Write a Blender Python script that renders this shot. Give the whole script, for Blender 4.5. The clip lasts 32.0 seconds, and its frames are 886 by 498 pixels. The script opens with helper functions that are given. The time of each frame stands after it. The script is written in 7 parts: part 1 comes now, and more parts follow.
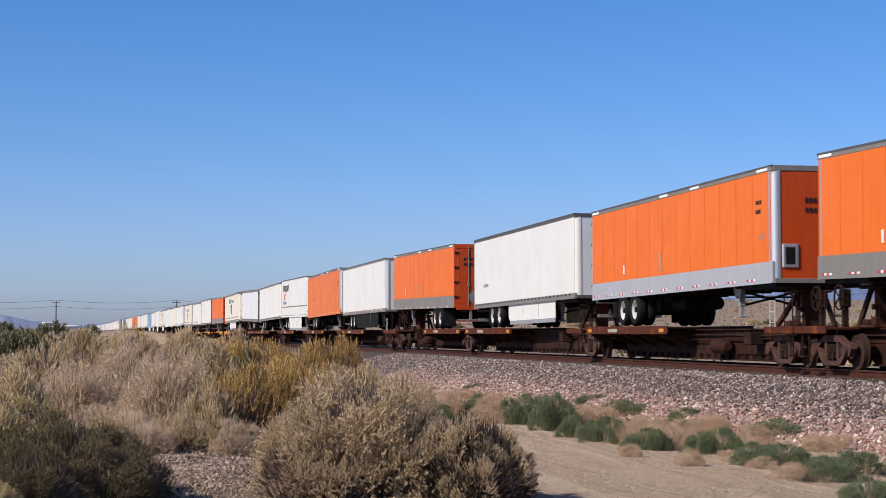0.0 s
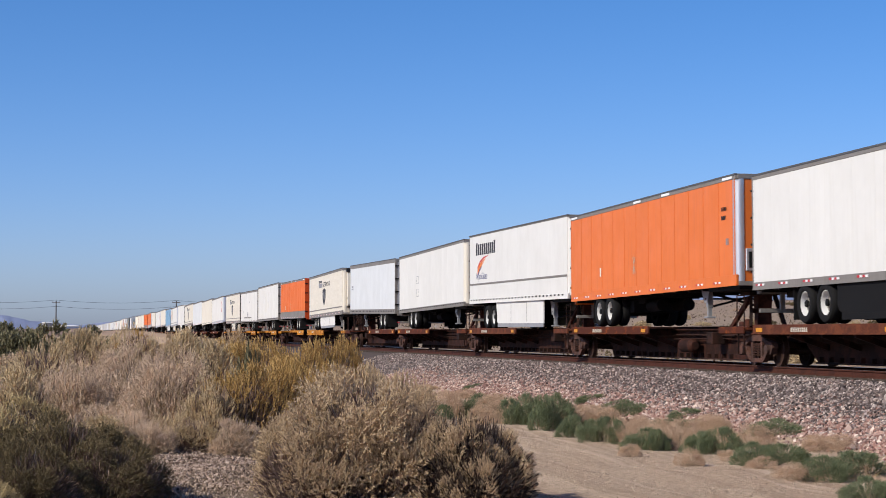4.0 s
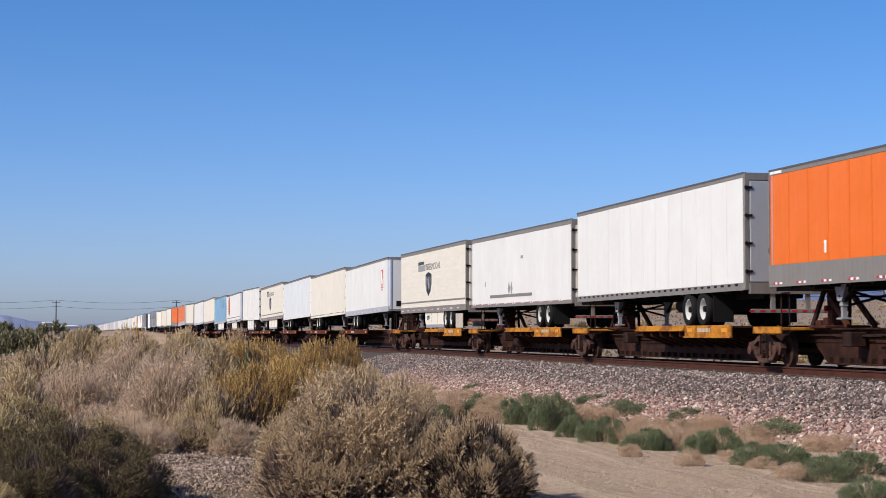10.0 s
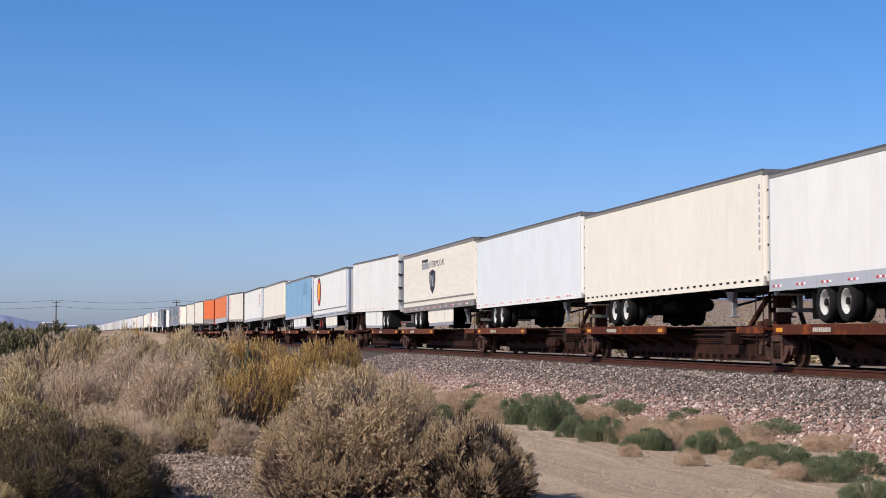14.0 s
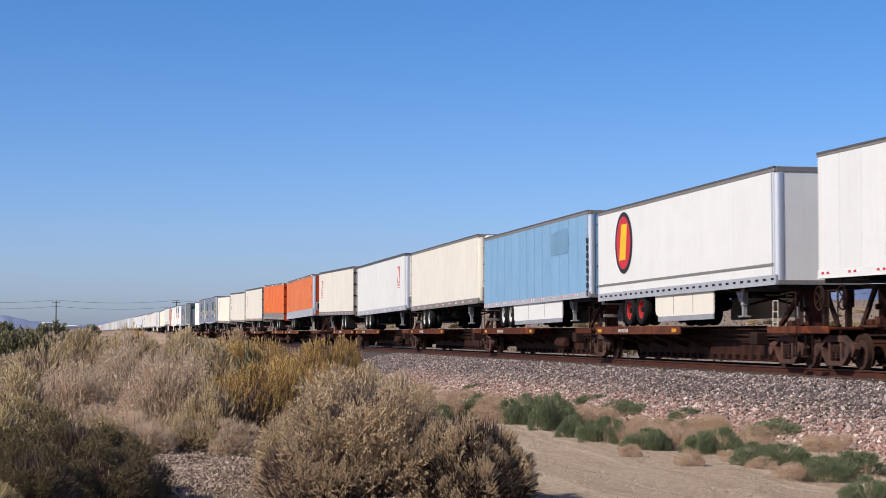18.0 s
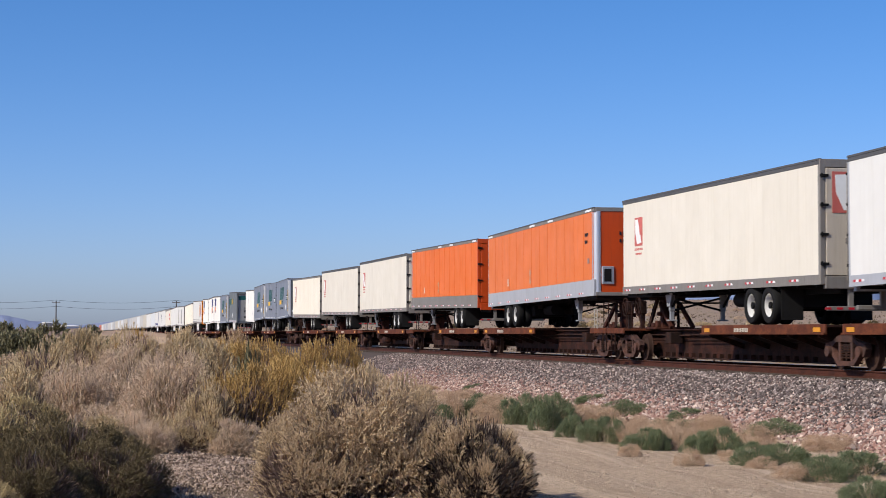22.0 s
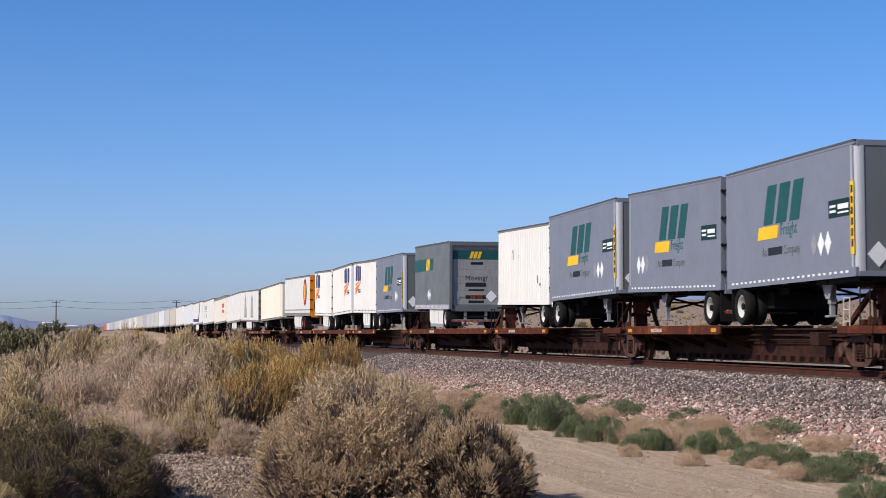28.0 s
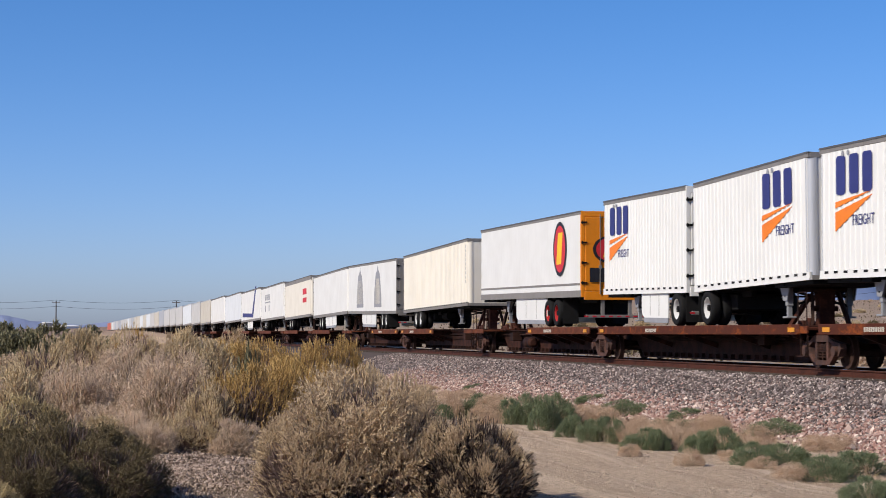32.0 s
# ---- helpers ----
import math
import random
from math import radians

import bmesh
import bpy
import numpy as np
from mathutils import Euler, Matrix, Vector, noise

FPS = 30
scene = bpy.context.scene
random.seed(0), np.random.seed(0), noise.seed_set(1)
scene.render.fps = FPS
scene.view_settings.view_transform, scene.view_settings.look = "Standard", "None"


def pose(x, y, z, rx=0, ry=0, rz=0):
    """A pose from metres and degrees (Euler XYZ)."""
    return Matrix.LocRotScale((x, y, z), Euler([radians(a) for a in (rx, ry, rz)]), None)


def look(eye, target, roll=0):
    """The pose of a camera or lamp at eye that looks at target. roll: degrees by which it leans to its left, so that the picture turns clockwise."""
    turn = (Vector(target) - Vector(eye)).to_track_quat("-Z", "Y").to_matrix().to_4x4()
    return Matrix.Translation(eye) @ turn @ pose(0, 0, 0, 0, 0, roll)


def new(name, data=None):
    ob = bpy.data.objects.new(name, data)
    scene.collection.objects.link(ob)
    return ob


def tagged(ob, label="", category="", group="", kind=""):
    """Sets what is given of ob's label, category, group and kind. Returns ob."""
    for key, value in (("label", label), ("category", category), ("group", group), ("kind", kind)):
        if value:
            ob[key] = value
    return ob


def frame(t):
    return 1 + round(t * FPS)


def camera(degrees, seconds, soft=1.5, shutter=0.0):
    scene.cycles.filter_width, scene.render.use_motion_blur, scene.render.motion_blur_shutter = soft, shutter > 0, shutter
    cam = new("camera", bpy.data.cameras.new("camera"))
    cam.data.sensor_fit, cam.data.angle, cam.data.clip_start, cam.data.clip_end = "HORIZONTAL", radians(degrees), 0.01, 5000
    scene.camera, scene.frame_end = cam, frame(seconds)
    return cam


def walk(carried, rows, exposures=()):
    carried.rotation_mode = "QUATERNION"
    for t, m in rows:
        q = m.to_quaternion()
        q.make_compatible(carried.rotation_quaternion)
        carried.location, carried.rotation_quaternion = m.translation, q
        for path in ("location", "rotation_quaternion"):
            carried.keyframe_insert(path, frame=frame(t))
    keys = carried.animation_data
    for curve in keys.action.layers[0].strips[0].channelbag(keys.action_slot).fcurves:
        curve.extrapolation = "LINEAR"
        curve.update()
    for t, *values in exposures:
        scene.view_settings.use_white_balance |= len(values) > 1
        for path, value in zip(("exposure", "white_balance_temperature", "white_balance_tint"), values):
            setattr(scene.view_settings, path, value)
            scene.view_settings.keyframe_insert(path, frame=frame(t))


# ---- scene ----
EYE = 2.05          # camera height over the dirt road
AIM = 11.58         # degrees that the camera looks away from the line of the track
TILT = 2.61
TRACK_X = 19.1      # centre line of the track
RAIL_Z = 1.18       # top of the rails
SPEED = 18.3        # metres a second
LEAD = -3.65        # where the train stands along the track at the start
CLIP = 32.0

cam = camera(26.96, CLIP, soft=0.75, shutter=0.12)
eye_pose = pose(0, 0, EYE, 90 + TILT, 0, -AIM)
walk(cam, [(0, eye_pose), (CLIP, eye_pose)], exposures=[(0, 0.0), (CLIP, 0.0)])

# ---- world and sun ----
SUN_EL, SUN_AZ = 37.0, 248.0   # azimuth clockwise from +Y
world = bpy.data.worlds.new("sky")
scene.world = world
world.use_nodes = True
wn = world.node_tree
sky = wn.nodes.new("ShaderNodeTexSky")
sky.sky_type = "NISHITA"
sky.sun_disc = False
sky.sun_elevation = radians(SUN_EL)
sky.sun_rotation = radians(SUN_AZ)
sky.altitude = 650
sky.air_density = 0.7
sky.dust_density = 1.6
sky.ozone_density = 1.0
back = wn.nodes["Background"]
back.inputs["Strength"].default_value = 0.103


def sky_tint(colour, col):
    n = wn.nodes.new("ShaderNodeMix")
    n.data_type, n.blend_type = "RGBA", "MULTIPLY"
    n.inputs[0].default_value = 1.0
    n.inputs[7].default_value = (*col, 1)
    wn.links.new(colour, n.inputs[6])
    return n.outputs[2]


tone = wn.nodes.new("ShaderNodeHueSaturation")
tone.inputs["Saturation"].default_value = 1.15
wn.links.new(sky_tint(sky.outputs[0], (0.72, 1.0, 1.435)), tone.inputs["Color"])
wn.links.new(sky_tint(tone.outputs[0], (1.67, 1.146, 1.0)), back.inputs["Color"])

sun_data = bpy.data.lights.new("sun", "SUN")
sun_data.energy = 4.5
sun_data.angle = radians(0.53)
sun_data.color = (1.0, 0.945, 0.82)
sun_ob = new("sun", sun_data)
to_sun = Vector((math.sin(radians(SUN_AZ)) * math.cos(radians(SUN_EL)),
                 math.cos(radians(SUN_AZ)) * math.cos(radians(SUN_EL)), math.sin(radians(SUN_EL))))
sun_ob.matrix_world = look(to_sun * 100, (0, 0, 0))


# ---- materials ----
def mat_base(name):
    m = bpy.data.materials.new(name)
    m.use_nodes = True
    nt = m.node_tree
    return m, nt, nt.nodes["Principled BSDF"]


def node(nt, kind, **vals):
    n = nt.nodes.new(kind)
    for k, v in vals.items():
        n.inputs[k.replace("_", " ")].default_value = v
    return n


def ramp(nt, fac, stops):
    r = nt.nodes.new("ShaderNodeValToRGB")
    el = r.color_ramp.elements
    while len(el) < len(stops):
        el.new(0.5)
    for e, (p, c) in zip(el, stops):
        e.position, e.color = p, (*c, 1)
    nt.links.new(fac, r.inputs[0])
    return r.outputs[0]


def mix(nt, fac, a, b, mode="MIX"):
    n = nt.nodes.new("ShaderNodeMix")
    n.data_type, n.blend_type = "RGBA", mode
    for sock, v in ((n.inputs[0], fac), (n.inputs[6], a), (n.inputs[7], b)):
        if hasattr(v, "is_output"):
            nt.links.new(v, sock)
        elif isinstance(v, (int, float)):
            sock.default_value = v
        else:
            sock.default_value = (*v, 1)
    return n.outputs[2]


def coords(nt, scale=(1, 1, 1), kind="Object"):
    tc = nt.nodes.new("ShaderNodeTexCoord")
    mp = nt.nodes.new("ShaderNodeMapping")
    mp.inputs["Scale"].default_value = scale
    info = nt.nodes.new("ShaderNodeObjectInfo")
    away = nt.nodes.new("ShaderNodeVectorMath")
    away.operation = "MULTIPLY_ADD"
    away.inputs[1].default_value = (61, 37, 23)
    nt.links.new(info.outputs["Random"], away.inputs[0])
    nt.links.new(tc.outputs[kind], away.inputs[2])
    nt.links.new(away.outputs[0], mp.inputs[0])
    return mp.outputs[0]


def noise_tex(nt, vec, scale, detail=4.0, rough=0.6):
    n = node(nt, "ShaderNodeTexNoise", Scale=scale, Detail=detail, Roughness=rough)
    nt.links.new(vec, n.inputs["Vector"])
    return n.outputs["Fac"]


def bump(nt, bsdf, height, strength, distance):
    b = node(nt, "ShaderNodeBump", Strength=strength, Distance=distance)
    nt.links.new(height, b.inputs["Height"])
    nt.links.new(b.outputs[0], bsdf.inputs["Normal"])


def paint(name, col, dirt=(0.25, 0.2, 0.15), rough=0.42, wear=0.25, metal=0.0, streak=1.0, corrugate=0.0):
    """Weathered vehicle paint: soft mottling, streaks that run down and a little grime."""
    m, nt, b = mat_base(name)
    v = coords(nt)
    info = nt.nodes.new("ShaderNodeObjectInfo")
    low = noise_tex(nt, v, 0.8, 3)
    st = noise_tex(nt, coords(nt, (5.0, 5.0, 0.25)), 1.6 * streak, 5, 0.65)
    fine = noise_tex(nt, v, 14, 6, 0.7)
    c = mix(nt, ramp(nt, low, [(0.3, (0, 0, 0)), (0.75, (1, 1, 1))]), col, tuple(min(1, x * 0.92) for x in col))
    c = mix(nt, ramp(nt, st, [(0.5, (0, 0, 0)), (0.8, (wear, wear, wear))]), c, dirt)
    c = mix(nt, ramp(nt, fine, [(0.58, (0, 0, 0)), (0.78, (wear * 0.7, wear * 0.7, wear * 0.7))]), c, dirt)
    drip = noise_tex(nt, coords(nt, (13.0, 13.0, 0.5)), 1.2, 4, 0.6)
    c = mix(nt, ramp(nt, drip, [(0.6, (0, 0, 0)), (0.78, (wear * 0.8, wear * 0.8, wear * 0.8))]), c, dirt)
    hue = node(nt, "ShaderNodeHueSaturation")
    mr = node(nt, "ShaderNodeMapRange")
    mr.inputs["To Min"].default_value, mr.inputs["To Max"].default_value = 0.975, 1.02
    nt.links.new(info.outputs["Random"], mr.inputs["Value"])
    nt.links.new(mr.outputs[0], hue.inputs["Value"])
    nt.links.new(c, hue.inputs["Color"])
    nt.links.new(hue.outputs[0], b.inputs["Base Color"])
    nt.links.new(ramp(nt, low, [(0.2, (rough - 0.08,) * 3), (0.8, (rough + 0.12,) * 3)]), b.inputs["Roughness"])
    b.inputs["Metallic"].default_value = metal
    b.inputs["Specular IOR Level"].default_value = 0.3
    h = noise_tex(nt, coords(nt, (1, 1, 0.6)), 1.3, 3)
    bump(nt, b, h, 0.35, 0.02)
    return m


def plain(name, col, rough=0.6, metal=0.0, var=0.25, scale=9.0, bumpy=0.1):
    m, nt, b = mat_base(name)
    v = coords(nt)
    f = noise_tex(nt, v, scale, 6, 0.65)
    g = noise_tex(nt, v, scale * 0.13, 3)
    c = mix(nt, f, tuple(x * (1 - var) for x in col), tuple(min(1, x * (1 + var)) for x in col))
    c = mix(nt, ramp(nt, g, [(0.35, (0, 0, 0)), (0.7, (0.6, 0.6, 0.6))]), c, tuple(x * 0.75 for x in col))
    nt.links.new(c, b.inputs["Base Color"])
    b.inputs["Roughness"].default_value, b.inputs["Metallic"].default_value = rough, metal
    b.inputs["Specular IOR Level"].default_value = 0.5 if metal else 0.22
    if bumpy:
        bump(nt, b, f, bumpy, 0.01)
    return m


def rusty(name, col, rust=(0.11, 0.038, 0.018), amount=0.5):
    """Old railway paint: base colour broken by rust, dust and dark oil."""
    m, nt, b = mat_base(name)
    v = coords(nt)
    f = noise_tex(nt, v, 2.2, 8, 0.7)
    g = noise_tex(nt, v, 17, 6, 0.7)
    lo = 0.62 - amount * 0.35
    c = mix(nt, ramp(nt, f, [(lo, (0, 0, 0)), (lo + 0.12, (1, 1, 1))]), col, rust)
    c = mix(nt, ramp(nt, g, [(0.45, (0, 0, 0)), (0.8, (0.55, 0.55, 0.55))]), c, (0.018, 0.010, 0.007))
    nt.links.new(c, b.inputs["Base Color"])
    b.inputs["Roughness"].default_value = 0.78
    b.inputs["Specular IOR Level"].default_value = 0.15
    bump(nt, b, g, 0.25, 0.01)
    return m


def leafy(name, cols, rough=0.75, thin=0.35, patch=0.5, fleck=None):
    """Foliage or stones: the colour drifts over each plant and changes from leaf to leaf."""
    m, nt, b = mat_base(name)
    geo = nt.nodes.new("ShaderNodeNewGeometry")
    stops = [(i / max(1, len(cols) - 1), c) for i, c in enumerate(cols)]
    pick = geo.outputs["Random Per Island"]
    v = coords(nt)
    if fleck is not None:
        drift = node(nt, "ShaderNodeMapRange")
        drift.inputs["From Min"].default_value, drift.inputs["From Max"].default_value = 0.3, 0.7
        nt.links.new(noise_tex(nt, v, 7.0, 3), drift.inputs["Value"])
        blend = nt.nodes.new("ShaderNodeMix")
        blend.inputs[0].default_value = fleck
        nt.links.new(drift.outputs[0], blend.inputs[2])
        nt.links.new(pick, blend.inputs[3])
        pick = blend.outputs[0]
    c = ramp(nt, pick, stops)
    big = noise_tex(nt, v, 2.4, 3)
    c = mix(nt, ramp(nt, big, [(0.35, (0, 0, 0)), (0.7, (patch,) * 3)]), c, tuple(x * 0.6 for x in cols[0]))
    nt.links.new(c, b.inputs["Base Color"])
    b.inputs["Roughness"].default_value = rough
    b.inputs["Specular IOR Level"].default_value = 0.2
    if thin:
        tr = nt.nodes.new("ShaderNodeBsdfTranslucent")
        nt.links.new(c, tr.inputs["Color"])
        ms = nt.nodes.new("ShaderNodeMixShader")
        ms.inputs[0].default_value = thin
        nt.links.new(b.outputs[0], ms.inputs[1])
        nt.links.new(tr.outputs[0], ms.inputs[2])
        nt.links.new(ms.outputs[0], nt.nodes["Material Output"].inputs["Surface"])
    return m


ORANGE = paint("orange_trailer_paint", (0.748, 0.148, 0.0088), dirt=(0.42, 0.10, 0.02), wear=0.3)
ORANGE_DULL = paint("faded_orange_trailer_paint", (0.704, 0.167, 0.0308), dirt=(0.42, 0.12, 0.06), wear=0.35)
# Shaded copy of the orange, for noses and doors half turned from the sun.
ORANGE_SHADE = paint("shaded_orange_end_paint", (0.52, 0.062, 0.008), dirt=(0.16, 0.04, 0.02), wear=0.45)
WHITE = paint("white_trailer_paint", (0.713, 0.695, 0.656), dirt=(0.5, 0.46, 0.40), wear=0.22)
WHITE_COOL = paint("bluish_white_trailer_paint", (0.66, 0.673, 0.678), dirt=(0.48, 0.48, 0.47), wear=0.3)
CREAM = paint("cream_trailer_paint", (0.735, 0.675, 0.57), dirt=(0.5, 0.42, 0.30), wear=0.25)
BLUE = paint("light_blue_trailer_paint", (0.20, 0.36, 0.52), dirt=(0.10, 0.24, 0.36), wear=0.4)
BLUE_PATCH = paint("darker_blue_patch_paint", (0.15, 0.27, 0.39), dirt=(0.08, 0.18, 0.27), wear=0.4)
GREY = paint("grey_trailer_paint", (0.178, 0.193, 0.236), dirt=(0.22, 0.23, 0.26), wear=0.2)
GREY_DARK = paint("dark_grey_trailer_paint", (0.132, 0.141, 0.145), dirt=(0.1, 0.1, 0.1), wear=0.2)
RED_FAR = paint("red_trailer_paint", (0.52, 0.11, 0.06), wear=0.3)
# White dulled with grey to stand for distance haze on far trailers.
HAZED_WHITE = paint("hazed_greyish_white_paint", (0.528, 0.51, 0.484), dirt=(0.36, 0.32, 0.28), wear=0.4)
TAN_FAR = paint("tan_trailer_paint", (0.546, 0.493, 0.405), wear=0.3)
YELLOW_DOOR = paint("amber_door_paint", (0.748, 0.229, 0.0088), dirt=(0.4, 0.18, 0.03), wear=0.2)
ALU = paint("brushed_aluminium", (0.62, 0.63, 0.65), dirt=(0.35, 0.34, 0.33), rough=0.38, metal=0.75, wear=0.3)
STEEL_RAIL = paint("dull_grey_rail_paint", (0.235, 0.215, 0.195), dirt=(0.11, 0.085, 0.07), rough=0.55, metal=0.2, wear=0.5)
SILVER_PAINT = paint("silver_lower_panel_paint", (0.422, 0.431, 0.458), dirt=(0.28, 0.26, 0.25), rough=0.5, metal=0.2, wear=0.4)
ROOF = paint("weathered_roof_sheet", (0.5, 0.5, 0.5), dirt=(0.25, 0.24, 0.22), rough=0.5, metal=0.3, wear=0.4)
DARK_RAIL = paint("dark_top_rail_paint", (0.085, 0.085, 0.09), dirt=(0.16, 0.15, 0.14), rough=0.6, wear=0.3)
UNDER = plain("black_chassis_paint", (0.006, 0.0055, 0.0055), 0.8)
RUBBER = plain("tyre_rubber", (0.008, 0.0075, 0.0075), 0.85, var=0.35, scale=20)
RIM_WHITE = plain("white_wheel_rim", (0.68, 0.67, 0.64), 0.5, var=0.12)
# Disc grey stands for the shade deep inside the white rim.
RIM_GREY = plain("shaded_wheel_disc", (0.22, 0.2, 0.18), 0.6, var=0.3)
RIM_RED = plain("red_wheel_rim", (0.42, 0.03, 0.03), 0.5, var=0.2)
TAPE_RED = plain("red_reflector", (0.5, 0.02, 0.03), 0.3, var=0.1, bumpy=0)
TAPE_WHITE = plain("white_reflector", (0.8, 0.8, 0.8), 0.3, var=0.05, bumpy=0)
INK = plain("black_lettering", (0.02, 0.02, 0.025), 0.5, bumpy=0)
INK_GREY = plain("grey_lettering", (0.28, 0.28, 0.3), 0.6, bumpy=0)
INK_NAVY = plain("navy_lettering", (0.035, 0.04, 0.16), 0.5, bumpy=0)
INK_GREEN = plain("dark_green_lettering", (0.014, 0.085, 0.08), 0.5, bumpy=0)
SIGN_GREEN = plain("black_green_sign", (0.008, 0.03, 0.027), 0.5, bumpy=0)
INK_YELLOW = plain("yellow_lettering", (0.85, 0.48, 0.02), 0.5, bumpy=0)
INK_ORANGE = plain("orange_lettering", (0.8, 0.2, 0.02), 0.5, bumpy=0)
INK_FADED = plain("faded_red_lettering", (0.52, 0.13, 0.11), 0.6, bumpy=0)
DOOR_TAN = paint("stained_tan_door", (0.5, 0.44, 0.36), dirt=(0.26, 0.2, 0.14), wear=0.6)
DOOR_GREY = paint("worn_grey_roll_door", (0.30, 0.30, 0.29), dirt=(0.14, 0.12, 0.10), wear=0.6)
INK_RED = plain("red_lettering", (0.55, 0.03, 0.04), 0.5, bumpy=0)
INK_WHITE = plain("white_lettering", (0.8, 0.8, 0.78), 0.5, var=0.08, bumpy=0)
# One car paint: brown darkened for shade under the decks, edge lightened as sunlit.
CAR_BROWN = rusty("shaded_rusty_car_paint", (0.020, 0.008, 0.0055), rust=(0.048, 0.0165, 0.0105))
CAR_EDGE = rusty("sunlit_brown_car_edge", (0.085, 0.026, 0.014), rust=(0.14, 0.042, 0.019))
CAR_ORANGE = rusty("worn_orange_car_paint", (0.22, 0.052, 0.011), rust=(0.075, 0.02, 0.01), amount=0.75)
CAR_YELLOW = rusty("worn_yellow_car_paint", (0.50, 0.20, 0.02), rust=(0.20, 0.065, 0.015), amount=0.45)
# Grimy steel, darkened further to stand for the shade beneath the cars.
CAR_DARK = rusty("grimy_shaded_steel", (0.018, 0.0095, 0.0075), rust=(0.040, 0.0165, 0.011))
TRUCK_STEEL = rusty("dusty_brown_truck_casting", (0.062, 0.036, 0.030), rust=(0.105, 0.050, 0.037))
HITCH_RED = rusty("rust_red_hitch_paint", (0.036, 0.0115, 0.0075), rust=(0.080, 0.026, 0.015))
LEG_GREY = paint("dull_grey_leg_paint", (0.26, 0.26, 0.27), dirt=(0.12, 0.10, 0.09), rough=0.5, wear=0.4)
COWL_BLACK = plain("black_cowl_plastic", (0.014, 0.014, 0.015), 0.5, bumpy=0)
WHEEL_STEEL = plain("rail_wheel_steel", (0.045, 0.022, 0.015), 0.75, metal=0.0)
RAIL_STEEL = rusty("rusty_rail_web", (0.048, 0.017, 0.011), rust=(0.070, 0.023, 0.014), amount=0.6)
RAIL_TOP = plain("polished_rail_head", (0.5, 0.5, 0.52), 0.25, metal=0.9, scale=3)
TIE_WOOD = plain("weathered_tie_wood", (0.08, 0.06, 0.048), 0.9, var=0.4)
POLE_WOOD = plain("grey_pole_wood", (0.10, 0.08, 0.065), 0.9)
TWIG = plain("dry_twig", (0.23, 0.17, 0.12), 0.9, var=0.4)
TWIG_GREY = plain("grey_twig", (0.30, 0.26, 0.23), 0.9, var=0.4)
SAGE = leafy("sage_leaves", [(0.335, 0.232, 0.142), (0.473, 0.338, 0.208), (0.612, 0.449, 0.283), (0.532, 0.394, 0.227), (0.71, 0.533, 0.358)], thin=0.1, fleck=0.45)
# Dark leaves of the plain's scrub; on near saltbushes the dark stands for shade.
SAGE_DARK = leafy("dark_sage_and_shade", [(0.075, 0.052, 0.028), (0.15, 0.11, 0.056), (0.235, 0.18, 0.094), (0.11, 0.083, 0.04)], thin=0.0, fleck=0.5)
GOLD = leafy("golden_green_leaves", [(0.274, 0.161, 0.0577), (0.451, 0.286, 0.102), (0.588, 0.38, 0.144), (0.392, 0.264, 0.107)], thin=0.12, fleck=0.5)
DRY = leafy("dry_pinkish_stalks", [(0.56, 0.40, 0.28), (0.76, 0.57, 0.41), (0.60, 0.44, 0.31), (0.84, 0.66, 0.48)], thin=0.2, fleck=0.6)
OLIVE = leafy("olive_leaves", [(0.38, 0.279, 0.149), (0.56, 0.421, 0.24), (0.7, 0.534, 0.331), (0.5, 0.383, 0.206)], thin=0.12, fleck=0.5)
GREEN = leafy("deep_green_shoots", [(0.085, 0.115, 0.060), (0.165, 0.20, 0.105), (0.27, 0.30, 0.165), (0.13, 0.165, 0.09)], thin=0.2, fleck=0.6)
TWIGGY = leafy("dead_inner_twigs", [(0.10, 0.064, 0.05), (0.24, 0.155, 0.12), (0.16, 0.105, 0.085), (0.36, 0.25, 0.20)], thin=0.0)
STRAW = leafy("straw_stalks", [(0.50, 0.34, 0.225), (0.72, 0.53, 0.37), (0.42, 0.28, 0.185), (0.64, 0.46, 0.315)], thin=0.2, fleck=0.6)
# Darkened copy of the dead inner twigs, standing for shade in the hollows.
DEAD_SHADED = leafy("shaded_dead_twigs", [(0.028, 0.018, 0.014), (0.065, 0.042, 0.033), (0.11, 0.075, 0.058), (0.045, 0.03, 0.024)], thin=0.0)
DRY_TWIGS = leafy("dry_mixed_twigs", [(0.24, 0.17, 0.11), (0.42, 0.31, 0.20), (0.34, 0.25, 0.15), (0.50, 0.38, 0.26)], thin=0.0)
REFLECTOR = plain("amber_reflector", (0.62, 0.26, 0.02), 0.4, bumpy=0)
PALE_OLIVE = leafy("pale_olive_leaves", [(0.3, 0.223, 0.107), (0.52, 0.399, 0.204), (0.68, 0.522, 0.281), (0.42, 0.323, 0.16)], thin=0.1, fleck=0.5)
CREOSOTE = leafy("creosote_leaves", [(0.12, 0.105, 0.055), (0.23, 0.205, 0.11), (0.32, 0.285, 0.165)], thin=0.1, fleck=0.6)


# ---- mesh helpers ----
MESHES = {}


def bm_box(bm, x0, x1, y0, y1, z0, z1, bevel=0.0):
    m = Matrix.Translation(((x0 + x1) / 2, (y0 + y1) / 2, (z0 + z1) / 2)) @ Matrix.Diagonal((x1 - x0, y1 - y0, z1 - z0, 1))
    r = bmesh.ops.create_cube(bm, size=1, matrix=m)
    if bevel:
        es = {e for v in r["verts"] for e in v.link_edges}
        bmesh.ops.bevel(bm, geom=list(es), offset=bevel, segments=1, affect="EDGES")
    return bm


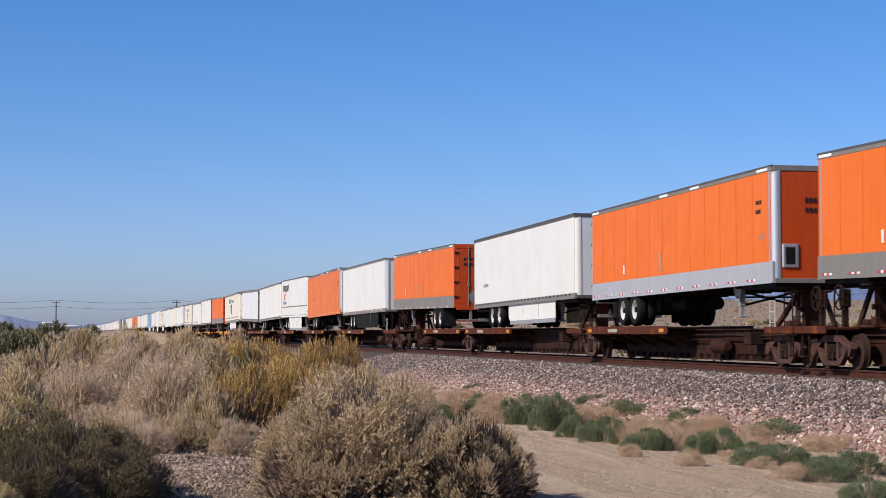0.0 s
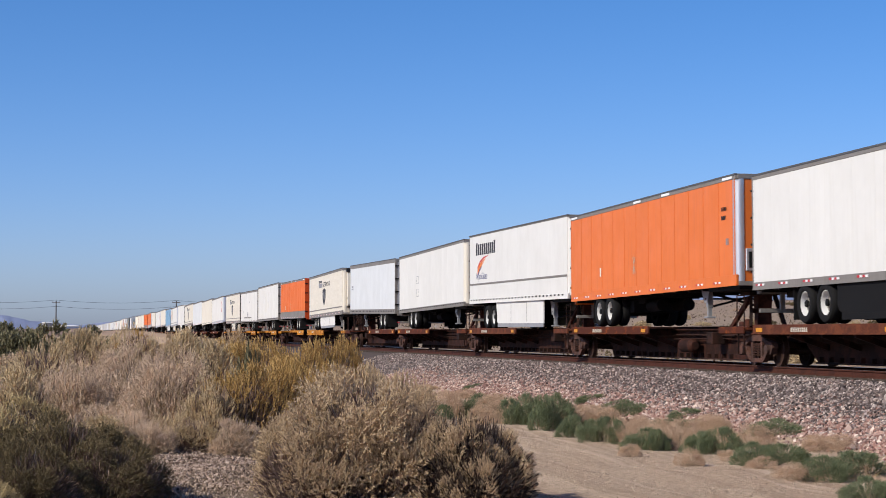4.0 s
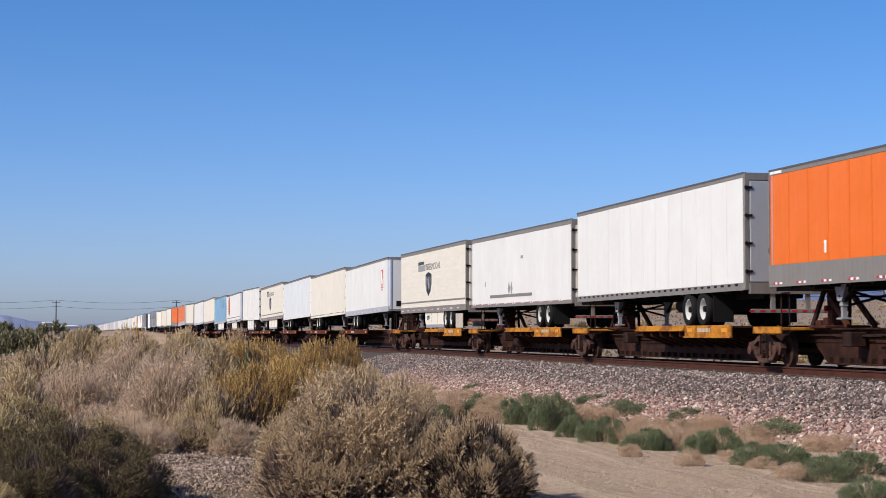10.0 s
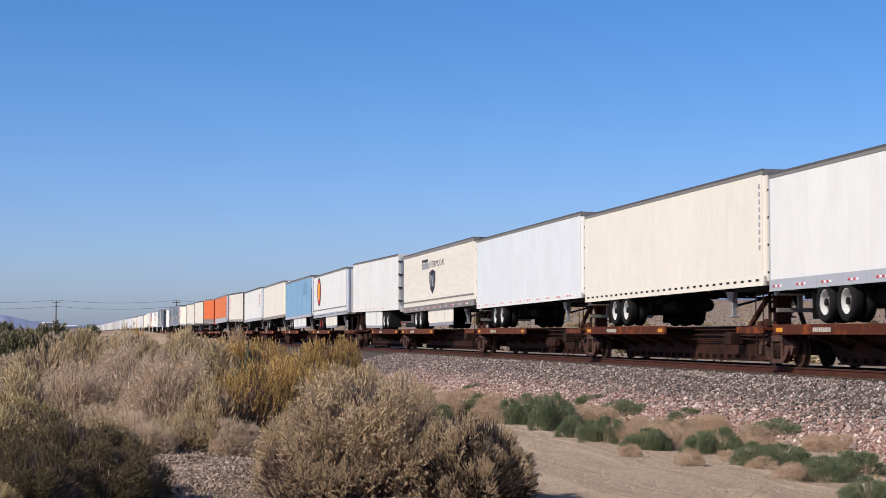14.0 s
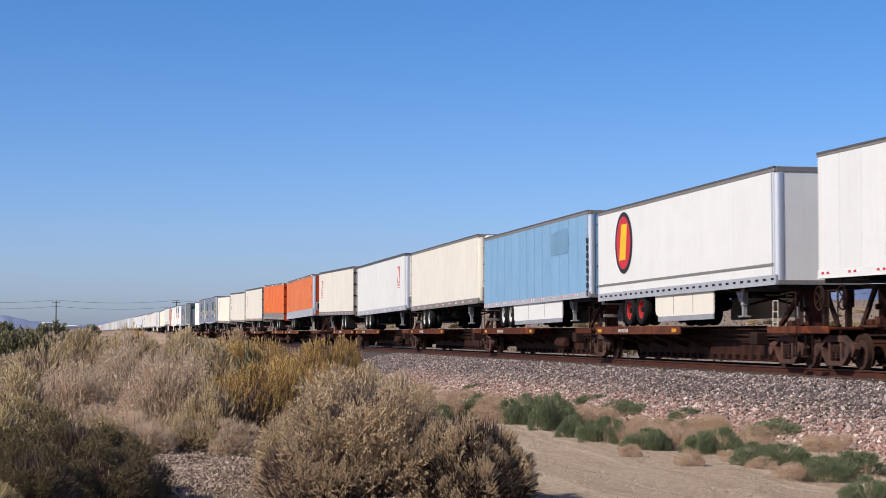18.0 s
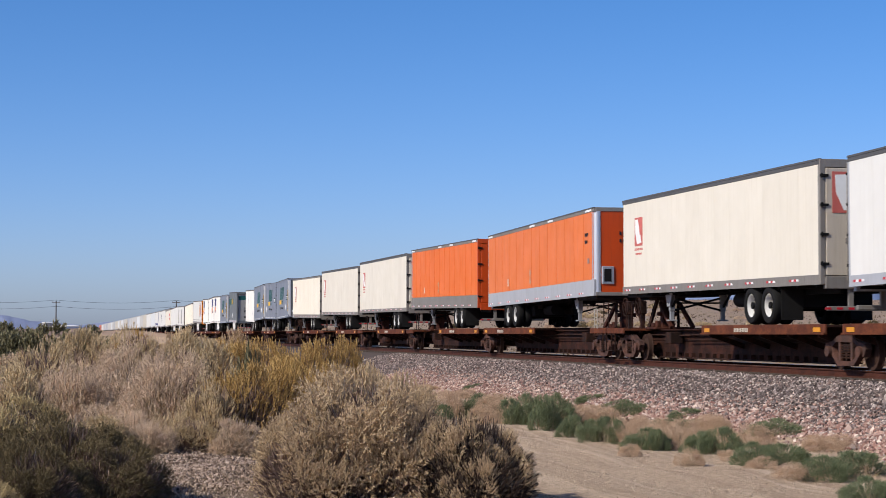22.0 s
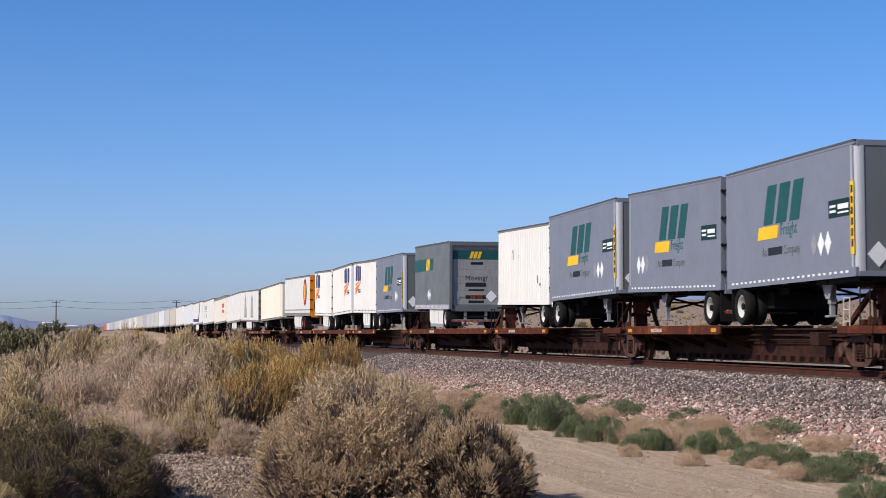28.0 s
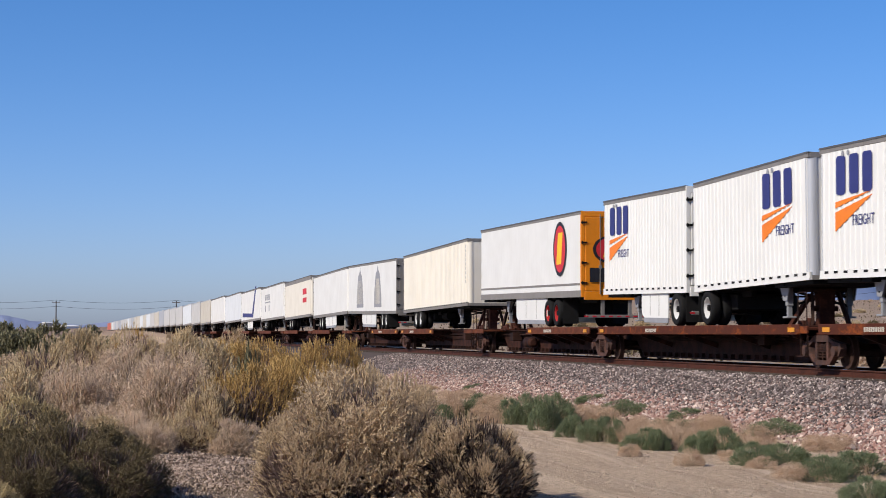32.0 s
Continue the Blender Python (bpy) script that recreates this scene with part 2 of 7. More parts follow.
def bm_cyl(bm, p0, p1, r0, r1=None, seg=12, caps=True):
    p0, p1 = Vector(p0), Vector(p1)
    d = p1 - p0
    m = Matrix.Translation((p0 + p1) / 2) @ d.to_track_quat("Z", "Y").to_matrix().to_4x4()
    bmesh.ops.create_cone(bm, cap_ends=caps, segments=seg, radius1=r0, radius2=r0 if r1 is None else r1, depth=d.length, matrix=m)
    return bm


def bm_beam(bm, p0, p1, w, h):
    p0, p1 = Vector(p0), Vector(p1)
    d = p1 - p0
    m = Matrix.Translation((p0 + p1) / 2) @ d.to_track_quat("X", "Z").to_matrix().to_4x4() @ Matrix.Diagonal((d.length, w, h, 1))
    bmesh.ops.create_cube(bm, size=1, matrix=m)
    return bm


def bm_ring(bm, profile, axis_pt, seg=24, caps=True):
    """Turns a profile of (radius, y) about the y axis at axis_pt."""
    rows = []
    for r, y in profile:
        rows.append([bm.verts.new((axis_pt[0] + r * math.cos(2 * math.pi * i / seg), axis_pt[1] + y, axis_pt[2] + r * math.sin(2 * math.pi * i / seg))) for i in range(seg)])
    for a, b in zip(rows, rows[1:]):
        for i in range(seg):
            bm.faces.new((a[i], a[(i + 1) % seg], b[(i + 1) % seg], b[i]))
    for row in (rows[0], rows[-1]) if caps else ():
        bm.faces.new(row)
    return bm


def bm_prism(bm, outline, y0, y1):
    """Extrudes an (x, z) outline from y0 to y1."""
    a = [bm.verts.new((x, y0, z)) for x, z in outline]
    b = [bm.verts.new((x, y1, z)) for x, z in outline]
    n = len(outline)
    bm.faces.new(a)
    bm.faces.new(b[::-1])
    for i in range(n):
        bm.faces.new((a[i], b[i], b[(i + 1) % n], a[(i + 1) % n]))
    return bm


def to_mesh(name, bm, material, smooth=False):
    bmesh.ops.recalc_face_normals(bm, faces=bm.faces[:])
    me = bpy.data.meshes.new(name)
    bm.to_mesh(me)
    bm.free()
    me.materials.append(material)
    if smooth:
        me.shade_smooth()
        me.set_sharp_from_angle(angle=radians(35))
    return me


def shared(key, make, material, smooth=False):
    """One mesh for each shape and material, shared by all alike parts."""
    k = (key, material.name)
    if k not in MESHES:
        bm = bmesh.new()
        make(bm)
        MESHES[k] = to_mesh(str(key[0]) if isinstance(key, tuple) else str(key), bm, material, smooth)
    return MESHES[k]


def part(name, data, parent, label="", at=None, kind=""):
    ob = new(name, data)
    ob.parent = parent
    if at is not None:
        ob.matrix_basis = at
    return tagged(ob, label, kind=kind)


def array_mesh(name, verts, faces, material):
    me = bpy.data.meshes.new(name)
    me.from_pydata(verts.tolist() if hasattr(verts, "tolist") else verts, [], faces.tolist() if hasattr(faces, "tolist") else faces)
    me.materials.append(material)
    return me


def text_mesh(words, size, material, spacing=1.0, shear=0.0, squeeze=1.0):
    """Letters lying in the x-z plane, a few millimetres thick, starting at x = 0."""
    k = ("text", words, size, spacing, shear, squeeze, material.name)
    if k not in MESHES:
        cu = bpy.data.curves.new("letters", "FONT")
        cu.body, cu.size, cu.extrude, cu.space_character, cu.shear, cu.resolution_u = words, size, 0.003, spacing, shear, 2
        tmp = new("letters", cu)
        me = bpy.data.meshes.new_from_object(tmp.evaluated_get(bpy.context.evaluated_depsgraph_get()))
        bpy.data.objects.remove(tmp)
        me.transform(Matrix.Diagonal((squeeze, 1, 1, 1)))
        me.transform(Matrix.Rotation(radians(90), 4, "X"))
        me.materials.clear()
        me.materials.append(material)
        MESHES[k] = me
    return MESHES[k]


# ---- land ----
def smooth_step(a, b, x):
    t = np.clip((x - a) / (b - a), 0, 1)
    return t * t * (3 - 2 * t)


def fbm(x, y, seed, scale):
    """Cheap rolling variation from a few crossed waves."""
    rng = np.random.RandomState(seed)
    z = np.zeros_like(x)
    amp = 1.0
    f = 1.0 / scale
    for _ in range(5):
        for _ in range(3):
            a, p = rng.uniform(0, 6.283, 2)
            z += amp * np.sin((x * math.cos(a) + y * math.sin(a)) * f * 6.283 * rng.uniform(0.7, 1.3) + p) / 3
        amp *= 0.5
        f *= 2.03
    return z


def land_height(x, y):
    bank = smooth_step(14.2, 17.4, x) * 0.62
    far = np.hypot(x, y)
    az = np.degrees(np.arctan2(x, np.maximum(y, 1e-3)))
    swell = smooth_step(90, 620, far) * smooth_step(-4, 17, az) * 11.5 + smooth_step(400, 1900, far) * 6.0
    swell = np.where(y < 0, smooth_step(90, 900, far) * 6, swell)
    dips = smooth_step(26, 60, x) * fbm(x, y, 3, 160) * 0.35 + smooth_step(300, 900, far) * fbm(x, y, 4, 700) * 1.4
    road = np.exp(-((x - 7.2) / 1.3) ** 2)
    rough = fbm(x, y, 5, 3.5) * 0.045 * (1 - 0.7 * road) * (1 - smooth_step(60, 120, far))
    ruts = -0.07 * (np.exp(-((x - 6.4) / 0.22) ** 2) + np.exp(-((x - 8.1) / 0.22) ** 2))
    heap = 0.3 * smooth_step(4.5, 1.5, x) * smooth_step(29, 42, y) * smooth_step(160, 100, y) + 0.25 * np.exp(-((x - 1.7) / 1.6) ** 2 - ((y - 29) / 4.0) ** 2)
    return bank + swell + dips + rough + ruts + heap


def axis(*stops):
    out = []
    for a, b, st in stops:
        out.append(np.arange(a, b, st))
    return np.concatenate(out)


gx = axis((-4600, -600, 250), (-600, -100, 40), (-100, -20, 8), (-20, -6, 1.5), (-6, 24, 0.3), (24, 60, 3), (60, 300, 12), (300, 1000, 40), (1000, 4601, 240))
gy = axis((-4600, -600, 250), (-600, -60, 45), (-60, 10, 7), (10, 60, 0.4), (60, 140, 2.0), (140, 500, 12), (500, 1500, 40), (1500, 4601, 240))
GX, GY = np.meshgrid(gx, gy)
GZ = land_height(GX, GY)
nx, ny = len(gx), len(gy)
idx = np.arange(nx * ny).reshape(ny, nx)
quads = np.stack([idx[:-1, :-1], idx[:-1, 1:], idx[1:, 1:], idx[1:, :-1]], -1).reshape(-1, 4)


def stretched(nt, vec, scale):
    mp = nt.nodes.new("ShaderNodeMapping")
    mp.inputs["Scale"].default_value = scale
    nt.links.new(vec, mp.inputs[0])
    return mp.outputs[0]


def ground_material():
    m, nt, b = mat_base("desert_ground")
    geo = nt.nodes.new("ShaderNodeNewGeometry")
    sep = nt.nodes.new("ShaderNodeSeparateXYZ")
    nt.links.new(geo.outputs["Position"], sep.inputs[0])
    pos = geo.outputs["Position"]
    big = noise_tex(nt, pos, 0.35, 5)
    mid = noise_tex(nt, pos, 3.0, 6, 0.7)
    fine = noise_tex(nt, pos, 38, 5, 0.75)
    crumb = noise_tex(nt, pos, 11.0, 5, 0.7)
    sand = mix(nt, mid, (0.61, 0.44, 0.305), (0.80, 0.605, 0.435))
    sand = mix(nt, ramp(nt, crumb, [(0.38, (0.75, 0.75, 0.75)), (0.54, (0, 0, 0))]), sand, (0.43, 0.30, 0.205))
    sand = mix(nt, ramp(nt, fine, [(0.35, (0.5, 0.5, 0.5)), (0.6, (0, 0, 0))]), sand, (0.32, 0.235, 0.165))
    streak = noise_tex(nt, stretched(nt, pos, (4.0, 0.10, 1.0)), 1.0, 6, 0.65)
    sand = mix(nt, ramp(nt, streak, [(0.44, (0, 0, 0)), (0.62, (0.65, 0.65, 0.65))]), sand, (0.44, 0.305, 0.21))
    pale = noise_tex(nt, stretched(nt, pos, (2.2, 0.07, 1.0)), 1.3, 5, 0.6)
    sand = mix(nt, ramp(nt, pale, [(0.52, (0, 0, 0)), (0.68, (0.7, 0.7, 0.7))]), sand, (0.78, 0.61, 0.45))
    soil = mix(nt, mid, (0.27, 0.195, 0.135), (0.40, 0.30, 0.21))
    soil = mix(nt, ramp(nt, fine, [(0.4, (0.6, 0.6, 0.6)), (0.65, (0, 0, 0))]), soil, (0.16, 0.12, 0.085))
    wob = nt.nodes.new("ShaderNodeMath")
    wob.operation = "MULTIPLY_ADD"
    wob.inputs[1].default_value, wob.inputs[2].default_value = 2.2, -1.1
    nt.links.new(big, wob.inputs[0])
    lane = nt.nodes.new("ShaderNodeMath")
    nt.links.new(sep.outputs["X"], lane.inputs[0])
    nt.links.new(wob.outputs[0], lane.inputs[1])
    scaled = nt.nodes.new("ShaderNodeMapRange")
    scaled.inputs["From Min"].default_value, scaled.inputs["From Max"].default_value = 0, 40
    nt.links.new(lane.outputs[0], scaled.inputs["Value"])
    onroad = ramp(nt, scaled.outputs[0], [(0.08, (0, 0, 0)), (0.12, (1, 1, 1)), (0.36, (1, 1, 1)), (0.42, (0.3, 0.3, 0.3))])
    near = mix(nt, onroad, soil, sand)
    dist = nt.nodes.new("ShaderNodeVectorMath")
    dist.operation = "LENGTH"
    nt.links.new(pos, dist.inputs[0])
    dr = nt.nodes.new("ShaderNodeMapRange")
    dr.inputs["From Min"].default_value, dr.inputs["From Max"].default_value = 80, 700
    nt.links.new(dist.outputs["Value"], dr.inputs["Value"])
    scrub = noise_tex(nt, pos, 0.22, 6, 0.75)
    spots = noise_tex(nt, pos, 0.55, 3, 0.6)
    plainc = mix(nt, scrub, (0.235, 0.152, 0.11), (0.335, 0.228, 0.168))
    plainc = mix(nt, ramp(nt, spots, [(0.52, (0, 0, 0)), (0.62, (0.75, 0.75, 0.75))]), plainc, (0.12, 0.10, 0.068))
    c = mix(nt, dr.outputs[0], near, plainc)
    nt.links.new(c, b.inputs["Base Color"])
    b.inputs["Roughness"].default_value = 0.95
    b.inputs["Specular IOR Level"].default_value = 0.1
    both = nt.nodes.new("ShaderNodeMath")
    nt.links.new(fine, both.inputs[0])
    nt.links.new(crumb, both.inputs[1])
    bump(nt, b, both.outputs[0], 1.0, 0.05)
    return m


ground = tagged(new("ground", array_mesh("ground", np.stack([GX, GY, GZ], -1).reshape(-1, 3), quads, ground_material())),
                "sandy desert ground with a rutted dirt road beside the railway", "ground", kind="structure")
ground.data.shade_smooth()


# mountains far behind, as ridges with folds
def ridge(name, label, dist, az0, az1, peaks, base, mat, depth=500, seed=1):
    n, k = 160, 26
    az = np.radians(np.linspace(az0, az1, n))
    h = np.full(n, 0.0)
    deg = np.degrees(az)
    for p, hh, w in peaks:
        h = np.maximum(h, hh * np.exp(-np.abs((deg - p) / w) ** 1.5))
    rng = np.random.RandomState(seed)
    jag = np.convolve(rng.uniform(-1, 1, n + 8), np.ones(5) / 5, "same")[4:-4]
    h = h * (1 + 0.10 * jag) * np.clip(np.minimum(np.arange(n), n - 1 - np.arange(n)) / 12, 0, 1)
    vs = []
    for j in range(k):
        f = j / (k - 1)
        d = dist - depth * (1 - f)
        fold = 1 + 0.12 * np.sin(deg * 9 + f * 5 + 2 * np.sin(deg * 3.1)) * (1 - f)
        vs.append(np.stack([d * np.sin(az), d * np.cos(az), base + h * f ** 0.8 * (fold if j < k - 1 else 1)], -1))
    v = np.concatenate(vs)
    i = np.arange(n * k).reshape(k, n)
    q = np.stack([i[:-1, :-1], i[:-1, 1:], i[1:, 1:], i[1:, :-1]], -1).reshape(-1, 4)
    ob = tagged(new(name, array_mesh(name, v, q, mat)), label, "mountain", kind="structure")
    ob.data.shade_smooth()
    return ob


# The haze of the air is put into these rock colours.
HAZE_BLUE = plain("haze_blue_rock", (0.185, 0.235, 0.37), 1.0, var=0.08, scale=0.004, bumpy=0)
HAZE_PALE = plain("haze_pale_rock", (0.235, 0.265, 0.38), 1.0, var=0.06, scale=0.004, bumpy=0)
ridge("backdrop_range", "low pale blue mountain range on the far horizon", 4400, -10, 30, [(-1.5, 26, 3), (2.5, 30, 2.6), (7, 34, 3), (12, 40, 4)], 6, HAZE_PALE, seed=2)
ridge("backdrop_mountain", "hazy blue mountain on the far horizon", 4100, -8, 4, [(-1.9, 36, 1.5)], 6, HAZE_PALE, seed=5)
ridge("backdrop_peak", "hazy blue mountain slope behind the desert rise", 4200, 9, 38, [(21.8, 172, 4.2), (29, 110, 4)], 4, HAZE_BLUE, seed=7)

# ---- track ----
BALLAST_STONES = leafy("ballast_stones", [(0.038, 0.03, 0.029), (0.135, 0.103, 0.096), (0.31, 0.24, 0.215), (0.08, 0.068, 0.068), (0.70, 0.58, 0.51), (0.165, 0.10, 0.083), (0.22, 0.18, 0.172), (0.58, 0.46, 0.41)], 0.9, 0.0)
PINK_STONES = leafy("pink_ballast_stones", [(0.13, 0.07, 0.058), (0.34, 0.19, 0.155), (0.54, 0.36, 0.29), (0.24, 0.11, 0.09), (0.82, 0.67, 0.56), (0.40, 0.25, 0.205)], 0.9, 0.0)
GRAVEL_STONES = leafy("gravel_stones", [(0.09, 0.06, 0.045), (0.22, 0.15, 0.11), (0.40, 0.29, 0.22), (0.56, 0.43, 0.34), (0.30, 0.21, 0.16)], 0.9, 0.0)
CLODS = leafy("sandy_clods", [(0.30, 0.22, 0.155), (0.50, 0.385, 0.275), (0.62, 0.49, 0.36), (0.40, 0.30, 0.21)], 0.95, 0.0)
BALLAST_BED = plain("ballast_bed", (0.085, 0.063, 0.055), 0.95, var=0.5, scale=16, bumpy=0.6)
prof = [(13.9, -0.1), (14.4, 0.12), (15.6, 0.47), (16.6, 0.79), (17.3, 0.925), (18.2, 0.94), (20.0, 0.94), (21.0, 0.925), (22.4, 0.6), (24.0, 0.3)]
bv, bf = [], []
ys = axis((-60, 20, 8), (20, 80, 0.5), (80, 200, 4), (200, 1900, 60))
rng = np.random.RandomState(11)
for y in ys:
    for (x, z) in prof:
        j = 0.05 if 20 < y < 80 and x < 17.5 else 0
        hill = float(land_height(np.array([x]), np.array([y]))[0]) - 0.62 if y > 120 else 0.0
        bv.append((x + rng.uniform(-j, j), y, z + rng.uniform(-j, j) * 0.5))
np_ = len(prof)
for i in range(len(ys) - 1):
    for k in range(np_ - 1):
        bf.append((i * np_ + k, i * np_ + k + 1, (i + 1) * np_ + k + 1, (i + 1) * np_ + k))
ballast = tagged(new("ballast", array_mesh("ballast", bv, bf, BALLAST_BED)), "grey and pink crushed stone ballast bank under the track", "ballast", kind="structure")


def stone_cloud(name, n, place, size, material, seed, label):
    """Many angular stones, each a squashed six-cornered chip, joined into one mesh."""
    r = np.random.RandomState(seed)
    base = np.array([(1, 0, 0), (-1, 0, 0), (0, 1, 0), (0, -1, 0), (0, 0, 1), (0, 0, -1)], float)
    tri = np.array([(0, 2, 4), (2, 1, 4), (1, 3, 4), (3, 0, 4), (2, 0, 5), (1, 2, 5), (3, 1, 5), (0, 3, 5)])
    p = place(r, n)
    s = size[0] * np.exp(r.normal(0, size[1], n))[:, None, None]
    v = base[None] * (0.7 + 0.6 * r.rand(n, 6, 1)) * s
    q = r.normal(size=(n, 4))
    q /= np.linalg.norm(q, axis=1)[:, None]
    w, x, y, z = q.T
    R = np.stack([1 - 2 * (y * y + z * z), 2 * (x * y - z * w), 2 * (x * z + y * w), 2 * (x * y + z * w), 1 - 2 * (x * x + z * z), 2 * (y * z - x * w), 2 * (x * z - y * w), 2 * (y * z + x * w), 1 - 2 * (x * x + y * y)], -1).reshape(n, 3, 3)
    v = np.einsum("nij,nkj->nki", R, v) + p[:, None, :]
    f = (tri[None] + (np.arange(n) * 6)[:, None, None]).reshape(-1, 3)
    return tagged(new(name, array_mesh(name, v.reshape(-1, 3), f, material)), label, "stones", kind="stuff")


PX, PZ = [p[0] for p in prof], [p[1] for p in prof]


def on_bank(r, n):
    y = 24 + 75 * r.rand(n) ** 1.6
    x = r.uniform(14.3, 18.3, n)
    return np.stack([x, y, np.interp(x, PX, PZ) + r.uniform(-0.01, 0.03, n)], -1)


def on_toe(r, n):
    y = 22 + 45 * r.rand(n) ** 1.5
    x = 14.6 - np.abs(r.normal(0, 0.7, n))
    return np.stack([x, y, np.maximum(np.interp(x, PX, PZ), land_height(x, y)) + 0.01], -1)


stone_cloud("ballast_stones", 80000, on_bank, (0.026, 0.36), BALLAST_STONES, 21, "loose grey and pinkish ballast stones on the bank")
def on_foot(r, n):
    y = 23 + 60 * r.rand(n) ** 1.5
    x = 14.0 + np.abs(r.normal(0, 0.75, n))
    return np.stack([x, y, np.interp(x, PX, PZ) + r.uniform(0.0, 0.04, n)], -1)


stone_cloud("pink_stones", 24000, on_foot, (0.029, 0.38), PINK_STONES, 24, "pinkish ballast stones along the foot of the bank")
stone_cloud("spilled_stones", 6000, on_toe, (0.026, 0.45), PINK_STONES, 22, "ballast stones spilled at the foot of the bank")

def on_road(r, n):
    y = 17 + 50 * r.rand(n) ** 1.6
    x = r.uniform(3.5, 13.8, n)
    return np.stack([x, y, land_height(x, y) + 0.003], -1)


stone_cloud("road_pebbles", 16000, on_road, (0.0075, 0.45), CLODS, 23, "small pebbles and clods on the dirt road")

# rails and ties
RAIL_PROF = [(-0.075, 0), (-0.075, 0.012), (-0.02, 0.035), (-0.012, 0.13), (-0.036, 0.145), (-0.036, 0.176), (-0.03, 0.18), (0.03, 0.18), (0.036, 0.176), (0.036, 0.145), (0.012, 0.13), (0.02, 0.035), (0.075, 0.012), (0.075, 0)]


def rail(bm):
    bm_prism(bm, RAIL_PROF, -80, 1800)


for sx in (-1, 1):
    rl = tagged(new("rail", shared(("rail",), rail, RAIL_STEEL)), "rusty steel rail with a polished head", "rail", "running rails", kind="structure")
    rl.matrix_basis = pose(TRACK_X + sx * 0.7525, 0, RAIL_Z - 0.18)
    hd = part("rail_head", shared(("railhead",), lambda b: bm_box(b, -0.03, 0.03, -80, 1800, 0.18, 0.1825), RAIL_TOP), rl)
ties = tagged(new("ties"), "weathered wooden ties sunk in the ballast", "ties", kind="structure")
tie_me = shared(("tie",), lambda b: bm_box(b, -1.3, 1.3, -0.11, 0.11, -0.15, 0.012, 0.01), TIE_WOOD)
for i in range(200):
    part("tie", tie_me, ties, "", pose(TRACK_X + random.uniform(-0.03, 0.03), 22 + i * 0.53, RAIL_Z - 0.185, 0, 0, random.uniform(-0.7, 0.7)))

# low scrub and stones that freckle the plain behind the railway
def tufts(name, n, seed, material, label):
    r = np.random.RandomState(seed)
    y = 90 + 485 * r.rand(n) ** 1.3
    x = 30 + r.rand(n) * (25 + 0.5 * y)
    z = land_height(x, y)
    s = 0.07 + 0.2 * r.rand(n) ** 2
    vs = []
    for k in range(5):
        a = r.uniform(0, 6.28, n)
        t = r.uniform(0.2, 1.1, n)
        dx, dy = np.cos(a) * np.sin(t), np.sin(a) * np.sin(t)
        w = 0.28 * s
        vs.append(np.stack([np.stack([x - w * np.sin(a), y + w * np.cos(a), z - 0.03], -1), np.stack([x + w * np.sin(a), y - w * np.cos(a), z - 0.03], -1),
                            np.stack([x + dx * s * 1.6, y + dy * s * 1.6, z + np.cos(t) * s * 1.5], -1)], 1))
    v = np.concatenate(vs).reshape(-1, 3)
    return tagged(new(name, array_mesh(name, v, np.arange(len(v)).reshape(-1, 3), material)), label, "scrub", kind="stuff")


tufts("desert_scrub", 9000, 41, SAGE_DARK, "low dry scrub dotting the desert plain")
tufts("dead_scrub", 7000, 42, TWIGGY, "low dead brown scrub dotting the desert plain")

# ---- pole line ----
def pole(x, y, h, z0):
    root = tagged(new("utility_pole"), "tall brown wooden utility pole with a crossarm", "pole", "power line poles")
    root.matrix_basis = pose(x, y, z0, 0, 0, -15)
    part("shaft", shared(("shaft", round(h, 1)), lambda b: bm_cyl(b, (0, 0, -1), (0, 0, h), 0.22, 0.15, 10), POLE_WOOD, True), root)
    part("crossarm", shared(("arm",), lambda b: bm_box(b, -1.3, 1.3, -0.08, 0.08, -0.1, 0.1), POLE_WOOD), root, "", pose(0, 0, h - 0.5))
    for xx in (-1.15, 0.0, 1.15):
        part("insulator", shared(("insul",), lambda b: bm_cyl(b, (0, 0, 0), (0, 0, 0.3), 0.07, 0.05, 8), STEEL_RAIL), root, "", pose(xx, 0, h - 0.4 if xx else h))
    return root


def wire(p0, p1, sag, label):
    cu = bpy.data.curves.new("wire", "CURVE")
    cu.dimensions, cu.bevel_depth = "3D", 0.035
    sp = cu.splines.new("POLY")
    n = 16
    sp.points.add(n)
    for i in range(n + 1):
        t = i / n
        p = Vector(p0).lerp(Vector(p1), t)
        sp.points[i].co = (p.x, p.y, p.z - 4 * sag * t * (1 - t), 1)
    cu.materials.append(UNDER)
    return tagged(new("power_wire", cu), label, "wire", "power line wires")


def bearing(az, d):
    return d * math.sin(radians(az)), d * math.cos(radians(az))


# ---- the train ----
MOVING = []          # things that roll with the train, with their pose at the clip's start
SPIN = []            # wheelsets, each with the x of its axle in its truck
DECK = 1.07          # tyre deck over the rail head
HALF = 1.295         # half the width of a trailer
FLOOR, TOP = 0.87, 3.90   # underside and roof of a trailer's box over the deck


def along(u):
    """Place along the track at the start; the tail rides a little closer up."""
    return u + LEAD - 0.04 - 0.41 * min(1.0, max(0.0, (u - 395) / 45))


def tyre_pair(bm):
    for y in (-0.29, 0.04):
        bm_ring(bm, [(0.30, y + 0.02), (0.33, y - 0.015), (0.40, y - 0.03), (0.46, y - 0.015), (0.495, y + 0.03), (0.505, y + 0.07), (0.505, y + 0.19), (0.49, y + 0.23), (0.44, y + 0.26), (0.30, y + 0.25), (0.30, y + 0.02)], (0, 0, 0), 28, False)


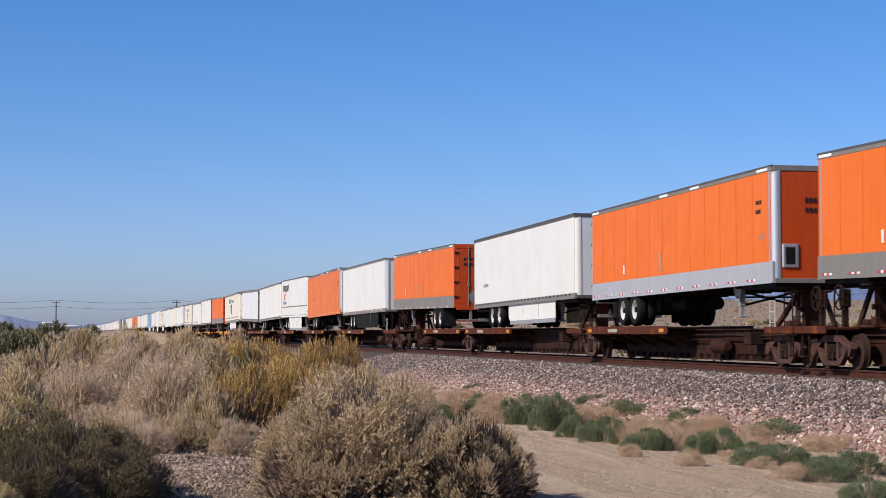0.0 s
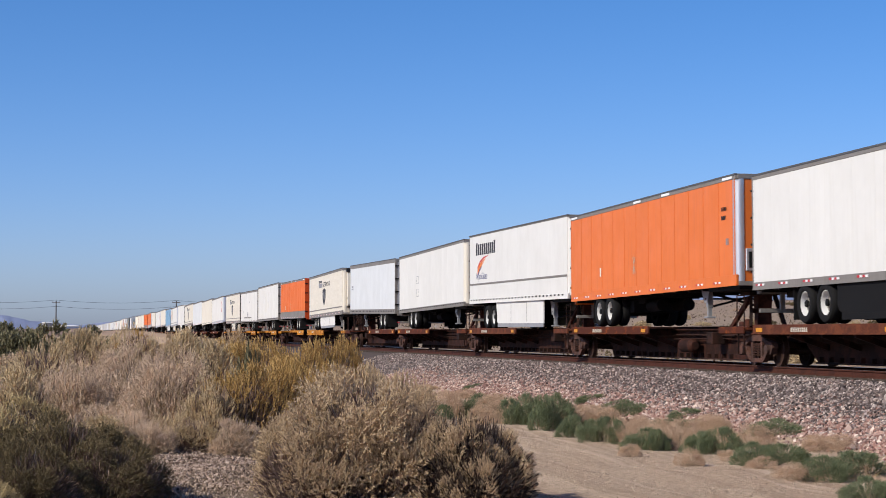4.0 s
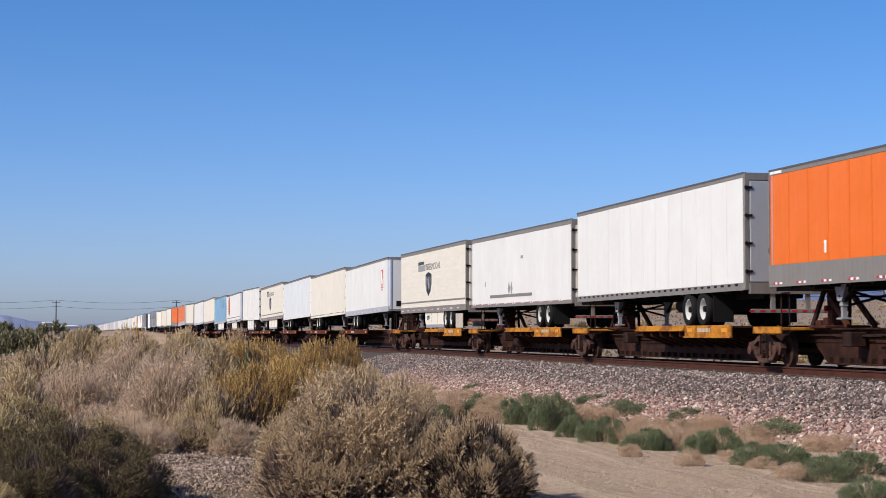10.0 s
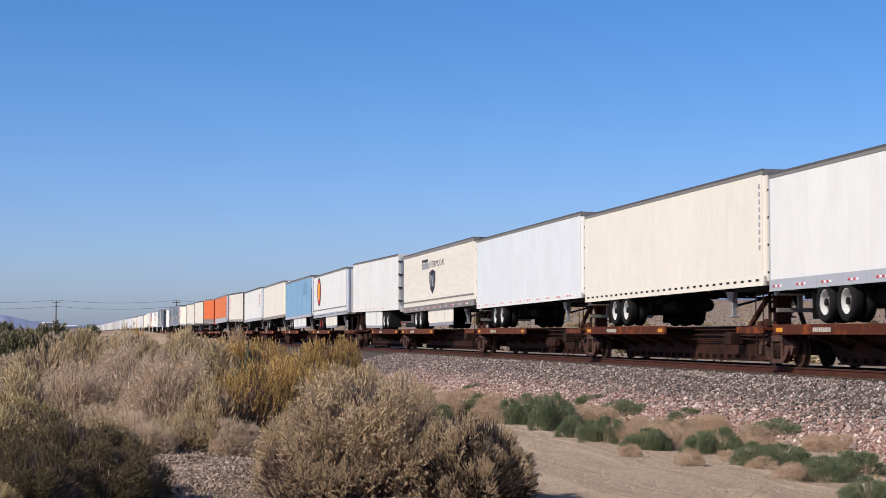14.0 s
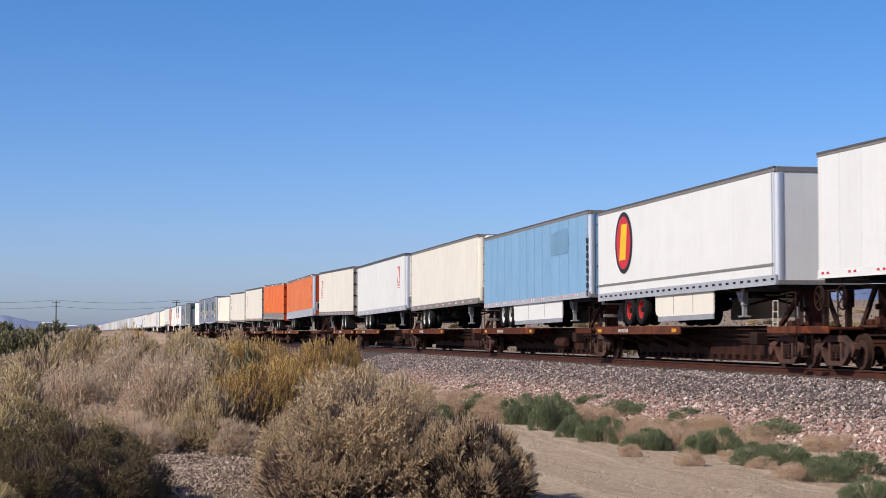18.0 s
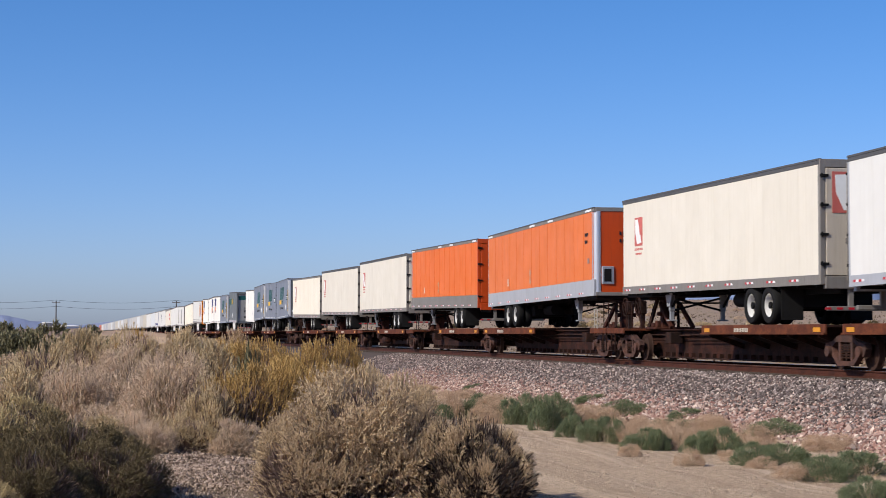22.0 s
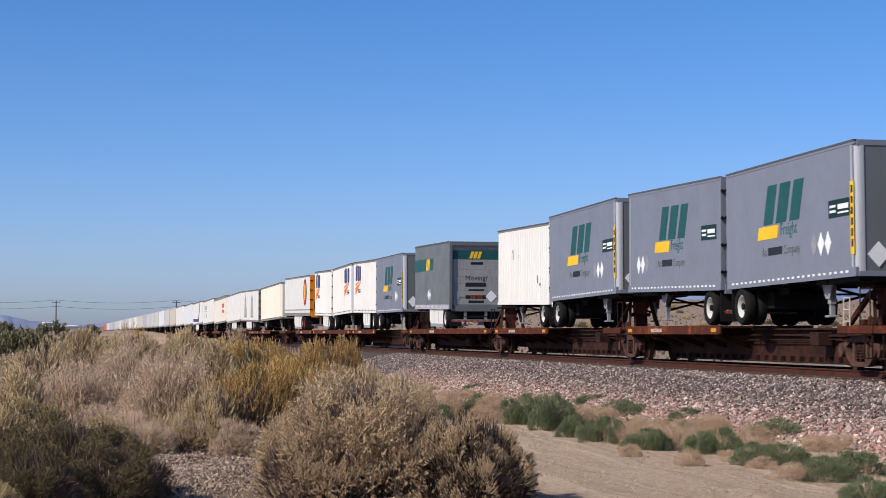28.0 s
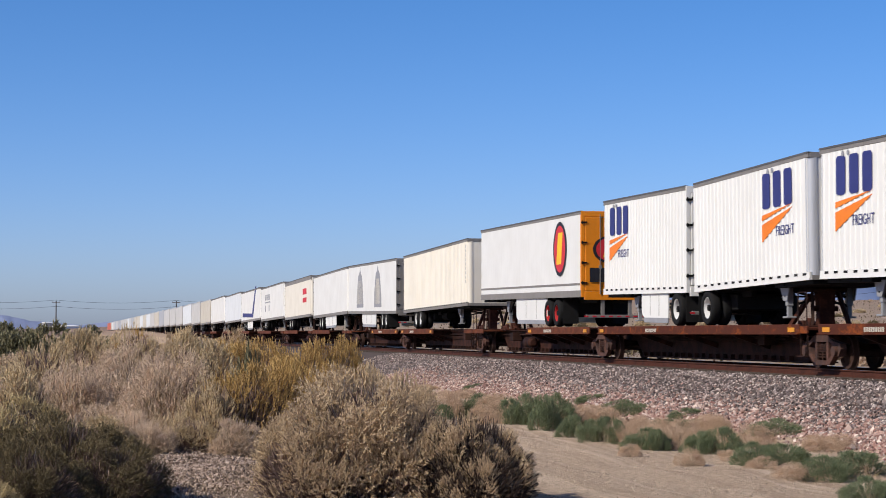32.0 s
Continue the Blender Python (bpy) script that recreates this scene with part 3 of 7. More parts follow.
def rim_disc(bm):
    bm_ring(bm, [(0.315, -0.24), (0.315, -0.275), (0.292, -0.275), (0.28, -0.23), (0.272, -0.12), (0.28, -0.11)], (0, 0, 0), 24, False)


def rim_dish(bm):
    bm_ring(bm, [(0.275, -0.12), (0.15, -0.105), (0.14, -0.17), (0.10, -0.18), (0.095, -0.21)], (0, 0, 0), 24)
    for i in range(10):
        a = i * math.pi / 5
        bm_cyl(bm, (0.2 * math.cos(a), -0.125, 0.2 * math.sin(a)), (0.2 * math.cos(a), -0.155, 0.2 * math.sin(a)), 0.018, seg=6)


def side_panel(bm, w, h):
    """One riveted upright sheet with a folded seam along each edge."""
    bm_box(bm, 0.012, w - 0.012, -0.012, 0.02, 0, h, 0.004)
    bm_box(bm, -0.016, 0.012, -0.02, 0.01, 0, h)


def ribbed_panel(bm, w, h):
    n = 4
    pts = [(w - 0.004, 0.02), (0.004, 0.02), (0.004, -0.008)]
    for i in range(n):
        c = (i + 0.5) * w / n
        pts += [(c - 0.055, -0.008), (c - 0.03, -0.026), (c + 0.03, -0.026), (c + 0.055, -0.008)]
    bm_prism_z(bm, pts + [(w - 0.004, -0.008)], 0.0, h)


def bm_prism_z(bm, outline, z0, z1):
    a = [bm.verts.new((x, y, z0)) for x, y in outline]
    b = [bm.verts.new((x, y, z1)) for x, y in outline]
    n = len(outline)
    bm.faces.new(a)
    bm.faces.new(b[::-1])
    for i in range(n):
        bm.faces.new((a[i], b[i], b[(i + 1) % n], a[(i + 1) % n]))


def bars(bm, rows):
    """Plain lettering bars: rows of (x, z, width, height)."""
    for x, z, w, h in rows:
        bm_box(bm, x, x + w, -0.006, 0, z, z + h)


def figure_bars(bm, n, w, h, gap, upright=False):
    """Bars that stand for unreadable figures, side by side or one under the other."""
    for i in range(n):
        if upright:
            bm_box(bm, 0, w, -0.006, 0, -i * (h + gap), -i * (h + gap) + h)
        else:
            bm_box(bm, i * (w + gap), i * (w + gap) + w, -0.006, 0, 0, h)


def ellipse(bm, rx, rz, y):
    bm_prism(bm, [(rx * math.cos(i * math.pi / 18), rz * math.sin(i * math.pi / 18)) for i in range(36)], y, 0)


def poly(bm, pts, y=-0.006):
    bm_prism(bm, pts, y, 0)


JOINED = {"red_tape", "white_tape", "guard_stripe", "rail_slots", "top_rail_stickers", "side_figures", "post_figures", "door_figures", "nose_figures", "door_lines", "sign_marks", "paint_scuffs", "tower_lines", "vent_holes"}


class Trailer:
    """A road trailer. q runs along the side that faces the road, from the far end to the near end of the trailer."""

    def __init__(self, name, far, near, facing, label, raised=0.0, lift=None, group="trailers on the train"):
        self.L = far - near
        self.f = round(FLOOR + raised, 3)
        self.facing = facing
        if lift is None:
            lift = 0.17 if self.L > 12 else 0.12
        a = math.degrees(math.atan2(lift, self.L))
        z = RAIL_Z + DECK + 0.0
        self.root = tagged(new(name), label, "trailer", group)
        if facing == "N":
            self.start = pose(TRACK_X, along(near) + far - near, z, 0, -a, -90)
            self.side = pose(0, -HALF, 0)
            self.other = pose(self.L, HALF, 0, 0, 0, 180)
        else:
            self.start = pose(TRACK_X, along(near), z, 0, -a, 90)
            self.side = pose(self.L, HALF, 0, 0, 0, 180)
            self.other = pose(0, -HALF, 0)
        self.root.matrix_basis = self.start
        MOVING.append((self.root, self.start))

    def add(self, name, key, make, mat, at=None, label="", parent=None, smooth=False):
        kind = "stuff" if name in JOINED else ""
        return part(name, shared((key[0], key, self.f), make, mat, smooth), parent or self.root, label, at, kind)

    def shell(self, side, kind="panels", top=STEEL_RAIL, top_h=0.14, low=STEEL_RAIL, low_h=0.24, roof=ROOF, nose=None, rear=None, post=ALU, zt=TOP, frame=None, pitch=1.22, roll_door=False):
        L = round(self.L, 2)
        self.skin = {"panels": 0.021, "slats": 0.0145, "ribbed": 0.0265}.get(kind, 0.0125)
        rl = L
        nose, rear, frame = nose or side, rear or side, frame or low
        zt = round(zt + self.f - FLOOR, 3)
        h = zt - self.f
        self.zt = zt
        z0, z1 = self.f + low_h, zt - top_h
        self.add("box_core", ("core", rl, zt), lambda b: bm_box(b, 0.06, L - 0.06, -HALF + 0.03, HALF - 0.03, self.f + 0.03, zt - 0.02), side)
        self.add("roof", ("roof", rl, zt), lambda b: bm_box(b, 0.03, L - 0.05, -HALF + 0.06, HALF - 0.06, zt - 0.03, zt + 0.004), roof)
        for s in (self.side, self.other):
            near_side = s is self.side
            e0, e1 = 0.08, L - 0.08
            hh = round(z1 - z0, 3)
            at0 = s @ pose(0, 0, z0)
            if not near_side or kind == "smooth":
                self.add("side_wall", ("wall", rl, hh), lambda b: bm_box(b, e0, e1, -0.012, 0.03, 0, hh), side, at0)
            elif kind in ("panels", "ribbed", "sheets"):
                p = pitch if kind == "panels" else 1.24
                n = max(3, round((e1 - e0) / p))
                w = round((e1 - e0) / n, 3)
                fn = {"panels": side_panel, "ribbed": ribbed_panel, "sheets": lambda b, w, h: bm_box(b, 0.003, w - 0.003, -0.012, 0.03, 0, h, 0.002)}[kind]
                for i in range(n):
                    self.add("side_panel", (kind, w, hh), lambda b: fn(b, w, hh), side, s @ pose(e0 + i * w, 0, z0))
            elif kind == "slats":
                n = 18
                sh = round(hh / n, 4)
                for i in range(n):
                    self.add("side_slat", ("slat", rl, sh), lambda b: bm_box(b, e0, e1, -0.014, 0.03, 0.001, sh - 0.001, 0.002), side, s @ pose(0, 0, z0 + i * sh))
            self.add("top_rail", ("toprail", rl, round(top_h, 3)), lambda b: bm_box(b, 0, L, -0.022, 0.06, -top_h, 0.01, 0.008), top, s @ pose(0, 0, zt))
            self.add("bottom_rail", ("lowrail", rl, round(low_h, 3)), lambda b: (bm_box(b, 0, L, -0.02, 0.05, 0, low_h, 0.006), bm_box(b, 0, L, -0.028, 0.0, 0, 0.035)), low, s @ pose(0, 0, self.f))
        self.add("roof_edge", ("redge", rl), lambda b: bm_box(b, 0.0, L, -0.034, 0.05, -0.03, 0.016), DARK_RAIL, self.side @ pose(0, 0, zt))
        self.add("coupler_plate", ("kplate",), lambda b: bm_box(b, -2.6, -0.1, -HALF + 0.12, HALF - 0.12, self.f - 0.1, self.f + 0.02, 0.01), UNDER, pose(L, 0, 0))
        # nose
        self.add("nose_wall", ("nose", zt), lambda b: bm_box(b, -0.05, 0.0, -HALF + 0.14, HALF - 0.14, self.f + 0.1, zt - 0.12), nose, pose(L, 0, 0))
        self.add("nose_top_rail", ("ntop", zt), lambda b: bm_box(b, -0.06, 0.02, -HALF + 0.05, HALF - 0.05, zt - 0.13, zt + 0.008, 0.006), top, pose(L, 0, 0))
        self.add("nose_sill", ("nsill", zt), lambda b: bm_box(b, -0.06, 0.02, -HALF + 0.05, HALF - 0.05, self.f, self.f + 0.12, 0.006), top, pose(L, 0, 0))
        for sy in (-1, 1):
            def corner(b, sy=sy):
                pts = [(-0.22, sy * (HALF + 0.016))]
                for k in range(7):
                    t = k * math.pi / 12
                    pts.append((-0.17 + 0.19 * math.sin(t), sy * (HALF - 0.17 + 0.186 * math.cos(t))))
                pts += [(0.018, sy * (HALF - 0.22)), (-0.04, sy * (HALF - 0.22)), (-0.22, sy * (HALF - 0.03))]
                bm_prism_z(b, pts, self.f + 0.01, zt - 0.05)
            self.add("corner_post", ("corner", sy, zt), corner, post, pose(L, 0, 0), smooth=True)
        # rear frame and doors
        lip = -0.12 if roll_door else -0.03
        def rframe(b):
            for sy in (-1, 1):
                bm_box(b, lip, 0.1, sy * HALF - 0.07 - 0.06 * sy, sy * HALF + 0.07 - 0.06 * sy, self.f, zt, 0.01)
            bm_box(b, lip, 0.1, -HALF + 0.12, HALF - 0.12, zt - 0.2, zt, 0.01)
            bm_box(b, -0.05, 0.1, -HALF + 0.12, HALF - 0.12, self.f - 0.1, self.f + 0.2, 0.01)
        self.add("rear_frame", ("rframe", zt, lip), rframe, frame)
        if roll_door:
            n = 8
            sh = round((zt - 0.36 - self.f - 0.22) / n, 3)
            d = self.add("roll_door", ("rolld", zt), lambda b: bm_box(b, 0.03, 0.06, -HALF + 0.14, HALF - 0.14, self.f + 0.2, zt - 0.2), rear)
            for i in range(n):
                self.add("door_slat", ("rslat", sh), lambda b: bm_box(b, 0.005, 0.035, -HALF + 0.14, HALF - 0.14, 0.005, sh - 0.005, 0.006), rear, pose(0, 0, self.f + 0.22 + i * sh), parent=d)
        for sy in () if roll_door else (-1, 1):
            d = self.add("door", ("door", sy, zt), lambda b: bm_box(b, -0.045, 0.02, min(sy * 0.012, sy * (HALF - 0.14)), max(sy * 0.012, sy * (HALF - 0.14)), self.f + 0.22, zt - 0.22, 0.012), rear)
            for i in range(4):
                zz = self.f + 0.5 + i * (h - 0.9) / 3
                self.add("hinge", ("hinge", sy), lambda b: (bm_box(b, -0.075, -0.03, min(sy * (HALF - 0.2), sy * (HALF + 0.03)), max(sy * (HALF - 0.2), sy * (HALF + 0.01)), -0.03, 0.03), bm_cyl(b, (-0.06, sy * (HALF - 0.03), -0.06), (-0.06, sy * (HALF - 0.03), 0.06), 0.024, seg=8)), UNDER, pose(0, 0, zz), parent=d)
            for yy in (0.16, 0.62):
                self.add("lock_rod", ("rod", sy, yy, zt), lambda b: (bm_cyl(b, (-0.075, sy * yy, self.f + 0.1), (-0.075, sy * yy, zt - 0.1), 0.018, seg=6), bm_box(b, -0.1, -0.05, sy * yy - 0.05, sy * yy + 0.05, self.f + 1.0, self.f + 1.12)), STEEL_RAIL, parent=d)

    def running(self, rim=RIM_WHITE, axles=(3.4, 4.65), skirt=None, skirt_q=None):
        L = self.L
        gear = L - (3.5 if L > 12 else 2.5)
        def subframe(b):
            for sy in (-1, 1):
                bm_box(b, 0.5, min(L - 0.5, axles[-1] + 1.6), sy * 0.5 - 0.06, sy * 0.5 + 0.06, self.f - 0.2, self.f - 0.005)
                for a in axles:
                    bm_box(b, a - 0.06, a + 0.06, sy * 0.5 - 0.08, sy * 0.5 + 0.08, 0.46, self.f - 0.18)
                    bm_beam(b, (a - 0.55, sy * 0.5, 0.62), (a + 0.55, sy * 0.5, 0.62), 0.09, 0.09)
            for i in range(int(L / 1.2)):
                bm_box(b, 0.4 + i * 1.2, 0.5 + i * 1.2, -HALF + 0.08, HALF - 0.08, self.f - 0.06, self.f + 0.02)
        a0, a1 = axles[0] - 0.75, axles[-1] + 0.9
        self.add("suspension", ("susp", axles), lambda b: (bm_box(b, a0, a1, -0.72, 0.72, 0.42, self.f - 0.1, 0.03), [bm_box(b, a - 0.2, a + 0.2, -0.98, 0.98, 0.36, 0.66, 0.04) for a in axles]), UNDER)
        self.add("under_frame", ("subframe", round(L, 1), axles), subframe, UNDER)
        if L > 12:
            for k, yy in ((0, -0.25), (1, 0.45)):
                self.add("air_tank", ("airtank",), lambda b: (bm_cyl(b, (-0.6, 0, 0), (0.6, 0, 0), 0.2, seg=14), bm_box(b, -0.4, -0.34, -0.06, 0.06, 0.0, 0.3), bm_box(b, 0.34, 0.4, -0.06, 0.06, 0.0, 0.3)), UNDER, pose(axles[-1] + 1.9 + k * 0.5, yy, self.f - 0.28), smooth=True)
        for a in axles:
            self.add("axle", ("axle",), lambda b: bm_cyl(b, (0, -1.0, 0), (0, 1.0, 0), 0.075, seg=10), UNDER, pose(a, 0, 0.505))
            for sy in (-1, 1):
                w = self.add("wheel", ("wheelhub",), lambda b: bm_cyl(b, (0, -0.26, 0), (0, 0.25, 0), 0.09, seg=12), UNDER, pose(a, sy * (HALF - 0.31), 0.505, 0, 0, 0 if sy < 0 else 180))
                self.add("tyre", ("tyre",), tyre_pair, RUBBER, parent=w, smooth=True)
                self.add("rim", ("rim",), rim_disc, rim, parent=w, smooth=True)
                self.add("wheel_disc", ("rimdish",), rim_dish, RIM_GREY if rim is RIM_WHITE else rim, parent=w, smooth=True)
        for sy in (-1, 1):
            def leg(b):
                bm_box(b, -0.08, 0.08, -0.08, 0.08, 0.42, self.f + 0.01, 0.01)
                bm_box(b, -0.055, 0.055, -0.055, 0.055, 0.14, 0.45)
            lg = self.add("landing_leg", ("leg",), leg, LEG_GREY, pose(gear, sy * 0.82, 0))
            self.add("gusset", ("gusset", sy), lambda b: bm_prism(b, [(-0.36, self.f), (0.3, self.f), (0.12, 0.55), (-0.12, 0.55)], sy * 0.10 - 0.015, sy * 0.10 + 0.015), LEG_GREY, parent=lg)
            self.add("foot", ("foot",), lambda b: bm_box(b, -0.15, 0.15, -0.13, 0.13, 0.10, 0.15, 0.01), LEG_GREY, parent=lg)
            self.add("leg_brace", ("legbrace",), lambda b: bm_beam(b, (0, 0, 0.5), (-0.75, 0, self.f), 0.06, 0.05), UNDER, parent=lg)
            self.add("mud_flap", ("flap",), lambda b: bm_box(b, -0.01, 0.01, -0.3, 0.3, 0.12, self.f - 0.02, 0.005), RUBBER, pose(axles[0] - 0.78, sy * (HALF - 0.35), 0))
        self.add("cross_brace", ("legcross",), lambda b: (bm_beam(b, (0, -0.8, 0.42), (0, 0.8, 0.82), 0.06, 0.06), bm_beam(b, (0, 0.8, 0.42), (0, -0.8, 0.82), 0.06, 0.06), bm_cyl(b, (0, -0.95, 0.66), (0, 0.95, 0.66), 0.025, seg=6)), UNDER, pose(gear, 0, 0))
        def guard(b):
            for sy in (-1, 1):
                bm_box(b, 0.0, 0.09, sy * 0.5 - 0.06, sy * 0.5 + 0.06, 0.40, self.f - 0.05)
            bm_box(b, -0.06, 0.05, -1.12, 1.12, 0.34, 0.45, 0.01)
        self.add("rear_guard", ("guard",), guard, STEEL_RAIL)
        self.add("guard_stripe", ("gstripe",), lambda b: [bm_box(b, -0.068, -0.055, -1.05 + i * 0.3, -0.9 + i * 0.3, 0.37, 0.42) for i in range(8)], TAPE_RED)
        if skirt:
            q0, q1 = skirt_q
            w = round(q1 - q0, 2)
            sk = self.add("side_skirt", ("skirt", w), lambda b: bm_prism(b, [(0, self.f), (0.0, 0.42), (0.1, 0.30), (0.3, 0.23), (w - 0.06, 0.2), (w, 0.24), (w, self.f)], 0.05, 0.09), skirt, self.side @ pose(q0, 0, 0))
            self.add("side_skirt", ("skirtf", w), lambda b: bm_box(b, 0, w, 0.05, 0.09, 0.14, self.f), skirt, self.other @ pose(round(self.L - q1, 2), 0, 0))
            self.add("skirt_strip", ("skstrip", w), lambda b: bm_box(b, 0.25, w - 0.02, 0.045, 0.085, 0.08, 0.235, 0.004), INK_GREY if skirt is not UNDER else UNDER, parent=sk)
            for k in (1, 2):
                self.add("skirt_seam", ("skseam",), lambda b: bm_box(b, -0.012, 0.012, 0.043, 0.052, 0.3, self.f - 0.03), STEEL_RAIL, pose(w * k / 3, 0, 0), parent=sk)

    def tape(self, z=None, n=None, red=True):
        """Red and white reflector pieces along the bottom rail."""
        n = n or max(4, int(self.L / 1.5))
        z = self.f + 0.1 if z is None else z
        step = (self.L - 0.6) / n
        def run(b, o):
            for i in range(n):
                for k in (0, 2):
                    x = 0.25 + i * step + (k + o) * 0.15
                    bm_box(b, x, x + 0.14, -0.028, -0.015, z, z + 0.055)
        L = round(self.L, 1)
        if red:
            self.add("red_tape", ("tapeR", L, n, z), lambda b: run(b, 0), TAPE_RED, self.side)
        self.add("white_tape", ("tapeW", L, n, z), lambda b: run(b, 1), TAPE_WHITE, self.side)

    def rivets(self):
        """Dark fixing holes along the foot of the side."""
        L = round(self.L, 1)
        n = int(self.L / 0.55)
        self.add("rail_slots", ("slots", L), lambda b: [bm_box(b, 0.3 + i * 0.55, 0.52 + i * 0.55, -0.026, -0.015, self.f + 0.12, self.f + 0.18) for i in range(n)], UNDER, self.side)

    def tabs(self, mat=TAPE_WHITE):
        """Light sheets stuck on the top rail."""
        L = self.L
        self.add("top_rail_stickers", ("tabs", round(L, 1)), lambda b: [bm_box(b, q, q + 0.75, -0.03, -0.02, -0.11, -0.04) for q in (0.1, L * 0.45, L * 0.62, L - 1.0)], mat, self.side @ pose(0, 0, self.zt))

    def reefer(self, mat=WHITE, tall=True):
        """Cooling unit on the nose: a tall one has a black sloping cowl, the other a rounded white case with a louvred window."""
        f, zt = self.f, self.zt
        z0, z1 = f + 0.55, zt - 0.06
        if tall:
            zc = z0 + (z1 - z0) * 0.50
            def case(b):
                bm_prism(b, [(0.0, z0), (0.46, z0), (0.5, z0 + 0.08), (0.46, zc), (0.30, z1 - 0.30), (0.0, z1 - 0.16)], -1.02, 1.02)
            u = self.add("cooling_unit", ("reefer", zt, "t"), case, mat, pose(self.L, 0, 0))
            def cowl(b):
                bm_prism(b, [(0.02, zc), (0.52, zc), (0.50, zc + 0.5), (0.36, z1 - 0.1), (0.02, z1)], -0.78, 0.78)
                bm_prism(b, [(-0.02, z1 - 0.22), (0.34, z1 - 0.2), (0.30, z1 + 0.02), (-0.02, z1 + 0.05)], -1.05, 1.05)
            self.add("cowl", ("cowl", zt), cowl, COWL_BLACK, parent=u, label="black sloping cowl")
            for i in range(6):
                zz = zc + 0.12 + i * 0.15
                self.add("louvre", ("louvre",), lambda b: bm_box(b, 0.0, 0.05, -0.66, 0.66, 0, 0.035), RUBBER, pose(0.495 - max(0, i - 3) * 0.05, 0, zz), parent=u)
            self.add("side_hatch", ("hatch",), lambda b: bm_box(b, 0.12, 0.3, -1.032, -1.015, 0, 0.16), COWL_BLACK, pose(0, 0, z0 + 0.42), parent=u)
            self.add("door_seam", ("rseam", zt), lambda b: (bm_box(b, 0.49, 0.505, -0.80, -0.78, z0 + 0.05, zc), bm_box(b, 0.47, 0.505, -0.7, -0.3, zc - 0.14, zc - 0.12)), STEEL_RAIL, parent=u)
        else:
            def case(b):
                bm_box(b, 0.0, 0.55, -1.05, 1.05, z0 + 0.25, z1, 0.1)
                bm_box(b, 0.0, 0.6, -1.1, 1.1, z0 + 0.15, z0 + 0.22, 0.02)
            u = self.add("cooling_unit", ("reefer", zt, "s"), case, mat, pose(self.L, 0, 0))
            self.add("louvre_window", ("lwin", zt), lambda b: bm_box(b, 0.46, 0.57, -1.0, 1.0, z1 - 1.15, z1 - 0.18, 0.05), COWL_BLACK, parent=u, label="black louvred window")
            for i in range(4):
                self.add("louvre", ("louvre2",), lambda b: bm_box(b, 0.56, 0.585, -0.94, 0.94, 0, 0.04), STEEL_RAIL, pose(0, 0, z1 - 1.05 + i * 0.23), parent=u)
        self.add("unit_shelf", ("shelf", zt), lambda b: bm_box(b, 0.0, 0.52, -1.0, 1.0, z0 - 0.12, z0 - 0.05, 0.01), UNDER, parent=u)
        self.add("battery_box", ("bbox", zt), lambda b: bm_box(b, 0.0, 0.2, -0.85, -0.5, f + 0.1, z0 - 0.14, 0.02), STEEL_RAIL, parent=u)

    def decal(self, name, key, make, mat, q, z, label="", out=0.03):
        out = self.skin + out - 0.03
        return self.add(name, key, make, mat, self.side @ pose(q, -out, z + self.f - FLOOR), label)

    def words(self, words, size, mat, q, z, squeeze=1.0, shear=0.0, spacing=1.0, label="", out=0.03):
        out = self.skin + out - 0.03
        return part("lettering", text_mesh(words, size, mat, spacing, shear, squeeze), self.root, label, self.side @ pose(q, -out, z + self.f - FLOOR), "stuff")


def wheelset(bm):
    bm_cyl(bm, (0, -0.95, 0), (0, 0.95, 0), 0.08, seg=10)
    for sy in (-1, 1):
        y = sy * 0.74
        bm_ring(bm, [(0.10, -0.08), (0.16, -0.07), (0.30, -0.03), (0.36, -0.06), (0.415, -0.065), (0.42, 0.05), (0.45, 0.055), (0.45, 0.075), (0.36, 0.07), (0.3, 0.03), (0.16, 0.07), (0.10, 0.08)] if sy < 0 else
                [(0.10, -0.08), (0.16, -0.07), (0.30, -0.03), (0.36, -0.07), (0.45, -0.075), (0.45, -0.055), (0.42, -0.05), (0.415, 0.065), (0.36, 0.06), (0.3, 0.03), (0.16, 0.07), (0.10, 0.08)], (0, y, 0), 24)


def side_frame(bm):
    """Cast side frame with an arched top, a sagging lower chord and windows beside the springs, seen from the side (x, z)."""
    bm_prism(bm, [(-1.16, 0.50), (-1.12, 0.62), (-0.72, 0.68), (-0.38, 0.82), (0.38, 0.82), (0.72, 0.68), (1.12, 0.62), (1.16, 0.50), (1.04, 0.32), (0.94, 0.32), (0.94, 0.50), (0.80, 0.52), (0.52, 0.66), (-0.52, 0.66), (-0.80, 0.52), (-0.94, 0.50), (-0.94, 0.32), (-1.04, 0.32)], -0.08, 0.08)
    bm_prism(bm, [(-0.82, 0.54), (-0.80, 0.36), (-0.44, 0.10), (0.44, 0.10), (0.80, 0.36), (0.82, 0.54), (0.72, 0.54), (0.68, 0.42), (0.38, 0.21), (-0.38, 0.21), (-0.68, 0.42), (-0.72, 0.54)], -0.07, 0.07)
    for x in (-0.34, 0.34):
        bm_box(bm, x - 0.055, x + 0.055, -0.07, 0.07, 0.2, 0.68, 0.01)


def springs(bm):
    for x in (-0.2, 0.0, 0.2):
        for k in range(5):
            bm_cyl(bm, (x, 0, 0.28 + k * 0.065), (x, 0, 0.31 + k * 0.065), 0.085, seg=10)


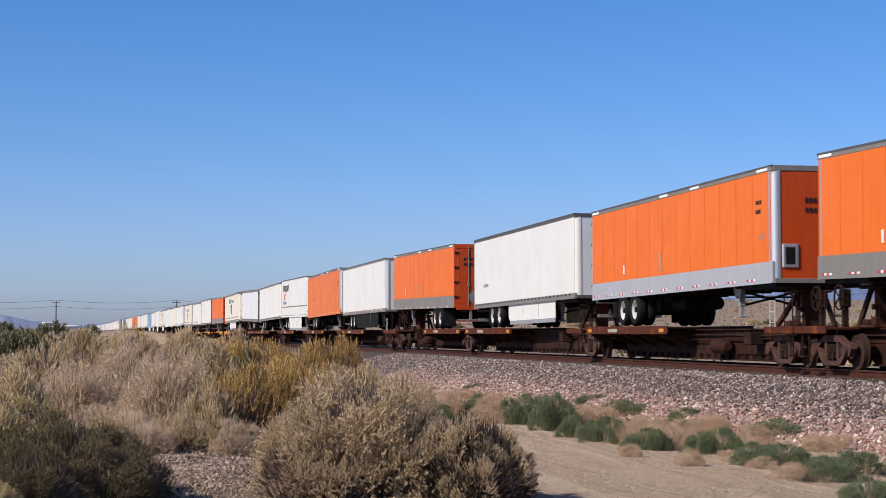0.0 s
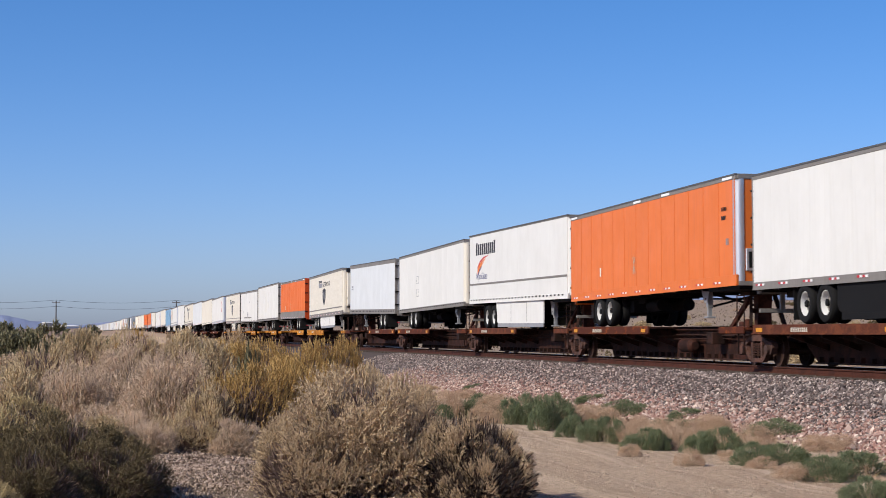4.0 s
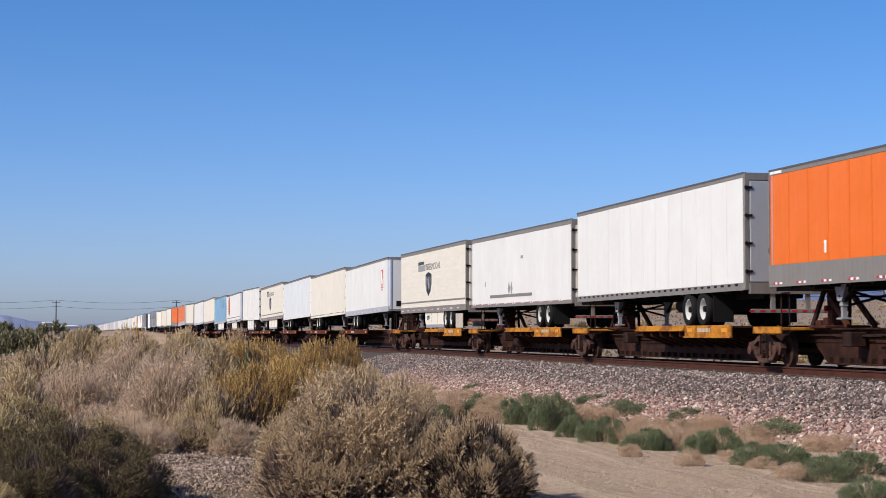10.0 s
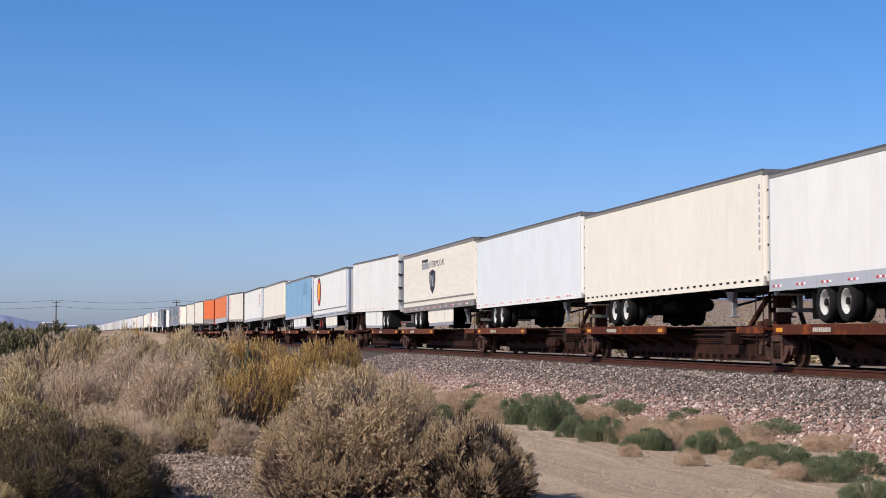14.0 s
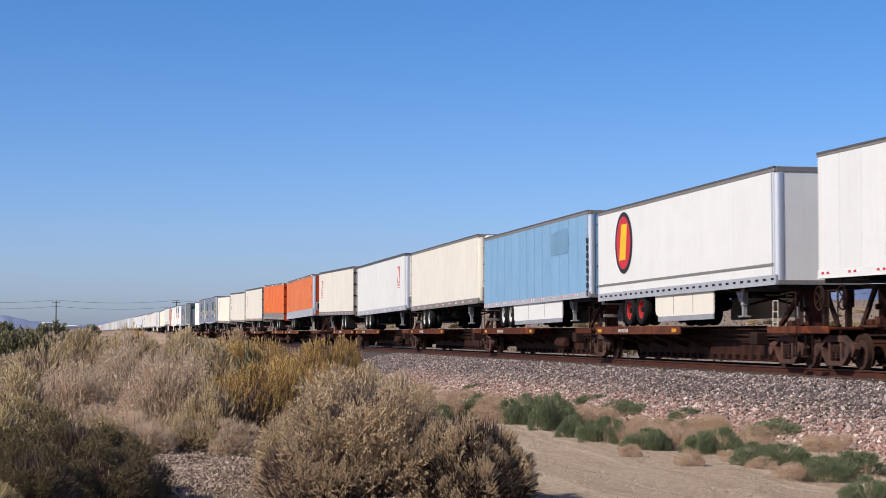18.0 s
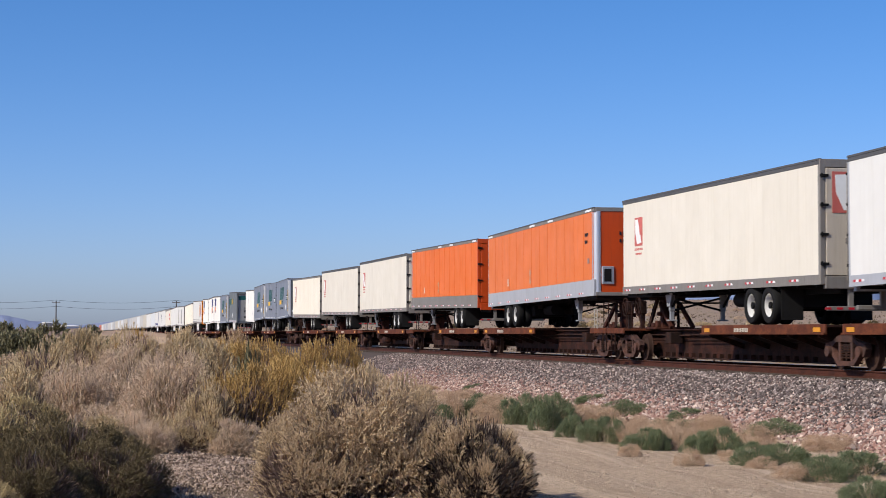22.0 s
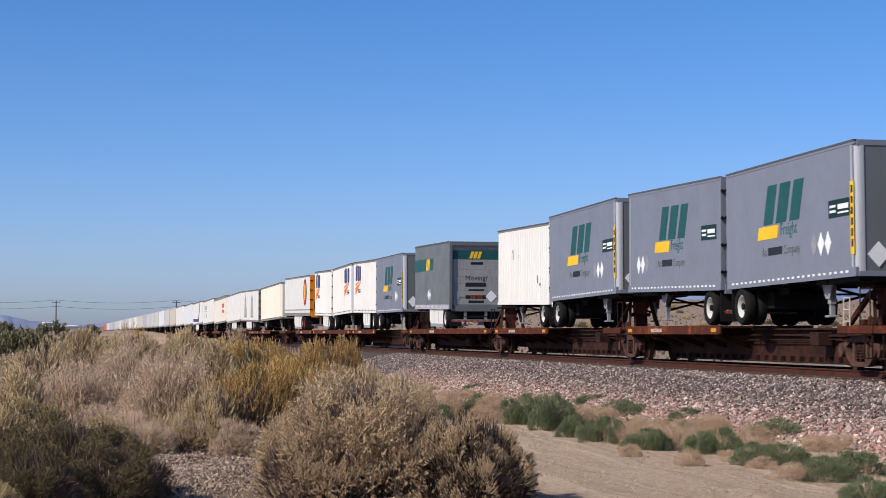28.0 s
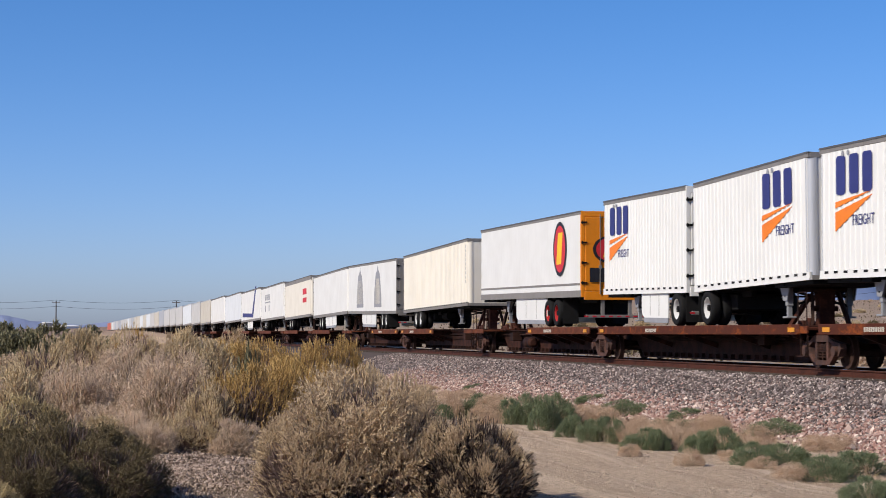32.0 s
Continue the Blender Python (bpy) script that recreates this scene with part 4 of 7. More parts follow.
def flat_car(far, near, deck, colour, coupled_far=False, coupled_near=False, label="", edge=None, marks=True, plate=None, full=False):
    """One platform of an articulated spine car: a deep central sill, a tyre deck along one half, a hitch stand and a truck."""
    P = far - near
    root = tagged(new("spine_car"), label, "railcar", "cars of the train")
    m = pose(TRACK_X, along(near) + far - near, RAIL_Z, 0, 0, -90)
    root.matrix_basis = m
    MOVING.append((root, m))
    r = round(P, 1)
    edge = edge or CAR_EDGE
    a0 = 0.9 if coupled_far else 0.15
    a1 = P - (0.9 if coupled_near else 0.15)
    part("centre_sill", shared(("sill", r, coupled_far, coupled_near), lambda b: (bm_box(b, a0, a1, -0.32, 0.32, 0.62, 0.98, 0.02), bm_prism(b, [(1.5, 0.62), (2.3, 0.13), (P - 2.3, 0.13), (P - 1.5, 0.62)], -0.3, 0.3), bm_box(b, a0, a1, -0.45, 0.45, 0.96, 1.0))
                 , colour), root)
    def q(x):
        return x if deck == "far" else P - x
    rim_h = 0.34 if edge is CAR_YELLOW else 0.23
    length = 8.7 if not full else P - 1.2
    runs = [(0.55, 0.55 + length, rim_h)]
    if full and edge is CAR_YELLOW:
        runs = [(1.7, 5.5, 0.33), (5.6, 10.2, 0.14)]
    for sy, (r0, r1, rim_h) in ((sy, run) for sy in (-1, 1) for run in runs):
        d0, d1 = sorted((q(r0), q(r1)))
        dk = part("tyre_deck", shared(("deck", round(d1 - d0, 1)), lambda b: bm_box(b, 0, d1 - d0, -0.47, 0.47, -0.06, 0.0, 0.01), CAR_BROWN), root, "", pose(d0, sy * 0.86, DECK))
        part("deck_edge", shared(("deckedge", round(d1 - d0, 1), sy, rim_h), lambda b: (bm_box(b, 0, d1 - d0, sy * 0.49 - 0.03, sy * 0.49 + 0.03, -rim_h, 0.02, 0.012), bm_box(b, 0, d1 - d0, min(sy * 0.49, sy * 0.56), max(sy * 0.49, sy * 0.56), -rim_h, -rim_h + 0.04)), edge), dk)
        for i in range(5):
            bx = d0 + 0.5 + i * (d1 - d0 - 1.0) / 4
            part("cross_bearer", shared(("bearer", sy), lambda b: (bm_beam(b, (0, sy * 0.3, 0.5), (0, sy * 1.3, 0.84), 0.12, 0.14), bm_box(b, -0.05, 0.05, min(sy * 0.3, sy * 1.33), max(sy * 0.3, sy * 1.33), 0.80, 0.99)), colour), root, "", pose(bx, 0, 0))
        if sy < 0 and marks and rim_h > 0.2:
            def lamp_plates(b):
                for xx in (0.25, d1 - d0 - 0.7):
                    bm_box(b, xx, xx + 0.42, -0.529, -0.515, -0.17, -0.06)
            part("reflector_plates", shared(("dplates", round(d1 - d0, 1)), lamp_plates, REFLECTOR), dk, kind="stuff")
            part("car_figures", shared(("carfig",), lambda b: figure_bars(b, 9, 0.07, 0.11, 0.05), TAN_FAR), dk, "", pose((d1 - d0) * 0.3, -0.523, -0.17), "stuff")
    # hitch stand at the other end
    hx = q(P - 2.4)
    sg = 1 if deck == "far" else -1
    def hitch_post(b):
        bm_prism(b, [(sg * 0.02, 1.0), (sg * 0.34, 1.0), (sg * 0.30, 1.4), (sg * 0.36, 1.94), (-sg * 0.06, 1.94), (sg * 0.04, 1.4)], -0.2, 0.2)
        bm_cyl(b, (sg * 0.15, -0.34, 1.5), (sg * 0.15, 0.34, 1.5), 0.07, seg=10)
    stand = part("hitch_stand", shared(("stand", sg), hitch_post, HITCH_RED), root, "", pose(hx, 0, 0))
    part("hitch_plate", shared(("hplate", sg), lambda b: bm_box(b, sg * 0.12 - 0.5, sg * 0.12 + 0.35, -0.48, 0.48, 1.93, 2.03, 0.02), CAR_DARK), stand)
    part("base_plate", shared(("hbase",), lambda b: (bm_box(b, -0.55, 0.5, -0.62, 0.62, 0.99, 1.07, 0.02), bm_box(b, -0.4, -0.1, -0.5, -0.36, 1.06, 1.2, 0.02), bm_box(b, 0.2, 0.45, -0.55, -0.42, 1.06, 1.26, 0.02)), HITCH_RED), stand)
    for sy in (-1, 1):
        part("diagonal_brace", shared(("hbrace", sg, sy), lambda b: bm_beam(b, (-sg * 1.3, sy * 0.36, 1.04), (-sg * 0.05, sy * 0.32, 1.84), 0.1, 0.12), HITCH_RED), stand)
        part("outer_leg", shared(("hleg", sg, sy), lambda b: bm_beam(b, (sg * 0.55, sy * 0.5, 1.05), (sg * 0.15, sy * 0.34, 1.98), 0.09, 0.1), CAR_DARK), stand)
    # ribbed flange under the sill
    def flange(b):
        bm_box(b, 2.4, P - 2.4, -0.42, 0.42, 0.10, 0.14)
        for i in range(int((P - 5.2) / 0.62)):
            bm_box(b, 2.6 + i * 0.62, 2.66 + i * 0.62, -0.42, -0.3, 0.13, 0.27)
    part("ribbed_flange", shared(("flange", r), flange, CAR_DARK), root)
    part("brake_pipe", shared(("pipe", r), lambda b: (bm_cyl(b, (1.4, 0, 0), (P - 1.4, 0, 0), 0.03, seg=6), bm_cyl(b, (P * 0.3, -0.06, -0.16), (P * 0.8, -0.06, -0.1), 0.022, seg=6)), CAR_DARK), root, "", pose(0, -0.4, 0.82))
    if coupled_far or coupled_near:
        wx = 0.7 if coupled_far else P - 0.7
        def brake_wheel(b):
            bm_ring(b, [(0.283, -0.018), (0.318, -0.018), (0.318, 0.018), (0.283, 0.018), (0.283, -0.018)], (0, 0, 0), 24, False)
            for i in range(5):
                a0 = i * math.pi * 0.4
                bm_beam(b, (0, 0, 0), (0.29 * math.cos(a0), 0, 0.29 * math.sin(a0)), 0.025, 0.03)
        bs = part("brake_stand", shared(("bstand",), lambda b: (bm_box(b, -0.08, 0.08, -0.06, 0.06, 1.0, 1.75), bm_box(b, -0.16, 0.16, -0.1, 0.1, 1.5, 1.95, 0.03)), CAR_DARK), root, "", pose(wx, -0.35, 0))
        part("hand_wheel", shared(("hwheel",), brake_wheel, CAR_DARK), bs, "round hand brake wheel", pose(0.0, -0.15, 1.75))
    if coupled_near:
        part("end_ladder", shared(("ladder",), lambda b: ([bm_cyl(b, (x, 0, 0.85), (x, 0, 1.7), 0.016, seg=6) for x in (-0.17, 0.17)], [bm_cyl(b, (-0.17, 0, z), (0.17, 0, z), 0.014, seg=6) for z in (1.15, 1.42, 1.7)]), TAN_FAR), root, "pale end ladder", pose(P - 1.9, -1.2, 0))
    if int(far) % 3 == 0:
        part("air_reservoir", shared(("reservoir",), lambda b: (bm_cyl(b, (-0.45, 0, 0), (0.45, 0, 0), 0.21, seg=18), bm_cyl(b, (-0.55, 0, 0), (-0.45, 0, 0), 0.12, 0.21, seg=18), bm_cyl(b, (0.45, 0, 0), (0.55, 0, 0), 0.21, 0.12, seg=18)), colour, True), root, "", pose(q(P * 0.62), -0.62, 0.5))
    part("valve_box", shared(("valve",), lambda b: (bm_box(b, -0.25, 0.25, -0.2, 0.2, -0.15, 0.2, 0.02), bm_cyl(b, (-1.3, 0.1, 0.1), (1.3, 0.1, 0.1), 0.025, seg=6)), CAR_DARK), root, "", pose(q(P * 0.75), -0.6, 0.7))
    if plate:
        part("brown_side_plate", shared(("splate", r), lambda b: bm_box(b, 0, 4.6, -0.03, 0.0, 0.28, 0.98, 0.01), colour), root, "", pose(min(q(P * 0.6), q(P * 0.6 + 4.6)), -0.33, 0))
    # end platform with its steps and brake gear
    ex = q(P - 1.0)
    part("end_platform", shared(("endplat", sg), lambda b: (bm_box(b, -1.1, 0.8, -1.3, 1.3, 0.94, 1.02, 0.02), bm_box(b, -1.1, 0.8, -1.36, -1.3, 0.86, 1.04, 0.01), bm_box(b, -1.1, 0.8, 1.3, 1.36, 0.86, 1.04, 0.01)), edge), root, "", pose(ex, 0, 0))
    part("grab_iron", shared(("grab",), lambda b: (bm_cyl(b, (-0.3, 0, 1.03), (-0.3, 0, 1.9), 0.018, seg=6), bm_cyl(b, (0.25, 0, 1.03), (0.25, 0, 1.9), 0.018, seg=6), bm_cyl(b, (-0.3, 0, 1.9), (0.25, 0, 1.9), 0.018, seg=6)), CAR_DARK), root, "", pose(ex - 0.3 * sg, -1.0, 0))
    part("end_step", shared(("step",), lambda b: (bm_box(b, -0.22, -0.2, -0.02, 0.02, 0.3, 0.95), bm_box(b, 0.2, 0.22, -0.02, 0.02, 0.3, 0.95), bm_box(b, -0.22, 0.22, -0.12, 0.04, 0.29, 0.32)), CAR_DARK), root, "", pose(ex + 0.5 * sg, -1.3, 0))
    # trucks
    spots = [0.0 if not coupled_far else 1.5]
    if coupled_near:
        spots.append(P - 1.5)
    for tx in spots:
        tr = part("truck", shared(("bolster",), lambda b: (bm_box(b, -0.2, 0.2, -1.05, 1.05, 0.42, 0.62, 0.03), bm_cyl(b, (0, 0, 0.6), (0, 0, 0.78), 0.3, seg=16), bm_beam(b, (-0.9, 0, 0.35), (0.9, 0, 0.35), 0.12, 0.1)), CAR_DARK), root, "", pose(tx, 0, 0))
        for sy in (-1, 1):
            part("side_frame", shared(("sideframe",), side_frame, TRUCK_STEEL), tr, "", pose(0, sy * 1.0, 0))
            part("springs", shared(("springs",), springs, CAR_DARK), tr, "", pose(0, sy * 1.0, 0))
            for ax in (-0.88, 0.88):
                part("bearing_cap", shared(("bearing",), lambda b: bm_cyl(b, (0, -0.12, 0), (0, 0.12, 0), 0.13, seg=14), TRUCK_STEEL, True), tr, "", pose(ax, sy * 1.04, 0.44))
        for ax in (-0.88, 0.88):
            ws = part("wheelset", shared(("wheelset",), wheelset, WHEEL_STEEL, True), tr, "", pose(ax, 0, 0.42))
            SPIN.append((ws, ax))
    if coupled_near:
        part("coupler", shared(("coupler",), lambda b: (bm_box(b, 0, 1.0, -0.1, 0.1, 0.72, 0.9, 0.02), bm_box(b, 0.85, 1.15, -0.2, 0.2, 0.66, 0.96, 0.05)), CAR_DARK), root, "", pose(P - 1.1, 0, 0))
    if coupled_far:
        part("coupler", shared(("couplerf",), lambda b: (bm_box(b, -1.0, 0, -0.1, 0.1, 0.72, 0.9, 0.02), bm_box(b, -1.1, -0.8, -0.2, 0.2, 0.66, 0.96, 0.05)), CAR_DARK), root, "", pose(1.1, 0, 0))
    return root


# ---- markings ----
def shield(t, q, z, s=1.0):
    """Dark shield badge with a pale mark."""
    t.decal("shield_badge", ("shield",), lambda b: poly(b, [(-0.75, 0.5), (0, 0.62), (0.75, 0.5), (0.75, 0.0), (0.5, -0.35), (0, -0.58), (-0.5, -0.35), (-0.75, 0.0)]), INK, q, z, "dark shield badge")
    t.decal("shield_mark", ("shieldmark",), lambda b: (bm_box(b, -0.5, -0.38, -0.01, 0, -0.22, 0.4), bm_box(b, 0.38, 0.5, -0.01, 0, -0.22, 0.4), bm_beam(b, (-0.12, -0.006, 0.33), (0.14, -0.006, -0.2), 0.004, 0.3)), INK_GREY, q, z, out=0.032)


def intermodal(t, q):
    """Block logo and the word beside it over a shield."""
    t.decal("logo_block", ("imblock",), lambda b: poly(b, [(0, 0), (1.75, 0.0), (1.75, 0.3), (0, 0.3)]), INK_GREY, q, 2.95)
    t.decal("logo_flash", ("imflash",), lambda b: bars(b, [(0.05 + i * 0.4, 0.33, 0.34, 0.16) for i in range(4)]), INK, q - 0.05, 2.95)
    t.words("INTERMODAL", 0.46, INK, q + 1.9, 2.97, 1.3)
    shield(t, q + 2.7, 2.25)


def red_arrow(t, q):
    """Red upright panel with a white arrow."""
    t.decal("logo_panel", ("redpanel_s",), lambda b: poly(b, [(0, 0), (0.8, 0), (0.8, 0.9), (0, 0.9)]), INK_FADED, q, 2.38, "red square logo with a white arrow")
    t.decal("logo_arrow", ("redarrow_s",), lambda b: poly(b, [(0.06, 0.83), (0.09, 0.42), (0.26, 0.05), (0.71, 0.10), (0.6, 0.36), (0.52, 0.34), (0.47, 0.56), (0.34, 0.84)], -0.008), INK_WHITE, q, 2.38, out=0.032)
    t.decal("logo_bars", ("redbars_s",), lambda b: bars(b, [(0.17 * i, -0.11, 0.12, 0.07) for i in range(5)] + [(0.08 + 0.17 * i, -0.25, 0.12, 0.06) for i in range(4)]), INK_FADED, q, 2.35)


def door_arrow(t):
    """The red panel again on the rear doors."""
    rf = pose(0, 0, 0, 0, 0, -90) @ pose(-1.0, -0.05, 2.6 + t.f - FLOOR)
    t.add("logo_panel", ("redpanel",), lambda b: poly(b, [(0, 0), (0.95, 0), (0.95, 1.05), (0, 1.05)]), INK_FADED, rf @ Matrix.Diagonal((1.0, 1, 0.95, 1)), "red square logo with a white arrow")
    t.add("logo_arrow", ("redarrow",), lambda b: poly(b, [(0.07, 0.97), (0.1, 0.5), (0.3, 0.06), (0.84, 0.12), (0.72, 0.42), (0.62, 0.4), (0.55, 0.66), (0.4, 0.98)], -0.008), INK_WHITE, rf @ Matrix.Diagonal((1.0, 1, 0.95, 1)) @ pose(0, -0.004, 0))


def oval_logo(t, q, z=2.7, m=None):
    """Black and red oval round a slanted yellow block."""
    base = m if m is not None else t.side @ pose(q, -0.03, z)
    ob = t.add("oval_rim", ("ovalrim",), lambda b: ellipse(b, 0.92, 1.0, -0.006), INK, base, "black-rimmed red oval with a yellow block")
    t.add("oval_field", ("ovalfield",), lambda b: ellipse(b, 0.76, 0.86, -0.01), INK_RED, base)
    t.add("oval_block", ("ovalblock",), lambda b: (poly(b, [(-0.44, -0.56), (0.22, -0.56), (0.42, 0.6), (-0.2, 0.6)], -0.016)), INK_YELLOW, base)


def slant_blocks(bm, h=1.0, wide=1.0):
    """Three slanted blocks in a row that stand for a brand mark."""
    def s(x, z):
        return (x * wide * h + z * h * 0.34, z * h)
    for a, b in ((0.08, 0.5), (0.64, 1.1), (1.24, 1.66)):
        poly(bm, [s(a, 0), s(b, 0), s(b, 1), s(a, 1)])


def diamonds(t, q, z, mats):
    for i, m in enumerate(mats):
        t.decal("placard", ("diamond",), lambda b: poly(b, [(0, -0.29), (0.19, 0), (0, 0.29), (-0.19, 0)]), m, q + i * 0.42, z - 0.12)


def grey_pup(far, near, facing, logo_q, sign_q, dia_q, raised=0.12, lift=None):
    t = Trailer("pup_trailer", far, near, facing, "short grey freight trailer with a green and yellow mark", raised, lift)
    t.shell(GREY, "smooth", top=GREY, top_h=0.1, low=GREY, low_h=0.22, post=SILVER_PAINT, zt=4.02, nose=GREY_DARK, rear=GREY)
    t.running(axles=(0.95,))
    t.tape(n=12, red=False)
    t.decal("brand_mark", ("brandmark",), lambda b: slant_blocks(b, 1.0, 1.5), INK_GREEN, logo_q - 0.1, 2.43, "slanted dark green blocks")
    t.decal("yellow_bar", ("ybar",), lambda b: poly(b, [(0, 0), (1.35, 0), (1.45, 0.33), (0.1, 0.33)]), INK_YELLOW, logo_q - 0.4, 2.06)
    t.words("Freight", 0.46, INK_GREEN, logo_q + 1.15, 2.1, 0.85)
    t.words("An", 0.34, DARK_RAIL, logo_q - 0.1, 1.62, 0.8)
    t.words("Company", 0.34, DARK_RAIL, logo_q + 1.36, 1.62, 0.8)
    t.decal("name_bar", ("namebar",), lambda b: bars(b, [(0, 0, 0.95, 0.2)]), INK, logo_q + 0.32, 1.63)
    t.decal("green_sign", ("gsign",), lambda b: poly(b, [(0, 0), (1.25, 0), (1.25, 0.42), (0, 0.42)]), SIGN_GREEN, sign_q + 0.15, 2.3, "small green sign with white marks")
    t.decal("sign_marks", ("gsignm",), lambda b: bars(b, [(0.08, 0.24, 0.35, 0.06), (0.08, 0.12, 0.35, 0.06), (0.55, 0.18, 0.6, 0.12), (0.55, 0.08, 0.6, 0.04)]), INK_WHITE, sign_q + 0.15, 2.3, out=0.038)
    diamonds(t, dia_q, 1.85, [INK_GREY, INK_WHITE, INK_WHITE] if facing == "N" else [INK_WHITE, INK_WHITE, INK_GREY])
    if facing == "N":
        nf = pose(t.L, 0, 0, 0, 0, 90) @ pose(0, -0.02, 0)
        t.add("post_label", ("postlab",), lambda b: bars(b, [(0, -1.45, 0.2, 1.7)]), INK_YELLOW, t.side @ pose(t.L - 0.25, -0.018, 2.95), "upright yellow label")
        t.add("post_figures", ("postfig",), lambda b: figure_bars(b, 6, 0.11, 0.17, 0.08, True), INK, t.side @ pose(t.L - 0.205, -0.022, 2.93), "dark figures on the yellow label")
        t.add("brand_mark", ("brandmark2",), lambda b: slant_blocks(b, 0.5), INK, nf @ pose(-0.5, 0, 3.0))
        t.add("yellow_bar", ("ybar2",), lambda b: poly(b, [(0, 0), (0.9, 0), (0.97, 0.14), (0.07, 0.14)]), INK_YELLOW, nf @ pose(-0.55, 0, 2.78))
        t.add("green_sign", ("gsign2",), lambda b: poly(b, [(0, 0), (1.0, 0), (1.0, 0.28), (0, 0.28)]), INK, nf @ pose(-0.5, 0, 2.2))
        for x in (-0.75, 0.35):
            t.add("placard_holder", ("plac",), lambda b: poly(b, [(0, -0.3), (0.28, 0), (0, 0.3), (-0.28, 0)]), INK_WHITE, nf @ pose(x, 0, 1.5))
    return t


def white_pup(far, near, facing, q, skirt=None):
    t = Trailer("pup_trailer", far, near, facing, "short white ribbed trailer with navy blocks and an orange wedge", 0.11)
    t.shell(WHITE, "ribbed", top=STEEL_RAIL, top_h=0.13, low=WHITE, low_h=0.2, post=SILVER_PAINT, zt=4.0)
    t.running(axles=(0.95,), skirt=WHITE if skirt else None, skirt_q=skirt)
    t.rivets()
    def letters(b):
        for x in (0.1, 0.84, 1.56):
            poly(b, [(x, 0.06), (x + 0.08, 0.0), (x + 0.44, 0.0), (x + 0.52, 0.06), (x + 0.52, 0.86), (x + 0.44, 0.92), (x + 0.08, 0.92), (x, 0.86)])
    t.decal("brand_letters", ("ypletters",), letters, INK_NAVY, q, 2.82, "three large navy blocks", out=0.03)
    t.decal("orange_wedge", ("wedge",), lambda b: (poly(b, [(0.05, 0.0), (2.1, 0.33), (0.05, -0.45)]), poly(b, [(0.05, 0.1), (0.05, 0.24), (2.1, 0.42)])), INK_ORANGE, q, 2.42, "orange wedge", out=0.03)
    t.words("FREIGHT", 0.36, INK_NAVY, q + 1.0, 2.08, 0.85, out=0.03)
    t.decal("vent_holes", ("vents2",), lambda b: [bm_cyl(b, (x, 0, 0), (x, -0.01, 0), 0.07, seg=10) for x in (0, 0.3)], INK_GREY, q + 0.5, 3.78, out=0.036)
    return t


def figure_bars_low(b):
    for i in range(4):
        bm_box(b, i * 0.12, i * 0.12 + 0.07, -0.006, 0, -0.25, -0.13)


